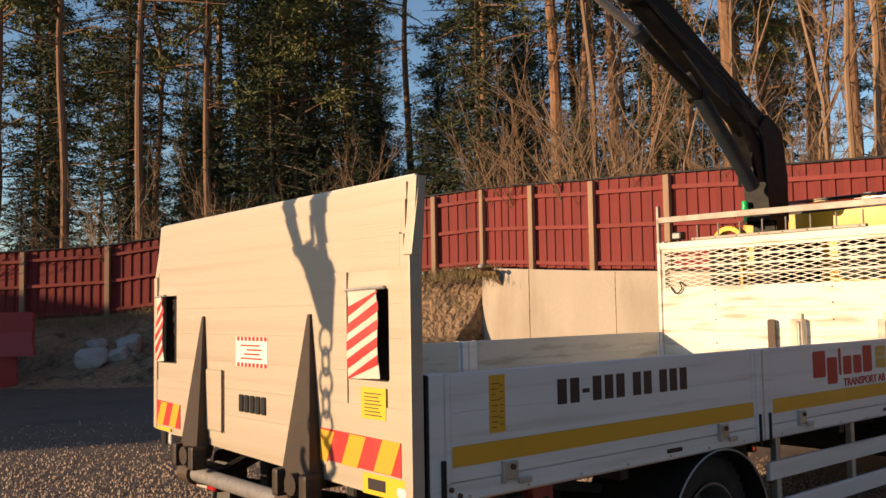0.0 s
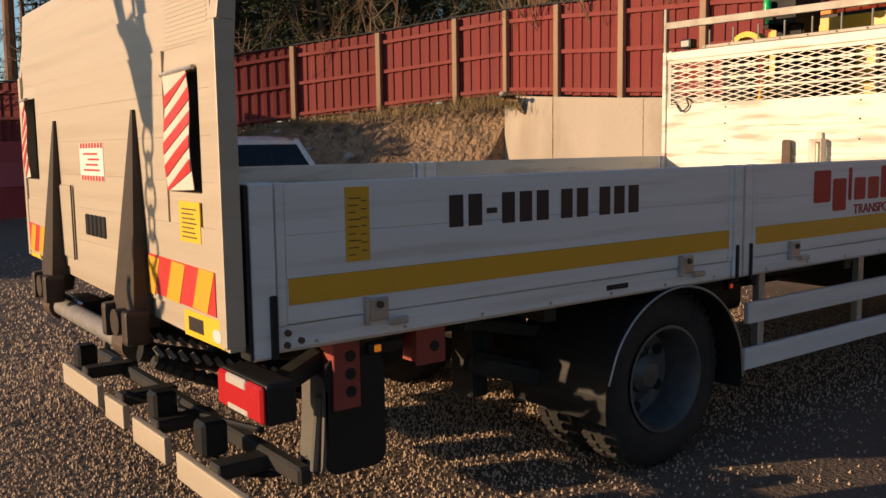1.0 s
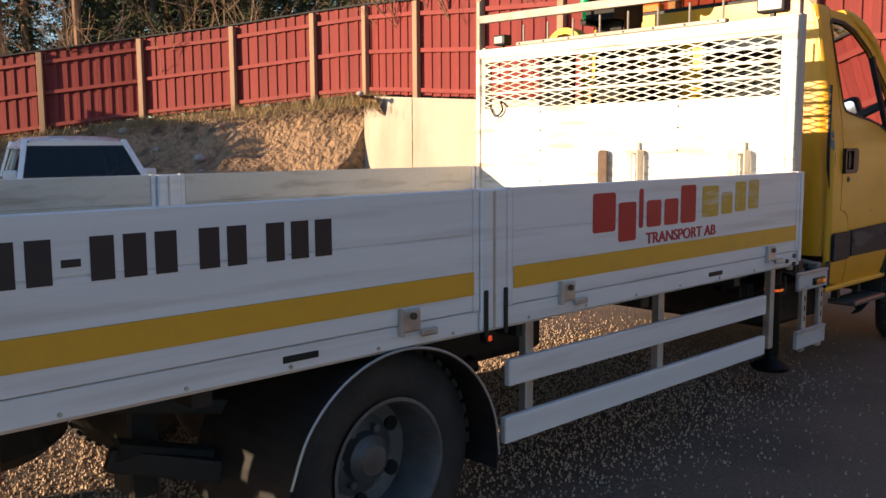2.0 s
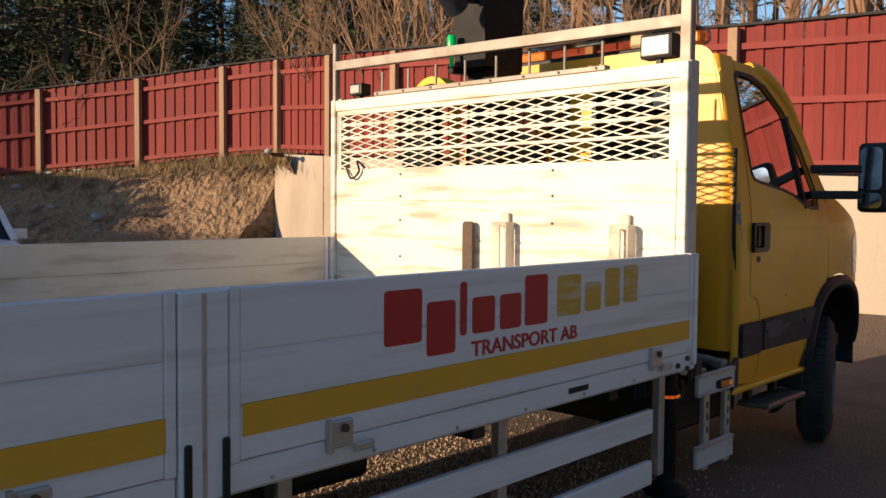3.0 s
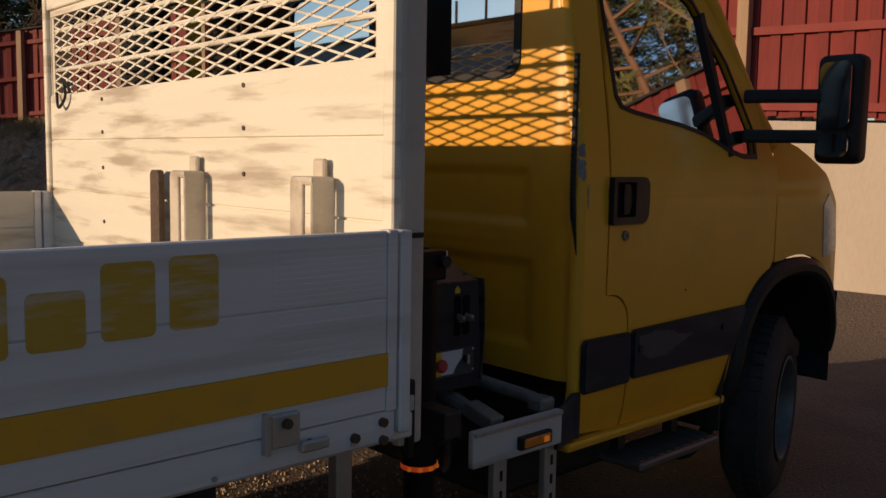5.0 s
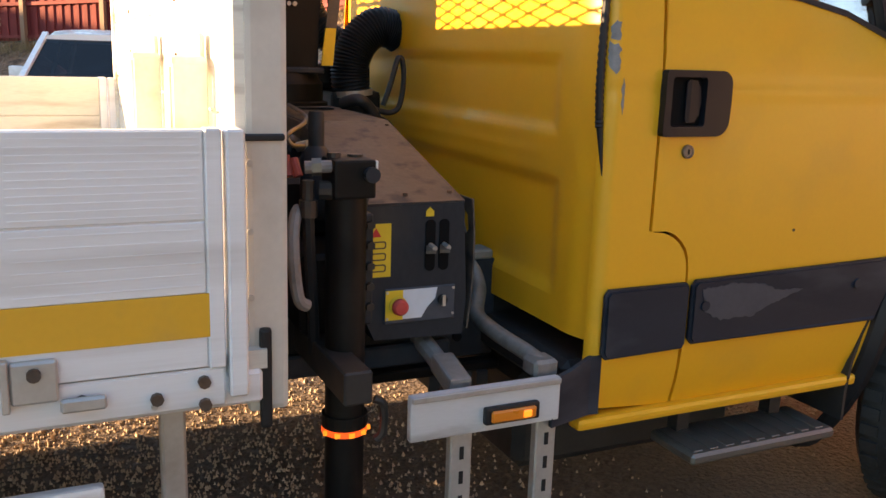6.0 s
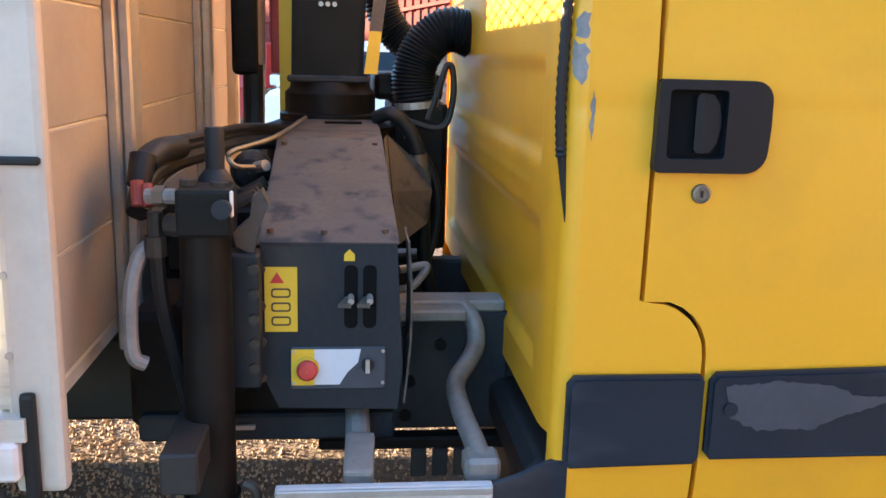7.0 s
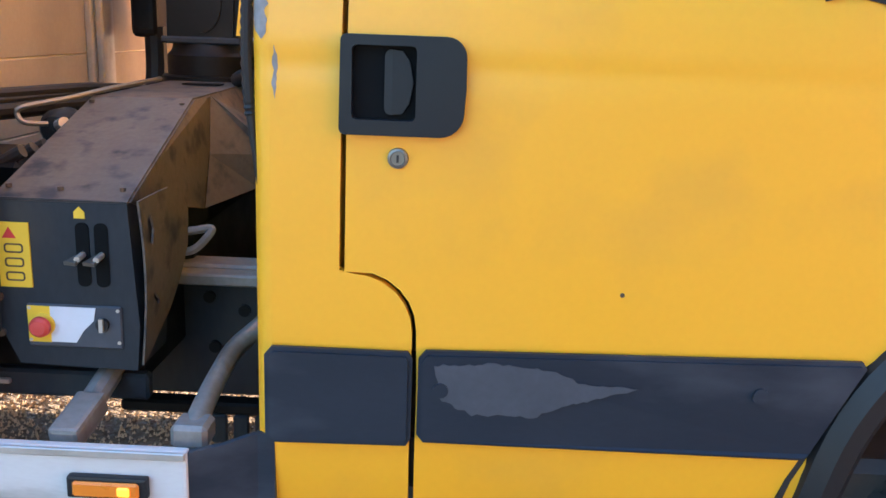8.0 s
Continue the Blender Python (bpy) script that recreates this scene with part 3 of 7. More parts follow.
def wheel(x, y, out, dual, steer=0.0):
    """A wheel with its outer face at y; out is -1 or 1, the way that it faces."""
    c = (x, y, 0.385)
    s = -out
    tread = 0.20
    prof = [(0.215, 0.02), (0.24, 0.004), (0.29, 0.0), (0.345, 0.012), (0.372, 0.035), (0.382, 0.06), (0.382, tread - 0.06), (0.372, tread - 0.03), (0.33, tread), (0.215, tread)]
    w = part("wheel", lathe([(r, h * s) for r, h in prof], c, "Y", 44), RUBBER, truck, smooth=True)
    tn = bmesh.new()
    for k in range(40):
        a = 2 * math.pi * k / 44
        for off in (0.065, 0.135):
            m = Matrix.Translation((x, y + s * off, 0.385)) @ Matrix.Rotation(-a, 4, "Y") @ Matrix.Translation((0.383, 0, 0)) @ Matrix.Diagonal((0.016, 0.052, 0.034, 1))
            bmesh.ops.create_cube(tn, size=1.0, matrix=m)
    part("tread", tn, RUBBER, w)
    deep = 0.16 if dual else 0.02
    rim_prof = [(0.222, 0.004), (0.226, 0.0), (0.214, -0.002), (0.205, 0.018), (0.195, deep * 0.5), (0.188, deep), (0.14, deep + 0.012), (0.10, deep - 0.005), (0.085, deep - 0.012), (0.08, deep - 0.05), (0.05, deep - 0.075), (0.001, deep - 0.08)]
    part("rim", lathe([(r, h * s) for r, h in rim_prof], c, "Y", 44), RIM, w, "dusty grey steel rim", True)
    for k in range(6):
        a = 2 * math.pi * k / 6
        px, pz = x + 0.10 * math.cos(a), 0.385 + 0.10 * math.sin(a)
        part("wheel_nut", rod((px, y + s * (deep + 0.01), pz), (px, y + s * (deep - 0.028), pz), 0.014, n=6), RIM, w)
    for k in range(6):
        a = 2 * math.pi * (k + 0.5) / 6
        px, pz = x + 0.158 * math.cos(a), 0.385 + 0.158 * math.sin(a)
        # A black disc stands in for the shade inside the hand hole.
        part("rim_hole", rod((px, y + s * (deep + 0.012), pz), (px, y + s * (deep - 0.001), pz), 0.026, n=14), BLACK, w)
    if steer:
        turn = Matrix.Translation(c) @ Matrix.Rotation(radians(steer), 4, "Z") @ Matrix.Translation((-x, -y, -0.385))
        for ob in [w] + list(w.children):
            ob.data.transform(turn)


for y, out in ((2.585, -1), (4.805, 1)):
    wheel(3.93, y, out, True)
    wheel(3.93, y - out * 0.24, out, True)
for y, out in ((2.76, -1), (4.63, 1)):
    wheel(8.98, y + out * 0.01, out, True, 17.0)

# rear mudguards with a pale rim
for y0, y1 in ((2.525, 3.06), (4.33, 4.865)):
    outer = arc(3.93, 0.345, 0.435, -8, 188, 28)
    inner = arc(3.93, 0.345, 0.428, 188, -8, 28)
    g = part("mudguard", sheet(outer + inner, (), lambda u, v, y=y0: (u, y, v), thick=y1 - y0), BLACK, truck, "black plastic mudguard")
    yy = y0 - 0.006 if y0 < MID else y1
    part("pale_edge", pipe([(u, yy, v) for u, v in outer[1:-3:3]], 0.0045, 6), STEEL, g)

# bed floor and frame
bed = part("bed_floor", box(2.06, 6.70, 2.545, 4.845, 0.835, 0.870), INNER_BOARD, truck, "worn bed floor")
part("bed_sill", box(2.06, 6.69, 2.535, 2.60, 0.775, 0.836, 0.006), WHITE_BOARD, bed)
part("bed_sill", box(2.06, 6.69, 4.79, 4.855, 0.775, 0.836, 0.006), WHITE_BOARD, bed)


def board(x0, x1, y0, out, first):
    """A drop side of stacked aluminium profiles; its outer face at y0."""
    b = y0 - out * 0.028
    body = part("side_board", box(x0, x1, min(y0 - out * 0.004, b), max(y0 - out * 0.004, b), 0.858, 1.262, 0.003), WHITE_BOARD if out < 0 else INNER_BOARD, truck, "dirty white aluminium drop side")
    edges = [0.858, 0.988, 1.1125, 1.262]
    for lo, hi in zip(edges, edges[1:]):
        part("profile", box(x0 + 0.03, x1 - 0.03, min(y0, y0 - out * 0.006), max(y0, y0 - out * 0.006), lo + 0.0018, hi - 0.0018, 0.0016), WHITE_BOARD, body)
        if out > 0:
            part("inner_profile", box(x0 + 0.03, x1 - 0.03, b - 0.005, b + 0.001, lo + 0.002, hi - 0.002, 0.0016), INNER_BOARD, body)
    for xa, xb in ((x0, x0 + 0.028), (x1 - 0.028, x1)):
        part("end_cap", box(xa, xb, min(y0 + out * 0.003, b - out * 0.006), max(y0 + out * 0.003, b - out * 0.006), 0.856, 1.264, 0.003), WHITE_BOARD, body)
    part("lower_rail", box(x0, x1, min(y0 - out * 0.003, b), max(y0 - out * 0.003, b), 0.785, 0.856, 0.004), WHITE_BOARD, body)
    if out < 0:
        part("yellow_stripe", box(x0 + 0.035, x1 - 0.015, y0 - 0.0022, y0 - 0.0004, 0.914, 0.990), YELLOW_FILM, body, "yellow reflective stripe")
        for xl in ((x0 + 0.33, x1 - 0.31) if first else (x0 + 0.33, x1 - 0.30)):
            la = part("latch", box(xl - 0.035, xl + 0.035, y0 - 0.016, y0 + 0.001, 0.835, 0.905, 0.004), STEEL, body)
            part("latch_lever", box(xl + 0.035, xl + 0.105, y0 - 0.022, y0 - 0.008, 0.815, 0.838, 0.004), STEEL, la)
            part("latch_bolt", rod((xl, y0 - 0.016, 0.885), (xl, y0 - 0.026, 0.885), 0.011, n=10), RUST, la)
            part("latch_plate", box(xl - 0.048, xl - 0.036, y0 - 0.02, y0 + 0.001, 0.825, 0.91, 0.002), STEEL, la)
        # A black plate stands in for the shade inside the grip slot.
        part("grip_slot", box(x0 + 1.35, x0 + 1.47, y0 + 0.0005, y0 + 0.0035, 0.812, 0.832, 0.0015), BLACK, body)
        for k in range(7):
            xs = x0 + 0.12 + k * (x1 - x0 - 0.24) / 6
            part("rivet", rod((xs, y0 + 0.002, 0.80), (xs, y0 - 0.002, 0.80), 0.006, n=8), STEEL, body)
    return body


def fine_ribs(x0, x1, z0, z1, n, body):
    """Thin raised lines along a profile."""
    rb = bmesh.new()
    for k in range(n):
        zc = z0 + (z1 - z0) * (k + 0.5) / n
        box(x0, x1, NEAR - 0.0008, NEAR + 0.001, zc - 0.0014, zc + 0.0014, 0, rb)
    part("fine_ribs", rb, WHITE_BOARD, body)


b1 = board(2.14, 4.262, NEAR, -1, True)
b2 = board(4.397, 6.622, NEAR, -1, False)
fine_ribs(6.30, 6.59, 1.118, 1.255, 11, b2)
fine_ribs(6.30, 6.59, 0.994, 1.108, 6, b2)
board(2.14, 4.262, FAR, 1, True)
board(4.397, 6.622, FAR, 1, False)
for y0, out in ((NEAR, -1), (FAR, 1)):
    ya, yb = sorted((y0 + out * 0.012, y0 - out * 0.05))
    p = part("rear_pillar", box(2.052, 2.135, ya, yb, 0.768, 1.266, 0.008), WHITE_BOARD, truck)
    part("rubber_strip", box(2.044, 2.056, ya - 0.003, yb, 0.772, 1.262, 0.003), BLACK, p)
    if out < 0:
        part("hinge_bar", box(2.108, 2.130, ya - 0.012, ya + 0.002, 0.768, 0.95, 0.004), BLACK, p)
    p = part("middle_pillar", box(4.266, 4.393, ya + 0.004, yb, 0.785, 1.262, 0.006), WHITE_BOARD, truck)
    part("pillar_groove", box(4.322, 4.332, ya + 0.001, ya + 0.006, 0.79, 1.255), STEEL, p)
    for xb in (4.275, 4.372) if out < 0 else ():
        part("hinge_bar", box(xb, xb + 0.018, ya - 0.006, ya + 0.006, 0.765, 0.925, 0.004), BLACK, p)
    p = part("front_pillar", box(6.628, 6.660, ya + 0.006, yb, 0.80, 1.262, 0.004), WHITE_BOARD, truck)
    ya, yb = sorted((y0 - out * 0.052, y0 - out * 0.085))
    yo = ya if out < 0 else yb
    p = part("stanchion", box(6.672, 6.747, ya, yb, 0.742, 2.07, 0.012, seg=2), STANCHION, truck)
    if out > 0:
        continue
    part("post_strap", box(6.658, 6.740, yo - 0.008, yo + 0.008, 1.238, 1.25, 0.003), BLACK, p)
    part("stop_bar", box(6.690, 6.712, yo - 0.016, yo + 0.002, 0.715, 0.905, 0.007, seg=2), BLACK, p)
    ya = yo
    for zz in (0.84, 0.96, 1.08, 1.2):
        part("rivet", rod((6.678, ya + 0.001, zz), (6.678, ya - 0.003, zz), 0.006, n=8), STEEL, p)
for zz, xx in ((0.813, 6.506), (0.834, 6.584), (0.793, 6.585), (0.825, 6.39)):
    part("bolt", rod((xx, NEAR + 0.004, zz), (xx, NEAR - 0.008, zz), 0.011, n=8), RUST, b2)
for zz, xx in ((0.800, 2.165), (0.835, 2.168), (0.808, 2.21)):
    part("bolt", rod((xx, NEAR + 0.004, zz), (xx, NEAR - 0.006, zz), 0.010, n=8), RUST, b1)

# writing on the near side: number as bars, the name as plain blocks
xs, chars = 2.742, "08-599 06 400"
widths = {"-": 0.065, " ": 0.038}
for ch in chars:
    w = widths.get(ch, 0.079)
    if ch == "-":
        part("painted_bar", box(xs + 0.008, xs + w - 0.012, NEAR - 0.0016, NEAR - 0.0003, 1.136, 1.154), LETTER_BLACK, b1)
    elif ch != " ":
        part("painted_bar", box(xs + 0.010, xs + w - 0.012, NEAR - 0.0016, NEAR - 0.0004, 1.099, 1.203), LETTER_BLACK, b1)
    xs += w
x0, z0, z1 = 4.875, 1.071, 1.222
blocks = [(0.0, 0.155, z0, z1), (0.165, 0.295, z0 - 0.045, 1.180), (0.305, 0.345, z0, z1 + 0.008), (0.36, 0.475, z0, 1.180), (0.49, 0.605, z0, 1.180), (0.615, 0.745, z0, z1 + 0.010)]
for a, b, lo, hi in blocks:
    part("painted_block", sheet(round_rect(x0 + a + 0.004, x0 + b - 0.006, lo, hi, 0.012, 3), (),
                                lambda u, v: (u, NEAR - 0.0016, v), thick=0.0012), LETTER_RED, b2)
for a, b, lo, hi in ((5.665, 5.815, 1.085, 1.222), (5.83, 5.94, 1.09, 1.19), (5.955, 6.065, 1.095, 1.232), (6.08, 6.19, 1.10, 1.237)):
    part("painted_block", sheet(round_rect(a + 0.004, b - 0.008, lo, hi, 0.012, 3), (), lambda u, v: (u, NEAR - 0.0016, v), thick=0.0012), LETTER_YELLOW, b2)
lettering("TRANSPORT AB", 0.064, pose(5.236, NEAR - 0.0015, 1.004, 90), LETTER_RED, b2, stretch=1.20)
st = part("yellow_label", box(2.366, 2.450, NEAR - 0.002, NEAR - 0.0004, 1.022, 1.243), YELLOW_FILM, b1, "orange-yellow sticker with faded lines")
for k in range(9):
    part("printed_line", box(2.376, 2.376 + 0.025 + 0.01 * (k % 3), NEAR - 0.0028, NEAR - 0.0018, 1.04 + k * 0.021, 1.043 + k * 0.021), RUST, st)
for k in range(7):
    part("printed_line", box(2.42, 2.44, NEAR - 0.0028, NEAR - 0.0018, 1.05 + k * 0.025, 1.053 + k * 0.025), RUST, st)

# headboard
HX = 6.664
HL, HR = 4.858, 2.575
M0, M1, MZ0, MZ1 = 2.665, 4.812, 1.655, 1.968
head = part("headboard", sheet([(HR, 0.86), (HL, 0.86), (HL, 2.05), (HR, 2.062)], ([(M0, MZ0), (M1, MZ0), (M1, MZ1), (M0, MZ1)],), lambda u, v: (HX + 0.006, u, v), thick=0.03, away=(1, 0, 0)), WHITE_HEAD, truck, "scuffed white-painted headboard")
for lo, hi in ((0.872, 1.069), (1.0745, 1.269), (1.2745, 1.469), (1.4745, 1.652)):
    part("plank", box(HX, HX + 0.007, HR + 0.05, HL - 0.04, lo, hi, 0.002), WHITE_HEAD, head)
for ya, yb in ((HR, HR + 0.04), (HL - 0.035, HL)):
    part("frame_edge", box(HX - 0.012, HX + 0.01, ya, yb, 0.872, 2.06, 0.004), WHITE_HEAD, head)
part("frame_edge", box(HX - 0.006, HX + 0.008, HR + 0.04, HL - 0.035, 1.995, 2.056, 0.003), WHITE_HEAD, head)
for yb in (3.26, 4.28):
    for zb in (1.17, 1.37, 1.50, 1.62):
        part("bolt", rod((HX + 0.001, yb, zb), (HX - 0.004, yb, zb), 0.007, n=8), RUST, head)
for lo, hi in ((0.872, 1.070), (1.074, 1.270), (1.274, 1.470), (1.474, 1.652)):
    part("back_plank", box(HX + 0.0355, HX + 0.0405, HR + 0.02, HL - 0.02, lo, hi, 0.002), BEIGE, head, "beige unpainted back of the headboard")
# expanded metal: zigzag strands that meet in knots, with three level bars behind
DW, STRANDS = 0.142, 17
pitch = (MZ1 - MZ0) / STRANDS
for r in range(STRANDS):
    strand = bmesh.new()
    zc = MZ0 + (r + 0.5) * pitch
    y, k = M0, r % 2
    while y < M1 - 0.005:
        y2 = min(y + DW / 2, M1)
        s = 1 if k % 2 else -1
        beam((HX + 0.015, y, zc - s * pitch / 2), (HX + 0.015, y2, zc + s * pitch / 2), 0.006, 0.0062, strand, up=(1, 0, 0))
        if r < STRANDS - 1 and s > 0:
            beam((HX + 0.0145, y2 - 0.012, zc + pitch / 2), (HX + 0.0145, y2 + 0.012, zc + pitch / 2), 0.007, 0.0105, strand, up=(1, 0, 0))
        y, k = y2, k + 1
    part("mesh_strand", strand, WHITE_HEAD, head)
rows_n = 9
for k in (2.9, 5.2, 7.4):
    z = MZ0 + k * (MZ1 - MZ0) / rows_n
    part("mesh_bar", rod((HX + 0.020, M0, z), (HX + 0.020, M1, z), 0.0085, n=8), WHITE_HEAD, head)

for ya, yb in ((3.06, 3.25), (4.05, 4.22)):
    part("head_channel", box(HX + 0.040, HX + 0.062, ya, yb, 0.80, 1.648, 0.004), STEEL, head, "grey steel channel")
    part("channel_web", box(HX + 0.0625, HX + 0.086, ya + 0.02, (ya + yb) / 2 + 0.01, 0.80, 1.648, 0.005), STEEL, head)
# ladder rail, comb of pins, work lamps
rail = part("ladder_rail", beam((6.70, 4.86, 2.265), (6.70, 2.60, 2.235), 0.04, 0.052, bevel=0.004), RAIL, truck, "weathered grey steel ladder rail")
part("rail_post", box(6.68, 6.72, 4.848, 4.876, 2.02, 2.395, 0.004), RAIL, rail)
part("rail_post", box(6.67, 6.715, 2.575, 2.625, 2.01, 2.50, 0.004), RAIL, rail)
comb = part("comb_bar", box(6.655, 6.70, 2.98, 4.492, 2.058, 2.082, 0.003), RAIL, rail, "steel bar with upright pins")
for k in range(8):
    y = 4.44 - k * 0.205
    part("pin", rod((6.675, y, 2.08), (6.675, y, 2.19), 0.007, n=8), RAIL, comb)
    part("bolt", rod((6.656, y + 0.02, 2.07), (6.650, y + 0.02, 2.07), 0.006, n=8), RUST, comb)


def work_lamp(y0, y1, z0, z1):
    la = part("work_lamp", box(6.66, 6.74, y0, y1, z0, z1, 0.012, seg=2), BLACK, truck, "square work lamp with a clear lens")
    part("lens", box(6.652, 6.664, y0 + 0.012, y1 - 0.012, z0 + 0.012, z1 - 0.012, 0.004), WHITE_LENS, la)
    part("lamp_foot", box(6.685, 6.71, (y0 + y1) / 2 - 0.012, (y0 + y1) / 2 + 0.012, z0 - 0.045, z0 + 0.01), BLACK, la)


work_lamp(2.655, 2.81, 2.085, 2.19)
work_lamp(4.60, 4.70, 2.075, 2.145)

# stakes that stand in the bed before the headboard
part("stake", sheet(round_rect(3.722, 3.786, 0.868, 1.372, 0.02, 4), (), lambda u, v: (6.62, u, v), thick=0.02, away=(1, 0, 0)), RUST, truck, "dark steel stake")
for yl, yr in ((3.573, 3.38), (2.902, 2.733)):
    s = part("stake", box(6.586, 6.596, yl - 0.058, yl, 0.868, 1.362, 0.003), STAKE, truck, "grey-brown flat bar bent into a stake bracket")
    part("stake_leg", box(6.588, 6.655, yl - 0.096, yl - 0.086, 0.868, 1.362, 0.003), STAKE, s)
    part("stake_top", box(6.586, 6.655, yl - 0.096, yl, 1.352, 1.374, 0.009, seg=2), STAKE, s)
    part("stake_tab", box(6.64, 6.655, yl - 0.07, yl - 0.02, 1.360, 1.418, 0.005), STAKE, s)
# strap end on the mesh
part("strap_end", pipe([(6.655, 4.72, 1.66), (6.64, 4.66, 1.60), (6.645, 4.60, 1.64), (6.65, 4.62, 1.70), (6.645, 4.55, 1.66)], 0.006, 6), BLACK, head, "loose black strap")

# ---- tail lift, folded up behind the bed ----
LX = 1.985
RH, LH = (2.645, 2.915, 1.235, 1.585), (4.535, 4.80, 1.235, 1.597)
LY0, LY1 = 2.508, 4.825
platform = part("lift_platform", sheet([(LY0, 0.805), (LY1, 0.870), (LY1, 1.985), (LY0, 1.993)],
                                       (round_rect(RH[0], RH[1], RH[2], RH[3], 0.02), round_rect(LH[0], LH[1], LH[2], LH[3], 0.02)),
                                       lambda u, v: (LX + 0.004 + 0.03 * max(0, (v - 1.6) / 0.4), u, v), thick=0.044, away=(1, 0, 0), vs=(1.6,)), ALU, truck, "scratched aluminium tail lift platform, folded upright")
z = 0.885
while z < 1.97:
    h = 0.128
    top = min(z + h, 1.975)
    segs = [(LY0 + 0.05, LY1 - 0.04)]
    if z < 1.597 and top > 1.235:
        segs = [(LY0 + 0.05, RH[0] - 0.004), (RH[1] + 0.004, LH[0] - 0.004)]
    lean = 0.03 * max(0, ((z + top) / 2 - 1.6) / 0.4)
    for ya, yb in segs:
        part("plank", box(LX + lean - 0.002, LX + lean + 0.005, ya, yb, z + 0.0002, top - 0.0002, 0.0005), ALU, platform)
    z += h
for ya, yb in ((LY0, LY0 + 0.045), (LY1 - 0.035, LY1)):
    part("edge_rail", beam((LX + 0.022, (ya + yb) / 2, 0.815 if ya < 3 else 0.875), (LX + 0.022, (ya + yb) / 2, 1.70), yb - ya + 0.004, 0.056, bevel=0.004, up=(1, 0, 0)), ALU, platform)
    part("tip_end", beam((LX + 0.026, (ya + yb) / 2, 1.70), (LX + 0.052, (ya + yb) / 2, 1.99), yb - ya + 0.008, 0.05, bevel=0.003, up=(1, 0, 0), h2=0.016), ALU, platform)
part("ramp_lip", beam((LX + 0.05, LY0 + 0.02, 1.990), (LX + 0.05, LY1 - 0.02, 1.982), 0.018, 0.022), STEEL, platform)
for k in range(14):
    zk = 1.662 + k * 0.0132
    xk = LX + 0.03 * ((1.717 if zk < 1.781 else 1.845) - 1.6) / 0.4
    part("grip_rib", box(xk - 0.0032, xk + 0.002, 2.58, 2.90, zk, zk + 0.007), ALU, platform)


def flag(y0, y1, z0, z1, w0):
    """A striped warning flag that hangs in a hole of the platform."""
    f = part("warning_flag", sheet([(y0 + w0, z0 + 0.01), (y1, z0 + 0.002), (y1 - 0.005, z1), (y0 + 0.05 + w0 * 0.4, z1 + 0.005)], (), lambda u, v: (LX - 0.006 + 0.008 * math.sin(v * 22) * 0.5, u, v), vs=[z0 + k * 0.03 for k in range(1, 12)], thick=0.002, away=(1, 0, 0)), CANVAS, platform, "red and white striped warning flag")
    n = 5
    for k in range(n):
        zc = z0 + 0.045 + k * (z1 - z0) / n
        part("stripe", sheet([(y0 + w0 + 0.004, min(zc + 0.018, z1)), (y1 - 0.003, max(zc - 0.072, z0)), (y1 - 0.003, max(zc - 0.036, z0 + 0.004)), (y0 + w0 + 0.004, min(zc + 0.054, z1))], (), lambda u, v: (LX - 0.0085 + 0.008 * math.sin(v * 22) * 0.5, u, v), vs=[z0 + q * 0.03 for q in range(1, 12)]), RED_FILM, f)
    part("flag_bar", rod((LX - 0.005, y0 + 0.02, z1 + 0.012), (LX - 0.005, y1 + 0.01, z1 + 0.006), 0.007, n=8), STEEL, f)


flag(RH[0], RH[1] - 0.005, RH[2] + 0.0, RH[3] - 0.01, 0.055)
flag(LH[0] + 0.13, LH[1], LH[2], LH[3] - 0.01, 0.03)
# Black sheets added behind both holes to stand in for the shade there.
part("hole_backing", box(LX + 0.05, LX + 0.056, RH[0] - 0.01, RH[1] + 0.01, RH[2] - 0.01, RH[3] + 0.01), BLACK, platform)
part("hole_backing", box(LX + 0.05, LX + 0.056, LH[0] - 0.01, LH[1] + 0.005, LH[2] - 0.01, LH[3] + 0.01), BLACK, platform)


def hazard(y0, y1, z0, z1, n):
    p = part("hazard_plate", sheet([(y0, z0), (y1, z0 + 0.01), (y1, z1 + 0.01), (y0, z1)], (), lambda u, v: (LX - 0.005, u, v), thick=0.003, away=(1, 0, 0)), RED_FILM, platform, "red and yellow hazard plate")
    w = (y1 - y0) / n
    for k in range(0, n, 2):
        a = y0 + k * w
        b = min(a + w, y1)
        part("yellow_bar", sheet([(a + 0.06, z0 + 0.003), (min(b + 0.06, y1), z0 + 0.006), (b, z1 + 0.004), (a, z1)], (), lambda u, v: (LX - 0.0065, u, v), thick=0.001, away=(1, 0, 0)), YELLOW_FILM, p)


hazard(2.575, 3.115, 0.895, 1.02, 5)
hazard(4.48, 4.80, 0.895, 1.022, 4)
e1 = part("name_plate", box(LX - 0.005, LX, 2.525, 2.815, 0.812, 0.888), STICKER, platform, "yellow plate with a plain dark mark")
part("mark", box(LX - 0.0065, LX - 0.004, 2.67, 2.78, 0.83, 0.872), LETTER_BLACK, e1)
part("mark", sheet(round_rect(2.545, 2.60, 0.825, 0.86, 0.015), (), lambda u, v: (LX - 0.0065, u, v), thick=0.002, away=(1, 0, 0)), BLUE_WHITE, e1)
part("name_plate", box(LX - 0.005, LX, 4.60, 4.78, 0.872, 0.89), STICKER, platform)
ys = part("yellow_label", box(LX - 0.004, LX, 2.664, 2.823, 1.092, 1.21), STICKER, platform, "yellow load label with fine print")
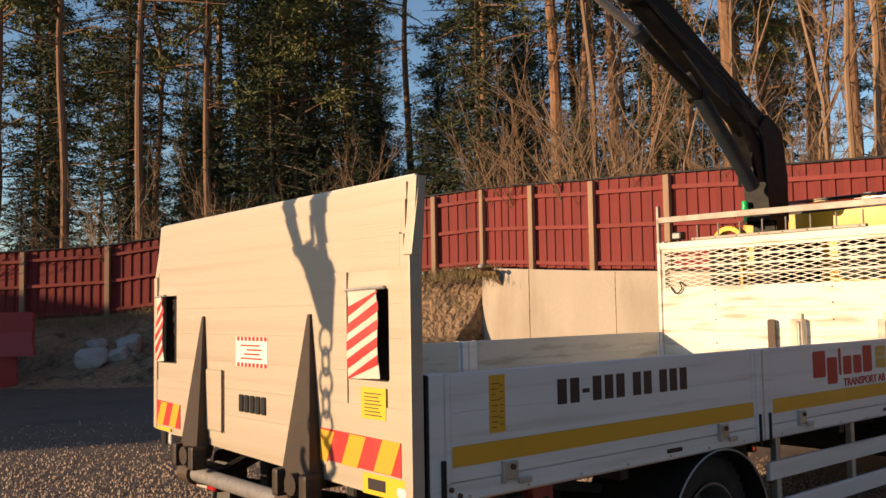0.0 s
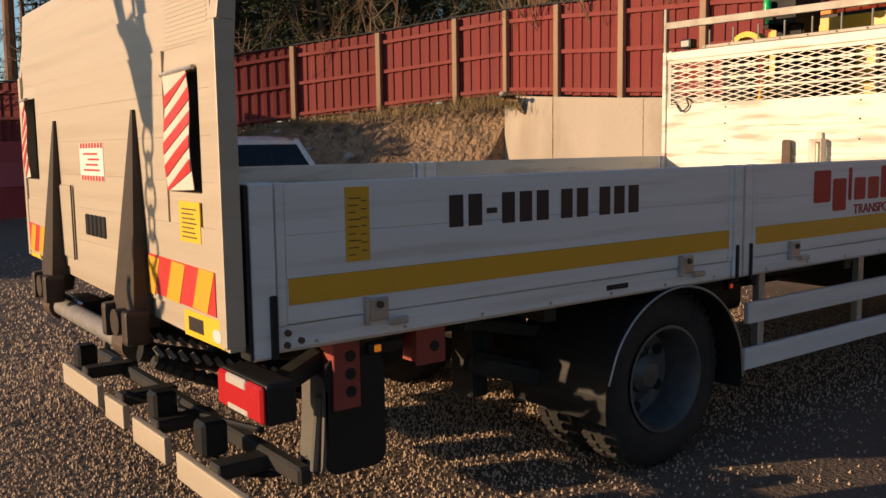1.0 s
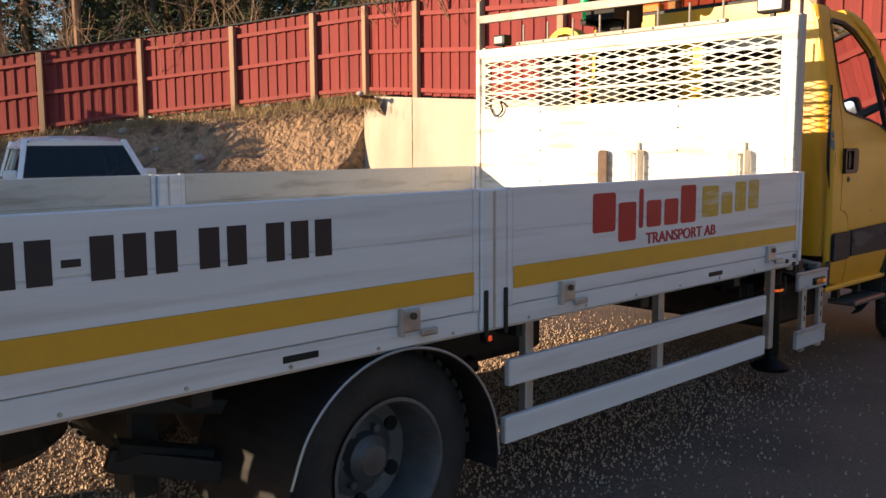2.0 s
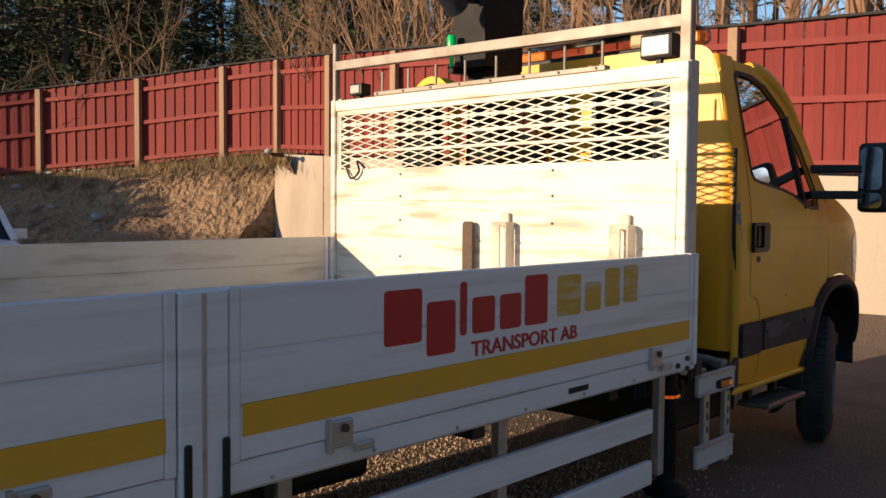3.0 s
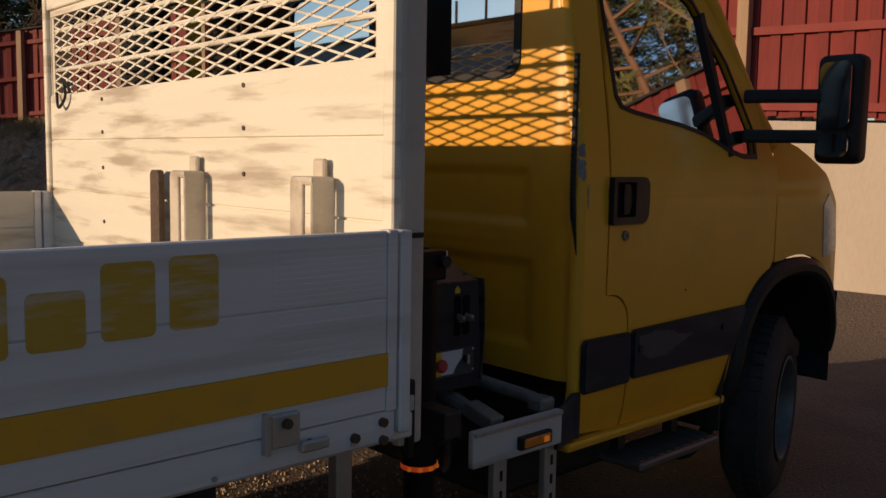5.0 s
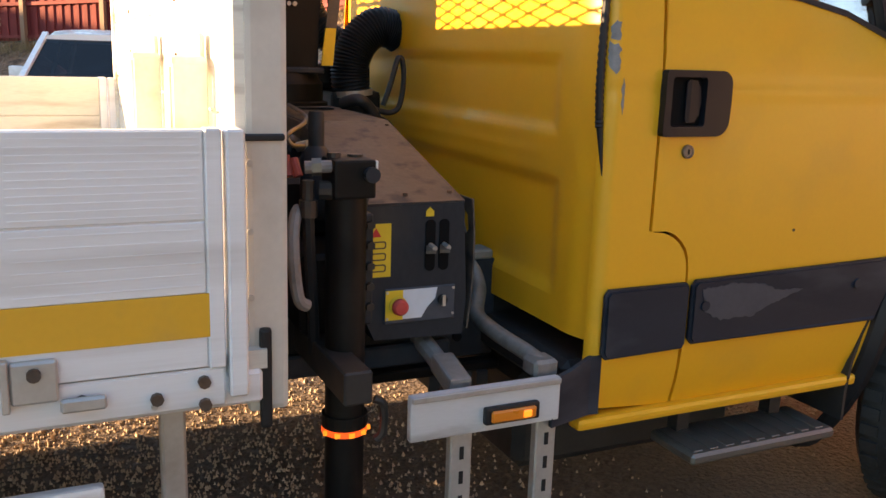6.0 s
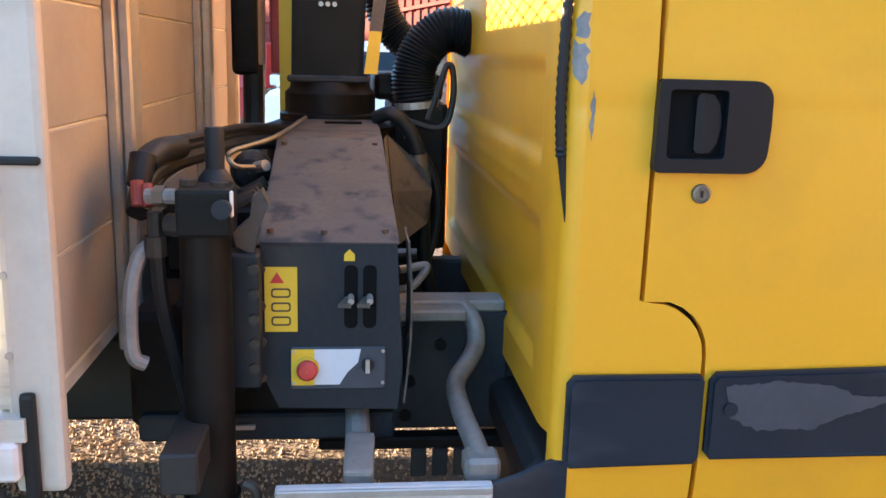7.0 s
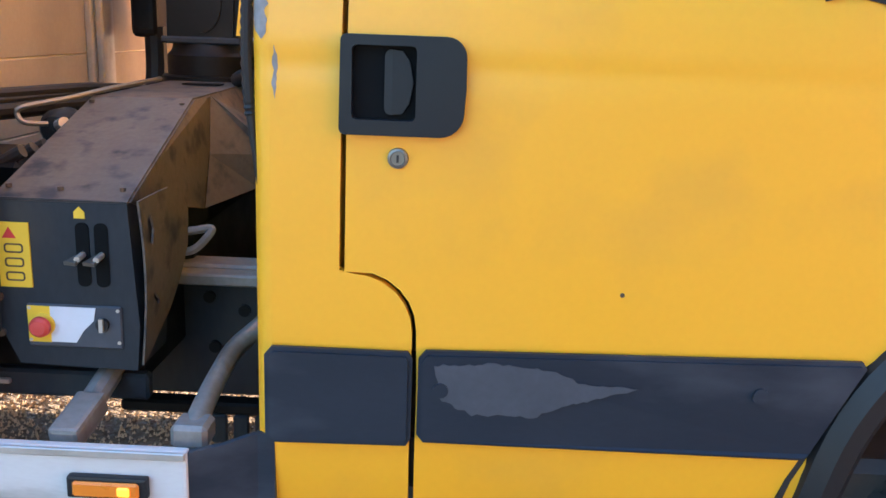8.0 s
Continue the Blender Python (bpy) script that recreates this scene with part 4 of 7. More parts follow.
for k in range(7):
    part("printed_line", box(LX - 0.0055, LX - 0.003, 2.69 + 0.01 * (k % 3), 2.80, 1.105 + k * 0.0135, 1.109 + k * 0.0135), RUST, ys)
wl = part("white_label", box(LX - 0.004, LX, 3.55, 3.853, 1.250, 1.388), WHITE_FILM, platform, "white load label with red edge")
for za, zb in ((1.250, 1.268), (1.370, 1.388)):
    for k in range(8):
        part("red_dash", box(LX - 0.0055, LX - 0.003, 3.555 + k * 0.037, 3.578 + k * 0.037, za, zb), RED_FILM, wl)
for k in range(4):
    part("printed_line", box(LX - 0.0055, LX - 0.003, 3.60 + 0.02 * (k % 2), 3.80 - 0.03 * (k % 3), 1.285 + k * 0.02, 1.292 + k * 0.02), RED_FILM, wl)
for k in range(5):
    part("maker_mark", box(LX - 0.008, LX, 3.565 + k * 0.053, 3.608 + k * 0.053, 1.04, 1.12, 0.006), BLACK, platform)
part("cover_plate", box(LX - 0.010, LX, 3.985, 4.17, 0.925, 1.225, 0.006), ALU, platform)
# Black strip painted as the cover plate's narrow cast shadow.
part("cover_shadow_gap", box(LX - 0.014, LX - 0.010, 3.978, 3.986, 0.925, 1.225), BLACK, platform)

# lift arms: tall dark wedges
for yt, ya, yb, zt in ((3.184, 3.33, 3.105, 1.49), (4.19, 4.345, 4.15, 1.485)):
    arm = part("lift_arm", sheet([(yb, 0.83), (yb + 0.02, 0.78), (ya - 0.02, 0.75), (ya, 0.80), (yt + 0.012, zt), (yt - 0.006, zt)], (), lambda u, v: (LX - 0.012 - 0.055 * max(0.0, (1.49 - v) / 0.7), u, v), vs=(0.9, 1.1, 1.3), thick=0.09, away=(1, 0, 0)), ARM, platform, "rusty dark wedge-shaped hinge arm")
    part("hinge_boss", rod((LX - 0.10, (ya + yb) / 2 - 0.02, 0.80), (LX - 0.05, (ya + yb) / 2 - 0.02, 0.80), 0.045, n=18), ARM, arm)
    part("hinge_ear", box(LX - 0.10, LX - 0.02, ya - 0.03, ya + 0.02, 0.735, 0.85, 0.015, seg=2), ARM, arm)
    part("hinge_ear", box(LX - 0.10, LX - 0.02, yb - 0.03, yb + 0.03, 0.735, 0.85, 0.015, seg=2), ARM, arm)

lift = part("lift_tube", rod((1.99, 3.42, 0.685), (1.99, 4.30, 0.69), 0.038, n=24), PRIMER, truck, "dull grey lift torque tube", True)
for y in (3.36, 4.36):
    part("tube_end", rod((1.99, y - 0.06, 0.69), (1.99, y + 0.06, 0.69), 0.055, n=20), RUST, lift)
for y, r in ((3.25, 0.035), (3.9, 0.028), (4.25, 0.035)):
    part("lift_cylinder", rod((1.98, y, 0.68), (2.85, y - 0.05, 0.44), r), BLACK, lift)
for y0 in (3.16, 3.62):
    ch = part("chain", pipe([(1.99, y0, 0.66), (2.2, y0 - 0.02, 0.56), (2.5, y0 - 0.03, 0.47), (2.8, y0 - 0.03, 0.42)], 0.02, 6, ribs=0.5), CHASSIS, lift)
    for k in range(18):
        t = k / 18
        xk, zk = 2.02 + 0.75 * t, 0.675 - 0.24 * t
        part("chain_tooth", beam((xk, y0 - 0.03 * t, zk), (xk - 0.02, y0 - 0.03 * t, zk + 0.032), 0.040, 0.014, w2=0.010), DULL_STEEL, ch)
beam_p = part("underrun_beam", box(2.24, 2.29, 2.62, 4.76, 0.325, 0.385, 0.01), CHASSIS, truck, "black underrun beam")
for y0, y1, dz in ((2.60, 3.14, 0.0), (3.25, 3.60, 0.01), (3.71, 3.95, 0.02), (4.05, 4.61, 0.03)):
    f = part("underrun_plate", beam((2.06, y0, 0.300 + dz), (2.06, y1, 0.295 + dz), 0.028, 0.095, bevel=0.006), ALU, beam_p, "pale aluminium underrun plate")
    part("plate_bracket", box(2.07, 2.30, (y0 + y1) / 2 - 0.04, (y0 + y1) / 2 + 0.04, 0.32 + dz, 0.37 + dz, 0.006), CHASSIS, f)
for y in (3.02, 3.48, 4.5):
    part("rubber_buffer", box(2.08, 2.17, y - 0.045, y + 0.045, 0.35, 0.47, 0.012), BLACK, beam_p)
part("hydraulic_box", box(2.78, 3.02, 3.45, 4.0, 0.46, 0.64, 0.02), CHASSIS, beam_p)
part("hose", pipe([(2.1, 3.05, 0.36), (2.2, 2.9, 0.30), (2.3, 2.75, 0.34), (2.35, 2.65, 0.45)], 0.012, 8), BLACK, beam_p)
part("hose", pipe([(2.06, 3.7, 0.42), (2.2, 3.6, 0.36), (2.25, 3.3, 0.38), (2.3, 3.0, 0.40)], 0.012, 8), BLACK, beam_p)

# rear lamps, mudflaps, brackets
for y0, y1 in ((2.455, 2.765), (4.22, 4.50)):
    la = part("rear_lamp", box(2.065, 2.16, y0, y1, 0.592, 0.712, 0.012, seg=2), BLACK, truck)
    w = (y1 - y0) / 3
    part("red_lens", box(2.05, 2.07, y0 + 0.004, y1 - 0.004, 0.598, 0.706, 0.008), RED_LENS, la, "red rear lamp lens")
    part("white_lens", box(2.047, 2.062, y0 + w, y1 - w * 0.7, 0.676, 0.708, 0.005), WHITE_LENS, la)
    part("worn_patch", box(2.0485, 2.06, y0 + w * 0.9, y1 - w * 0.75, 0.601, 0.622, 0.004), WHITE_LENS, la)
    part("lamp_arm", beam((2.15, (y0 + y1) / 2, 0.65), (2.40, (y0 + y1) / 2 + 0.08, 0.72), 0.05, 0.06), CHASSIS, la)
for ya, yb in ((2.56, 2.98), (4.40, 4.82)):
    near = ya < MID
    ys0 = ya + 0.025 if near else yb - 0.025
    sg = 1 if near else -1
    fl = part("mudflap", sheet(round_rect(2.32, 2.535, 0.350, 0.715, 0.04, 4), (), lambda u, v: (u, ys0, v), thick=0.012), BLACK, truck, "black rubber mudflap, its sunlit rear face painted pale grey")
    # Grey instead of black paints the sun on the flap's rear face.
    part("flap_rear", sheet(round_rect(0.0, 0.18, 0.350, 0.66, 0.04, 4), (), lambda u, v: (2.318 - 0.03 * ((0.66 - v) / 0.4) ** 2 + 0.10 * u, ys0 + sg * u, v), vs=[0.38 + 0.04 * k for k in range(7)], us=(0.1,), thick=0.012, away=(1, 0, 0)), FLAP, fl)
    part("flap_rib", pipe([(2.315, ys0 + sg * 0.03, 0.60), (2.305, ys0 + sg * 0.035, 0.48), (2.290, ys0 + sg * 0.03, 0.37)], 0.014, 8), FLAP, fl)
for xa, xb, zb, n in ((2.345, 2.440, 0.555, 3), (2.655, 2.772, 0.648, 1)):
    br = part("red_bracket", box(xa, xb, 2.572, 2.585, zb, 0.776, 0.003), RED_OXIDE, truck, "rust-red bracket with round holes")
    part("bracket_web", box(xa + 0.004, xa + 0.014, 2.585, 2.66, zb + 0.01, 0.77), RED_OXIDE, br)
    for k in range(n):
        zc = (zb + 0.055 + k * 0.056) if n > 1 else (zb + 0.776) / 2 - 0.005
        # A black disc stands in for the shade inside the punched hole.
        part("bracket_hole", rod((0.5 * (xa + xb) + 0.012, 2.5735, zc), (0.5 * (xa + xb) + 0.012, 2.569, zc), 0.018, n=16), BLACK, br)
sm = part("side_marker", box(2.47, 2.60, 2.565, 2.60, 0.715, 0.752, 0.006), BLACK, truck)
part("lit_lens", box(2.487, 2.512, 2.560, 2.567, 0.722, 0.745, 0.003), AMBER_LIT, sm)
sm = part("side_marker", box(4.45, 4.50, 2.66, 2.70, 0.69, 0.74, 0.006), BLACK, truck)
part("lit_lens", box(4.457, 4.475, 2.655, 2.664, 0.70, 0.72, 0.003), RED_LIT, sm)

# unseen far-side gear and guards, added to keep sun off the ground
part("battery_box", box(6.75, 7.45, 4.30, 4.70, 0.24, 0.72, 0.03, seg=2), CHASSIS, truck, "unseen black box added to shade the ground")
part("air_tank", rod((5.0, 4.62, 0.50), (6.2, 4.62, 0.50), 0.15, n=24), CHASSIS, truck, "", True)
part("engine_tray", box(7.55, 8.35, 3.1, 4.5, 0.22, 0.52, 0.03), CHASSIS, truck)
for zc in (0.593, 0.384):
    part("side_guard", box(4.475, 6.42, 4.79, 4.815, zc - 0.049, zc + 0.049, 0.008), WHITE_BOARD, truck, "white aluminium side guard rail")
for x in (4.62, 5.5, 6.30):
    part("guard_post", box(x - 0.025, x + 0.025, 4.75, 4.79, 0.34, 0.78, 0.005), STEEL, truck)
# side guards
for zc, hh, x0 in ((0.593, 0.098, 4.475), (0.384, 0.098, 4.455)):
    part("side_guard", box(x0, 6.42, 2.572, 2.600, zc - hh / 2, zc + hh / 2, 0.008, seg=2), WHITE_BOARD, truck, "white aluminium side guard rail")
for x in (4.62, 5.5, 6.542):
    part("guard_post", box(x - 0.022, x + 0.022, 2.60, 2.64, 0.34, 0.78, 0.005), STEEL, truck)
for zc in (0.617, 0.28):
    g = part("side_guard", box(7.043, 7.419, 2.690, 2.713, zc - 0.048, zc + 0.058, 0.006, seg=2), GUARD_WHITE, truck, "white aluminium guard plate")
    part("guard_lip", box(7.045, 7.417, 2.684, 2.692, zc + 0.043, zc + 0.057, 0.002), STEEL, g)
    if zc > 0.5:
        am = part("side_marker", box(7.217, 7.355, 2.672, 2.690, 0.590, 0.630, 0.005, seg=2), BLACK, g)
        part("amber_lens", box(7.229, 7.343, 2.664, 2.674, 0.596, 0.624, 0.004), AMBER, am, "orange side marker lens")
        part("lit_lens", box(7.307, 7.329, 2.660, 2.666, 0.601, 0.619, 0.003), AMBER_LIT, am)
for x in (7.18, 7.402):
    g = part("guard_post", box(x - 0.027, x + 0.027, 2.714, 2.742, 0.20, 0.655, 0.004), STEEL, truck)
    for zz in (0.38, 0.44, 0.50):
        # A black bar stands in for the shade inside the slot.
        part("post_slot", box(x - 0.005, x + 0.005, 2.7115, 2.716, zz, zz + 0.03), BLACK, g)
part("guard_tube", pipe([(7.41, 2.75, 0.675), (7.405, 2.82, 0.690), (7.395, 2.98, 0.70), (7.40, 3.09, 0.715), (7.45, 3.18, 0.755), (7.455, 3.23, 0.80), (7.43, 3.26, 0.835)], 0.021, 12), DULL_STEEL, truck, "bent grey tube", True)
part("guard_tube_foot", beam((7.185, 2.74, 0.66), (7.19, 2.86, 0.685), 0.055, 0.045, bevel=0.008), DULL_STEEL, truck)
part("guard_tube_foot", box(7.375, 7.44, 2.735, 2.80, 0.655, 0.70, 0.008), DULL_STEEL, truck)
part("guard_tube", pipe([(7.185, 2.75, 0.655), (7.185, 2.80, 0.665), (7.185, 2.95, 0.70), (7.18, 3.1, 0.72)], 0.024, 10), DULL_STEEL, truck, "", True)

def ragged(points, step=0.008, deep=0.006):
    """The same outline with a worn, uneven edge."""
    out = []
    for (a, b), (c, d) in zip(points, points[1:] + points[:1]):
        n = max(2, int(math.hypot(c - a, d - b) / step))
        for k in range(n):
            u, v = a + (c - a) * k / n, b + (d - b) * k / n
            out.append((u + deep * noise.noise(Vector((u * 90, v * 90, 0))), v + deep * noise.noise(Vector((u * 90, v * 90, 7)))))
    return out


# ---- loading crane between bed and cab ----
CX, CY = 7.11, 4.0


def faces_of(points, faces, bevel=0.0):
    """A folded sheet or a solid from its corners."""
    bm = bmesh.new()
    vs = [bm.verts.new(p) for p in points]
    for f in faces:
        bm.faces.new([vs[k] for k in f])
    if bevel:
        bmesh.ops.bevel(bm, geom=bm.edges[:], offset=bevel, segments=2, affect="EDGES")
    return bm


base = part("crane_base", box(6.72, 7.25, 3.28, 4.5, 0.55, 0.93, 0.02), CRANE, truck, "black crane base")
part("base_step", box(6.74, 7.24, 2.98, 3.28, 0.66, 0.90, 0.015), CRANE, base)
part("base_lip", box(6.76, 7.26, 2.955, 2.985, 0.645, 0.70, 0.006), CRANE_GREY, base)
cover = part("crane_cover", sheet([(6.994, 0.83), (7.036, 0.738), (7.262, 0.732), (7.270, 0.82), (7.256, 1.060), (7.005, 1.060)], (), lambda u, v: (u, 2.90, v), thick=0.16), CRANE_GREY, truck, "dusty dark grey crane cover with controls")
part("cover_back", box(7.01, 7.245, 3.055, 3.45, 0.90, 1.05, 0.01), CRANE, cover)
# sloping hood: a front slope, a flat top, a folded gusset and a bulged rear flank
hood = part("cover_hood", faces_of([(7.000, 2.895, 1.056), (7.262, 2.895, 1.058), (7.002, 3.365, 1.206), (7.243, 3.365, 1.211), (7.018, 3.85, 1.216), (7.248, 3.88, 1.216),
                                    (6.992, 2.95, 1.03), (6.975, 3.42, 1.02), (6.99, 3.85, 1.02), (7.25, 3.0, 1.02), (7.25, 3.4, 1.02), (7.25, 3.88, 1.02)],
                                   ((0, 1, 3, 2), (2, 3, 5, 4), (0, 2, 7, 6), (2, 4, 8, 7), (1, 9, 10, 3), (3, 10, 11, 5), (4, 5, 11, 8), (0, 6, 9, 1)), 0.004), CRANE_DUST, cover, "brown dusty sloping sheet cover")
part("hood_gusset", faces_of([(7.252, 2.93, 1.062), (7.246, 3.365, 1.208), (7.256, 3.44, 1.212), (7.268, 3.38, 1.08), (7.278, 3.30, 0.968), (7.266, 3.12, 1.012)], ((0, 1, 2, 3), (0, 3, 4, 5))), CRANE_DUST, hood, "bent gusset sheet with worn paint")
part("hood_flank", faces_of([(7.258, 3.441, 1.213), (7.270, 3.381, 1.082), (7.280, 3.301, 0.969), (7.362, 3.47, 1.118), (7.374, 3.485, 1.072), (7.362, 3.47, 0.990), (7.252, 3.87, 1.213), (7.33, 3.80, 1.09), (7.33, 3.80, 0.96)],
                            ((0, 1, 4, 3), (1, 2, 5, 4), (0, 3, 7, 6), (3, 4, 7), (4, 5, 8, 7))), CRANE_DUST, hood, "bulged dusty flank sheet")
part("cover_side", sheet([(2.897, 0.745), (2.935, 0.76), (3.03, 0.815), (3.085, 0.875), (3.125, 0.93), (3.14, 1.0), (3.115, 1.045), (3.05, 1.062), (2.897, 1.062)], ([(2.925, 0.985), (2.94, 0.97), (2.955, 1.0), (2.945, 1.03), (2.928, 1.02)], [(2.935, 0.868), (2.965, 0.845), (2.968, 0.856), (2.938, 0.88)]),
                         lambda u, v: (7.272 + 0.012 * math.sin((v - 0.75) * 9) + 0.05 * max(0.0, u - 3.0), u, v), us=[2.95, 3.0, 3.05, 3.1], vs=[0.80, 0.86, 0.92, 0.98], thick=0.004, away=(1, 0, 0)), CRANE_DUST, cover, "brown side sheet, dented", True)
part("cover_latch", pipe([(7.265, 3.14, 0.905), (7.30, 3.14, 0.912), (7.325, 3.15, 0.935), (7.335, 3.16, 0.955), (7.30, 3.16, 0.950), (7.275, 3.15, 0.948)], 0.009, 8), DULL_STEEL, cover, "bent steel latch")
# A near-black plate paints the dark inside of the slot.
part("hood_slot", box(7.10, 7.20, 3.72, 3.77, 1.2155, 1.2185), RECESS_SHADE, hood)
for px, py in ((7.02, 2.94), (7.12, 2.935), (7.235, 2.94), (7.02, 3.33), (7.225, 3.33), (7.06, 3.83), (7.22, 3.84)):
    zz = 1.061 + max(0.0, (min(py, 3.365) - 2.895)) * 0.319
    part("hood_screw", rod((px, py, zz - 0.004), (px, py, zz + 0.003), 0.006, n=8), RUST, hood)
for x in (7.171, 7.206):
    # Each slot is a near-black plate, painted as its dark inside.
    sl = part("control_slot", sheet(round_rect(x - 0.0125, x + 0.0125, 0.896, 1.018, 0.011), (), lambda u, v: (u, 2.8975, v), thick=0.004), RECESS_SHADE, cover)
    part("control_lever", beam((x - 0.004, 2.90, 0.955), (x - 0.012, 2.865, 0.948), 0.010, 0.007, w2=0.024), LOCK, sl)
    part("lever_pin", rod((x, 2.90, 0.958), (x, 2.87, 0.955), 0.006, n=8), STEEL, sl)
cs = part("warning_label", box(7.012, 7.072, 2.8965, 2.9, 0.890, 1.014), STICKER, cover, "yellow warning label with four plain signs")
part("triangle_sign", sheet([(7.022, 0.984), (7.048, 0.984), (7.035, 1.005)], (), lambda u, v: (u, 2.8955, v), thick=0.001), RED_FILM, cs)
for k in range(3):
    part("sign", sheet(round_rect(7.024, 7.060, 0.902 + k * 0.027, 0.920 + k * 0.027, 0.006), (round_rect(7.027, 7.057, 0.905 + k * 0.027, 0.917 + k * 0.027, 0.004),), lambda u, v: (u, 2.8955, v), thick=0.001), RUST, cs)
part("house_sign", sheet([(7.158, 1.026), (7.178, 1.026), (7.178, 1.038), (7.168, 1.048), (7.158, 1.038)], (), lambda u, v: (u, 2.8972, v), thick=0.002), STICKER, cover)
pl = part("switch_plate", box(7.058, 7.238, 2.894, 2.9, 0.775, 0.860, 0.003), WORN, cover, "switch plate, yellow and worn white")
part("yellow_field", box(7.060, 7.103, 2.8925, 2.895, 0.785, 0.856), STICKER, pl)
part("white_field", sheet([(7.103, 0.786), (7.150, 0.786), (7.165, 0.81), (7.185, 0.83), (7.190, 0.856), (7.103, 0.856)], (), lambda u, v: (u, 2.8925, v), thick=0.002), BLUE_WHITE, pl)
part("stop_button", lathe([(0.001, -0.028), (0.014, -0.027), (0.019, -0.022), (0.020, -0.014), (0.016, -0.008), (0.011, -0.006), (0.011, 0.004)], (7.090, 2.893, 0.820), "Y", 24), BUTTON, pl, "faded red emergency button", True)
part("button_collar", lathe([(0.022, 0.003), (0.022, -0.004), (0.012, -0.006)], (7.090, 2.893, 0.820), "Y", 24), STICKER, pl)
part("key_switch", rod((7.203, 2.896, 0.825), (7.203, 2.885, 0.825), 0.012, n=16), BLACK, pl)
part("key_bar", box(7.199, 7.207, 2.880, 2.886, 0.812, 0.838), STEEL, pl)
for px, pz in ((7.064, 0.789), (7.232, 0.789), (7.064, 0.852), (7.232, 0.852)):
    part("screw", rod((px, 2.8945, pz), (px, 2.8915, pz), 0.0035, n=8), STEEL, pl)
for k in range(4):
    part("cover_bolt", rod((7.006, 2.899, 0.80 + k * 0.07), (7.006, 2.892, 0.80 + k * 0.07), 0.009, n=8), RUST, cover)

# column and boom
col = part("crane_column", lathe([(0.19, 0.9), (0.19, 1.19), (0.150, 1.205), (0.150, 1.225), (0.134, 1.23), (0.134, 1.285), (0.120, 1.30), (0.112, 1.34)], (CX, CY, 0), "Z", 32), CRANE, truck, "black crane column", True)
part("column_post", faces_of([(7.000, CY - 0.10, 1.325), (7.205, CY - 0.10, 1.325), (7.205, CY + 0.12, 1.325), (7.000, CY + 0.12, 1.325), (7.02, CY - 0.11, 2.62), (7.25, CY - 0.11, 2.62), (7.25, CY + 0.11, 2.62), (7.02, CY + 0.11, 2.62)],
                             ((3, 2, 1, 0), (4, 5, 6, 7), (0, 1, 5, 4), (1, 2, 6, 5), (2, 3, 7, 6), (3, 0, 4, 7)), 0.012), CRANE, col)
ov = part("inspection_plate", sheet([(7.105 + 0.058 * math.cos(a), 1.435 + 0.085 * math.sin(a)) for a in [2 * math.pi * k / 28 for k in range(28)]], (), lambda u, v: (u, CY - 0.108, v), thick=0.008), CRANE, col, "oval plate with three bolts")
for k in (-1, 0, 1):
    part("plate_bolt", rod((7.105 + 0.019 * k, CY - 0.112, 1.535), (7.105 + 0.019 * k, CY - 0.100, 1.535), 0.007, n=8), STEEL, ov)
part("column_rim", box(6.99, 7.22, CY - 0.118, CY - 0.10, 1.318, 1.338, 0.005), CRANE_GREY, col)
part("valve_cabinet", box(6.80, 6.885, 4.16, 4.42, 1.325, 2.05, 0.025, seg=3), CRANE, col, "black rounded cabinet")
part("hose_stem", pipe([(6.865, 4.2, 1.36), (6.865, 4.2, 1.22), (6.87, 4.15, 1.10), (6.93, 4.05, 1.0)], 0.034, 10), BLACK, col, "", True)
part("yellow_edge", faces_of([(7.208, CY - 0.122, 1.345), (7.246, CY - 0.122, 1.345), (7.222, CY - 0.122, 1.464), (7.257, CY - 0.122, 1.464), (7.208, CY - 0.112, 1.345), (7.246, CY - 0.112, 1.345), (7.222, CY - 0.112, 1.464), (7.257, CY - 0.112, 1.464)],
                             ((0, 1, 3, 2), (4, 6, 7, 5), (0, 4, 5, 1), (2, 3, 7, 6), (0, 2, 6, 4), (1, 5, 7, 3))), STICKER, col, "yellow edge strip")
part("rusty_edge", beam((7.240, CY - 0.117, 1.465), (7.275, CY - 0.117, 1.75), 0.036, 0.010, up=(0, 1, 0)), CRANE_DUST, col)
B = Vector((5.30, CY - 0.02, 3.86))
C = Vector((0.05, 4.1, 4.45))
part("column_head", sheet([(6.91, 2.2), (7.23, 2.2), (7.23, 2.62), (7.17, 2.98), (6.95, 3.10), (6.77, 2.95), (6.89, 2.66)], (), lambda u, v: (u, CY - 0.11, v), thick=0.22), CRANE, col)
boom = part("main_boom", beam((7.02, CY, 2.92), B, 0.17, 0.235, bevel=0.015, w2=0.15, h2=0.215), CRANE, truck, "black main boom of the crane")
part("boom_rib", sheet(round_rect(-0.30, 0.30, -0.028, 0.028, 0.026), (round_rect(-0.285, 0.285, -0.014, 0.014, 0.012),), lambda u, v: (6.47 - 0.905 * u + 0.43 * v, CY - 0.093, 3.26 + 0.43 * u + 0.905 * v), thick=0.012), CRANE_GREY, boom)
part("boom_cheek", sheet([(6.15, 3.20), (6.39, 3.10), (6.33, 3.30), (5.92, 3.48), (5.77, 3.45)], (), lambda u, v: (u, CY - 0.10, v), thick=0.02), CRANE_GREY, boom)
part("lift_ram", rod((6.73, CY - 0.07, 2.47), (6.01, CY - 0.07, 3.13), 0.062, n=18), CRANE_GREY, boom, "", True)
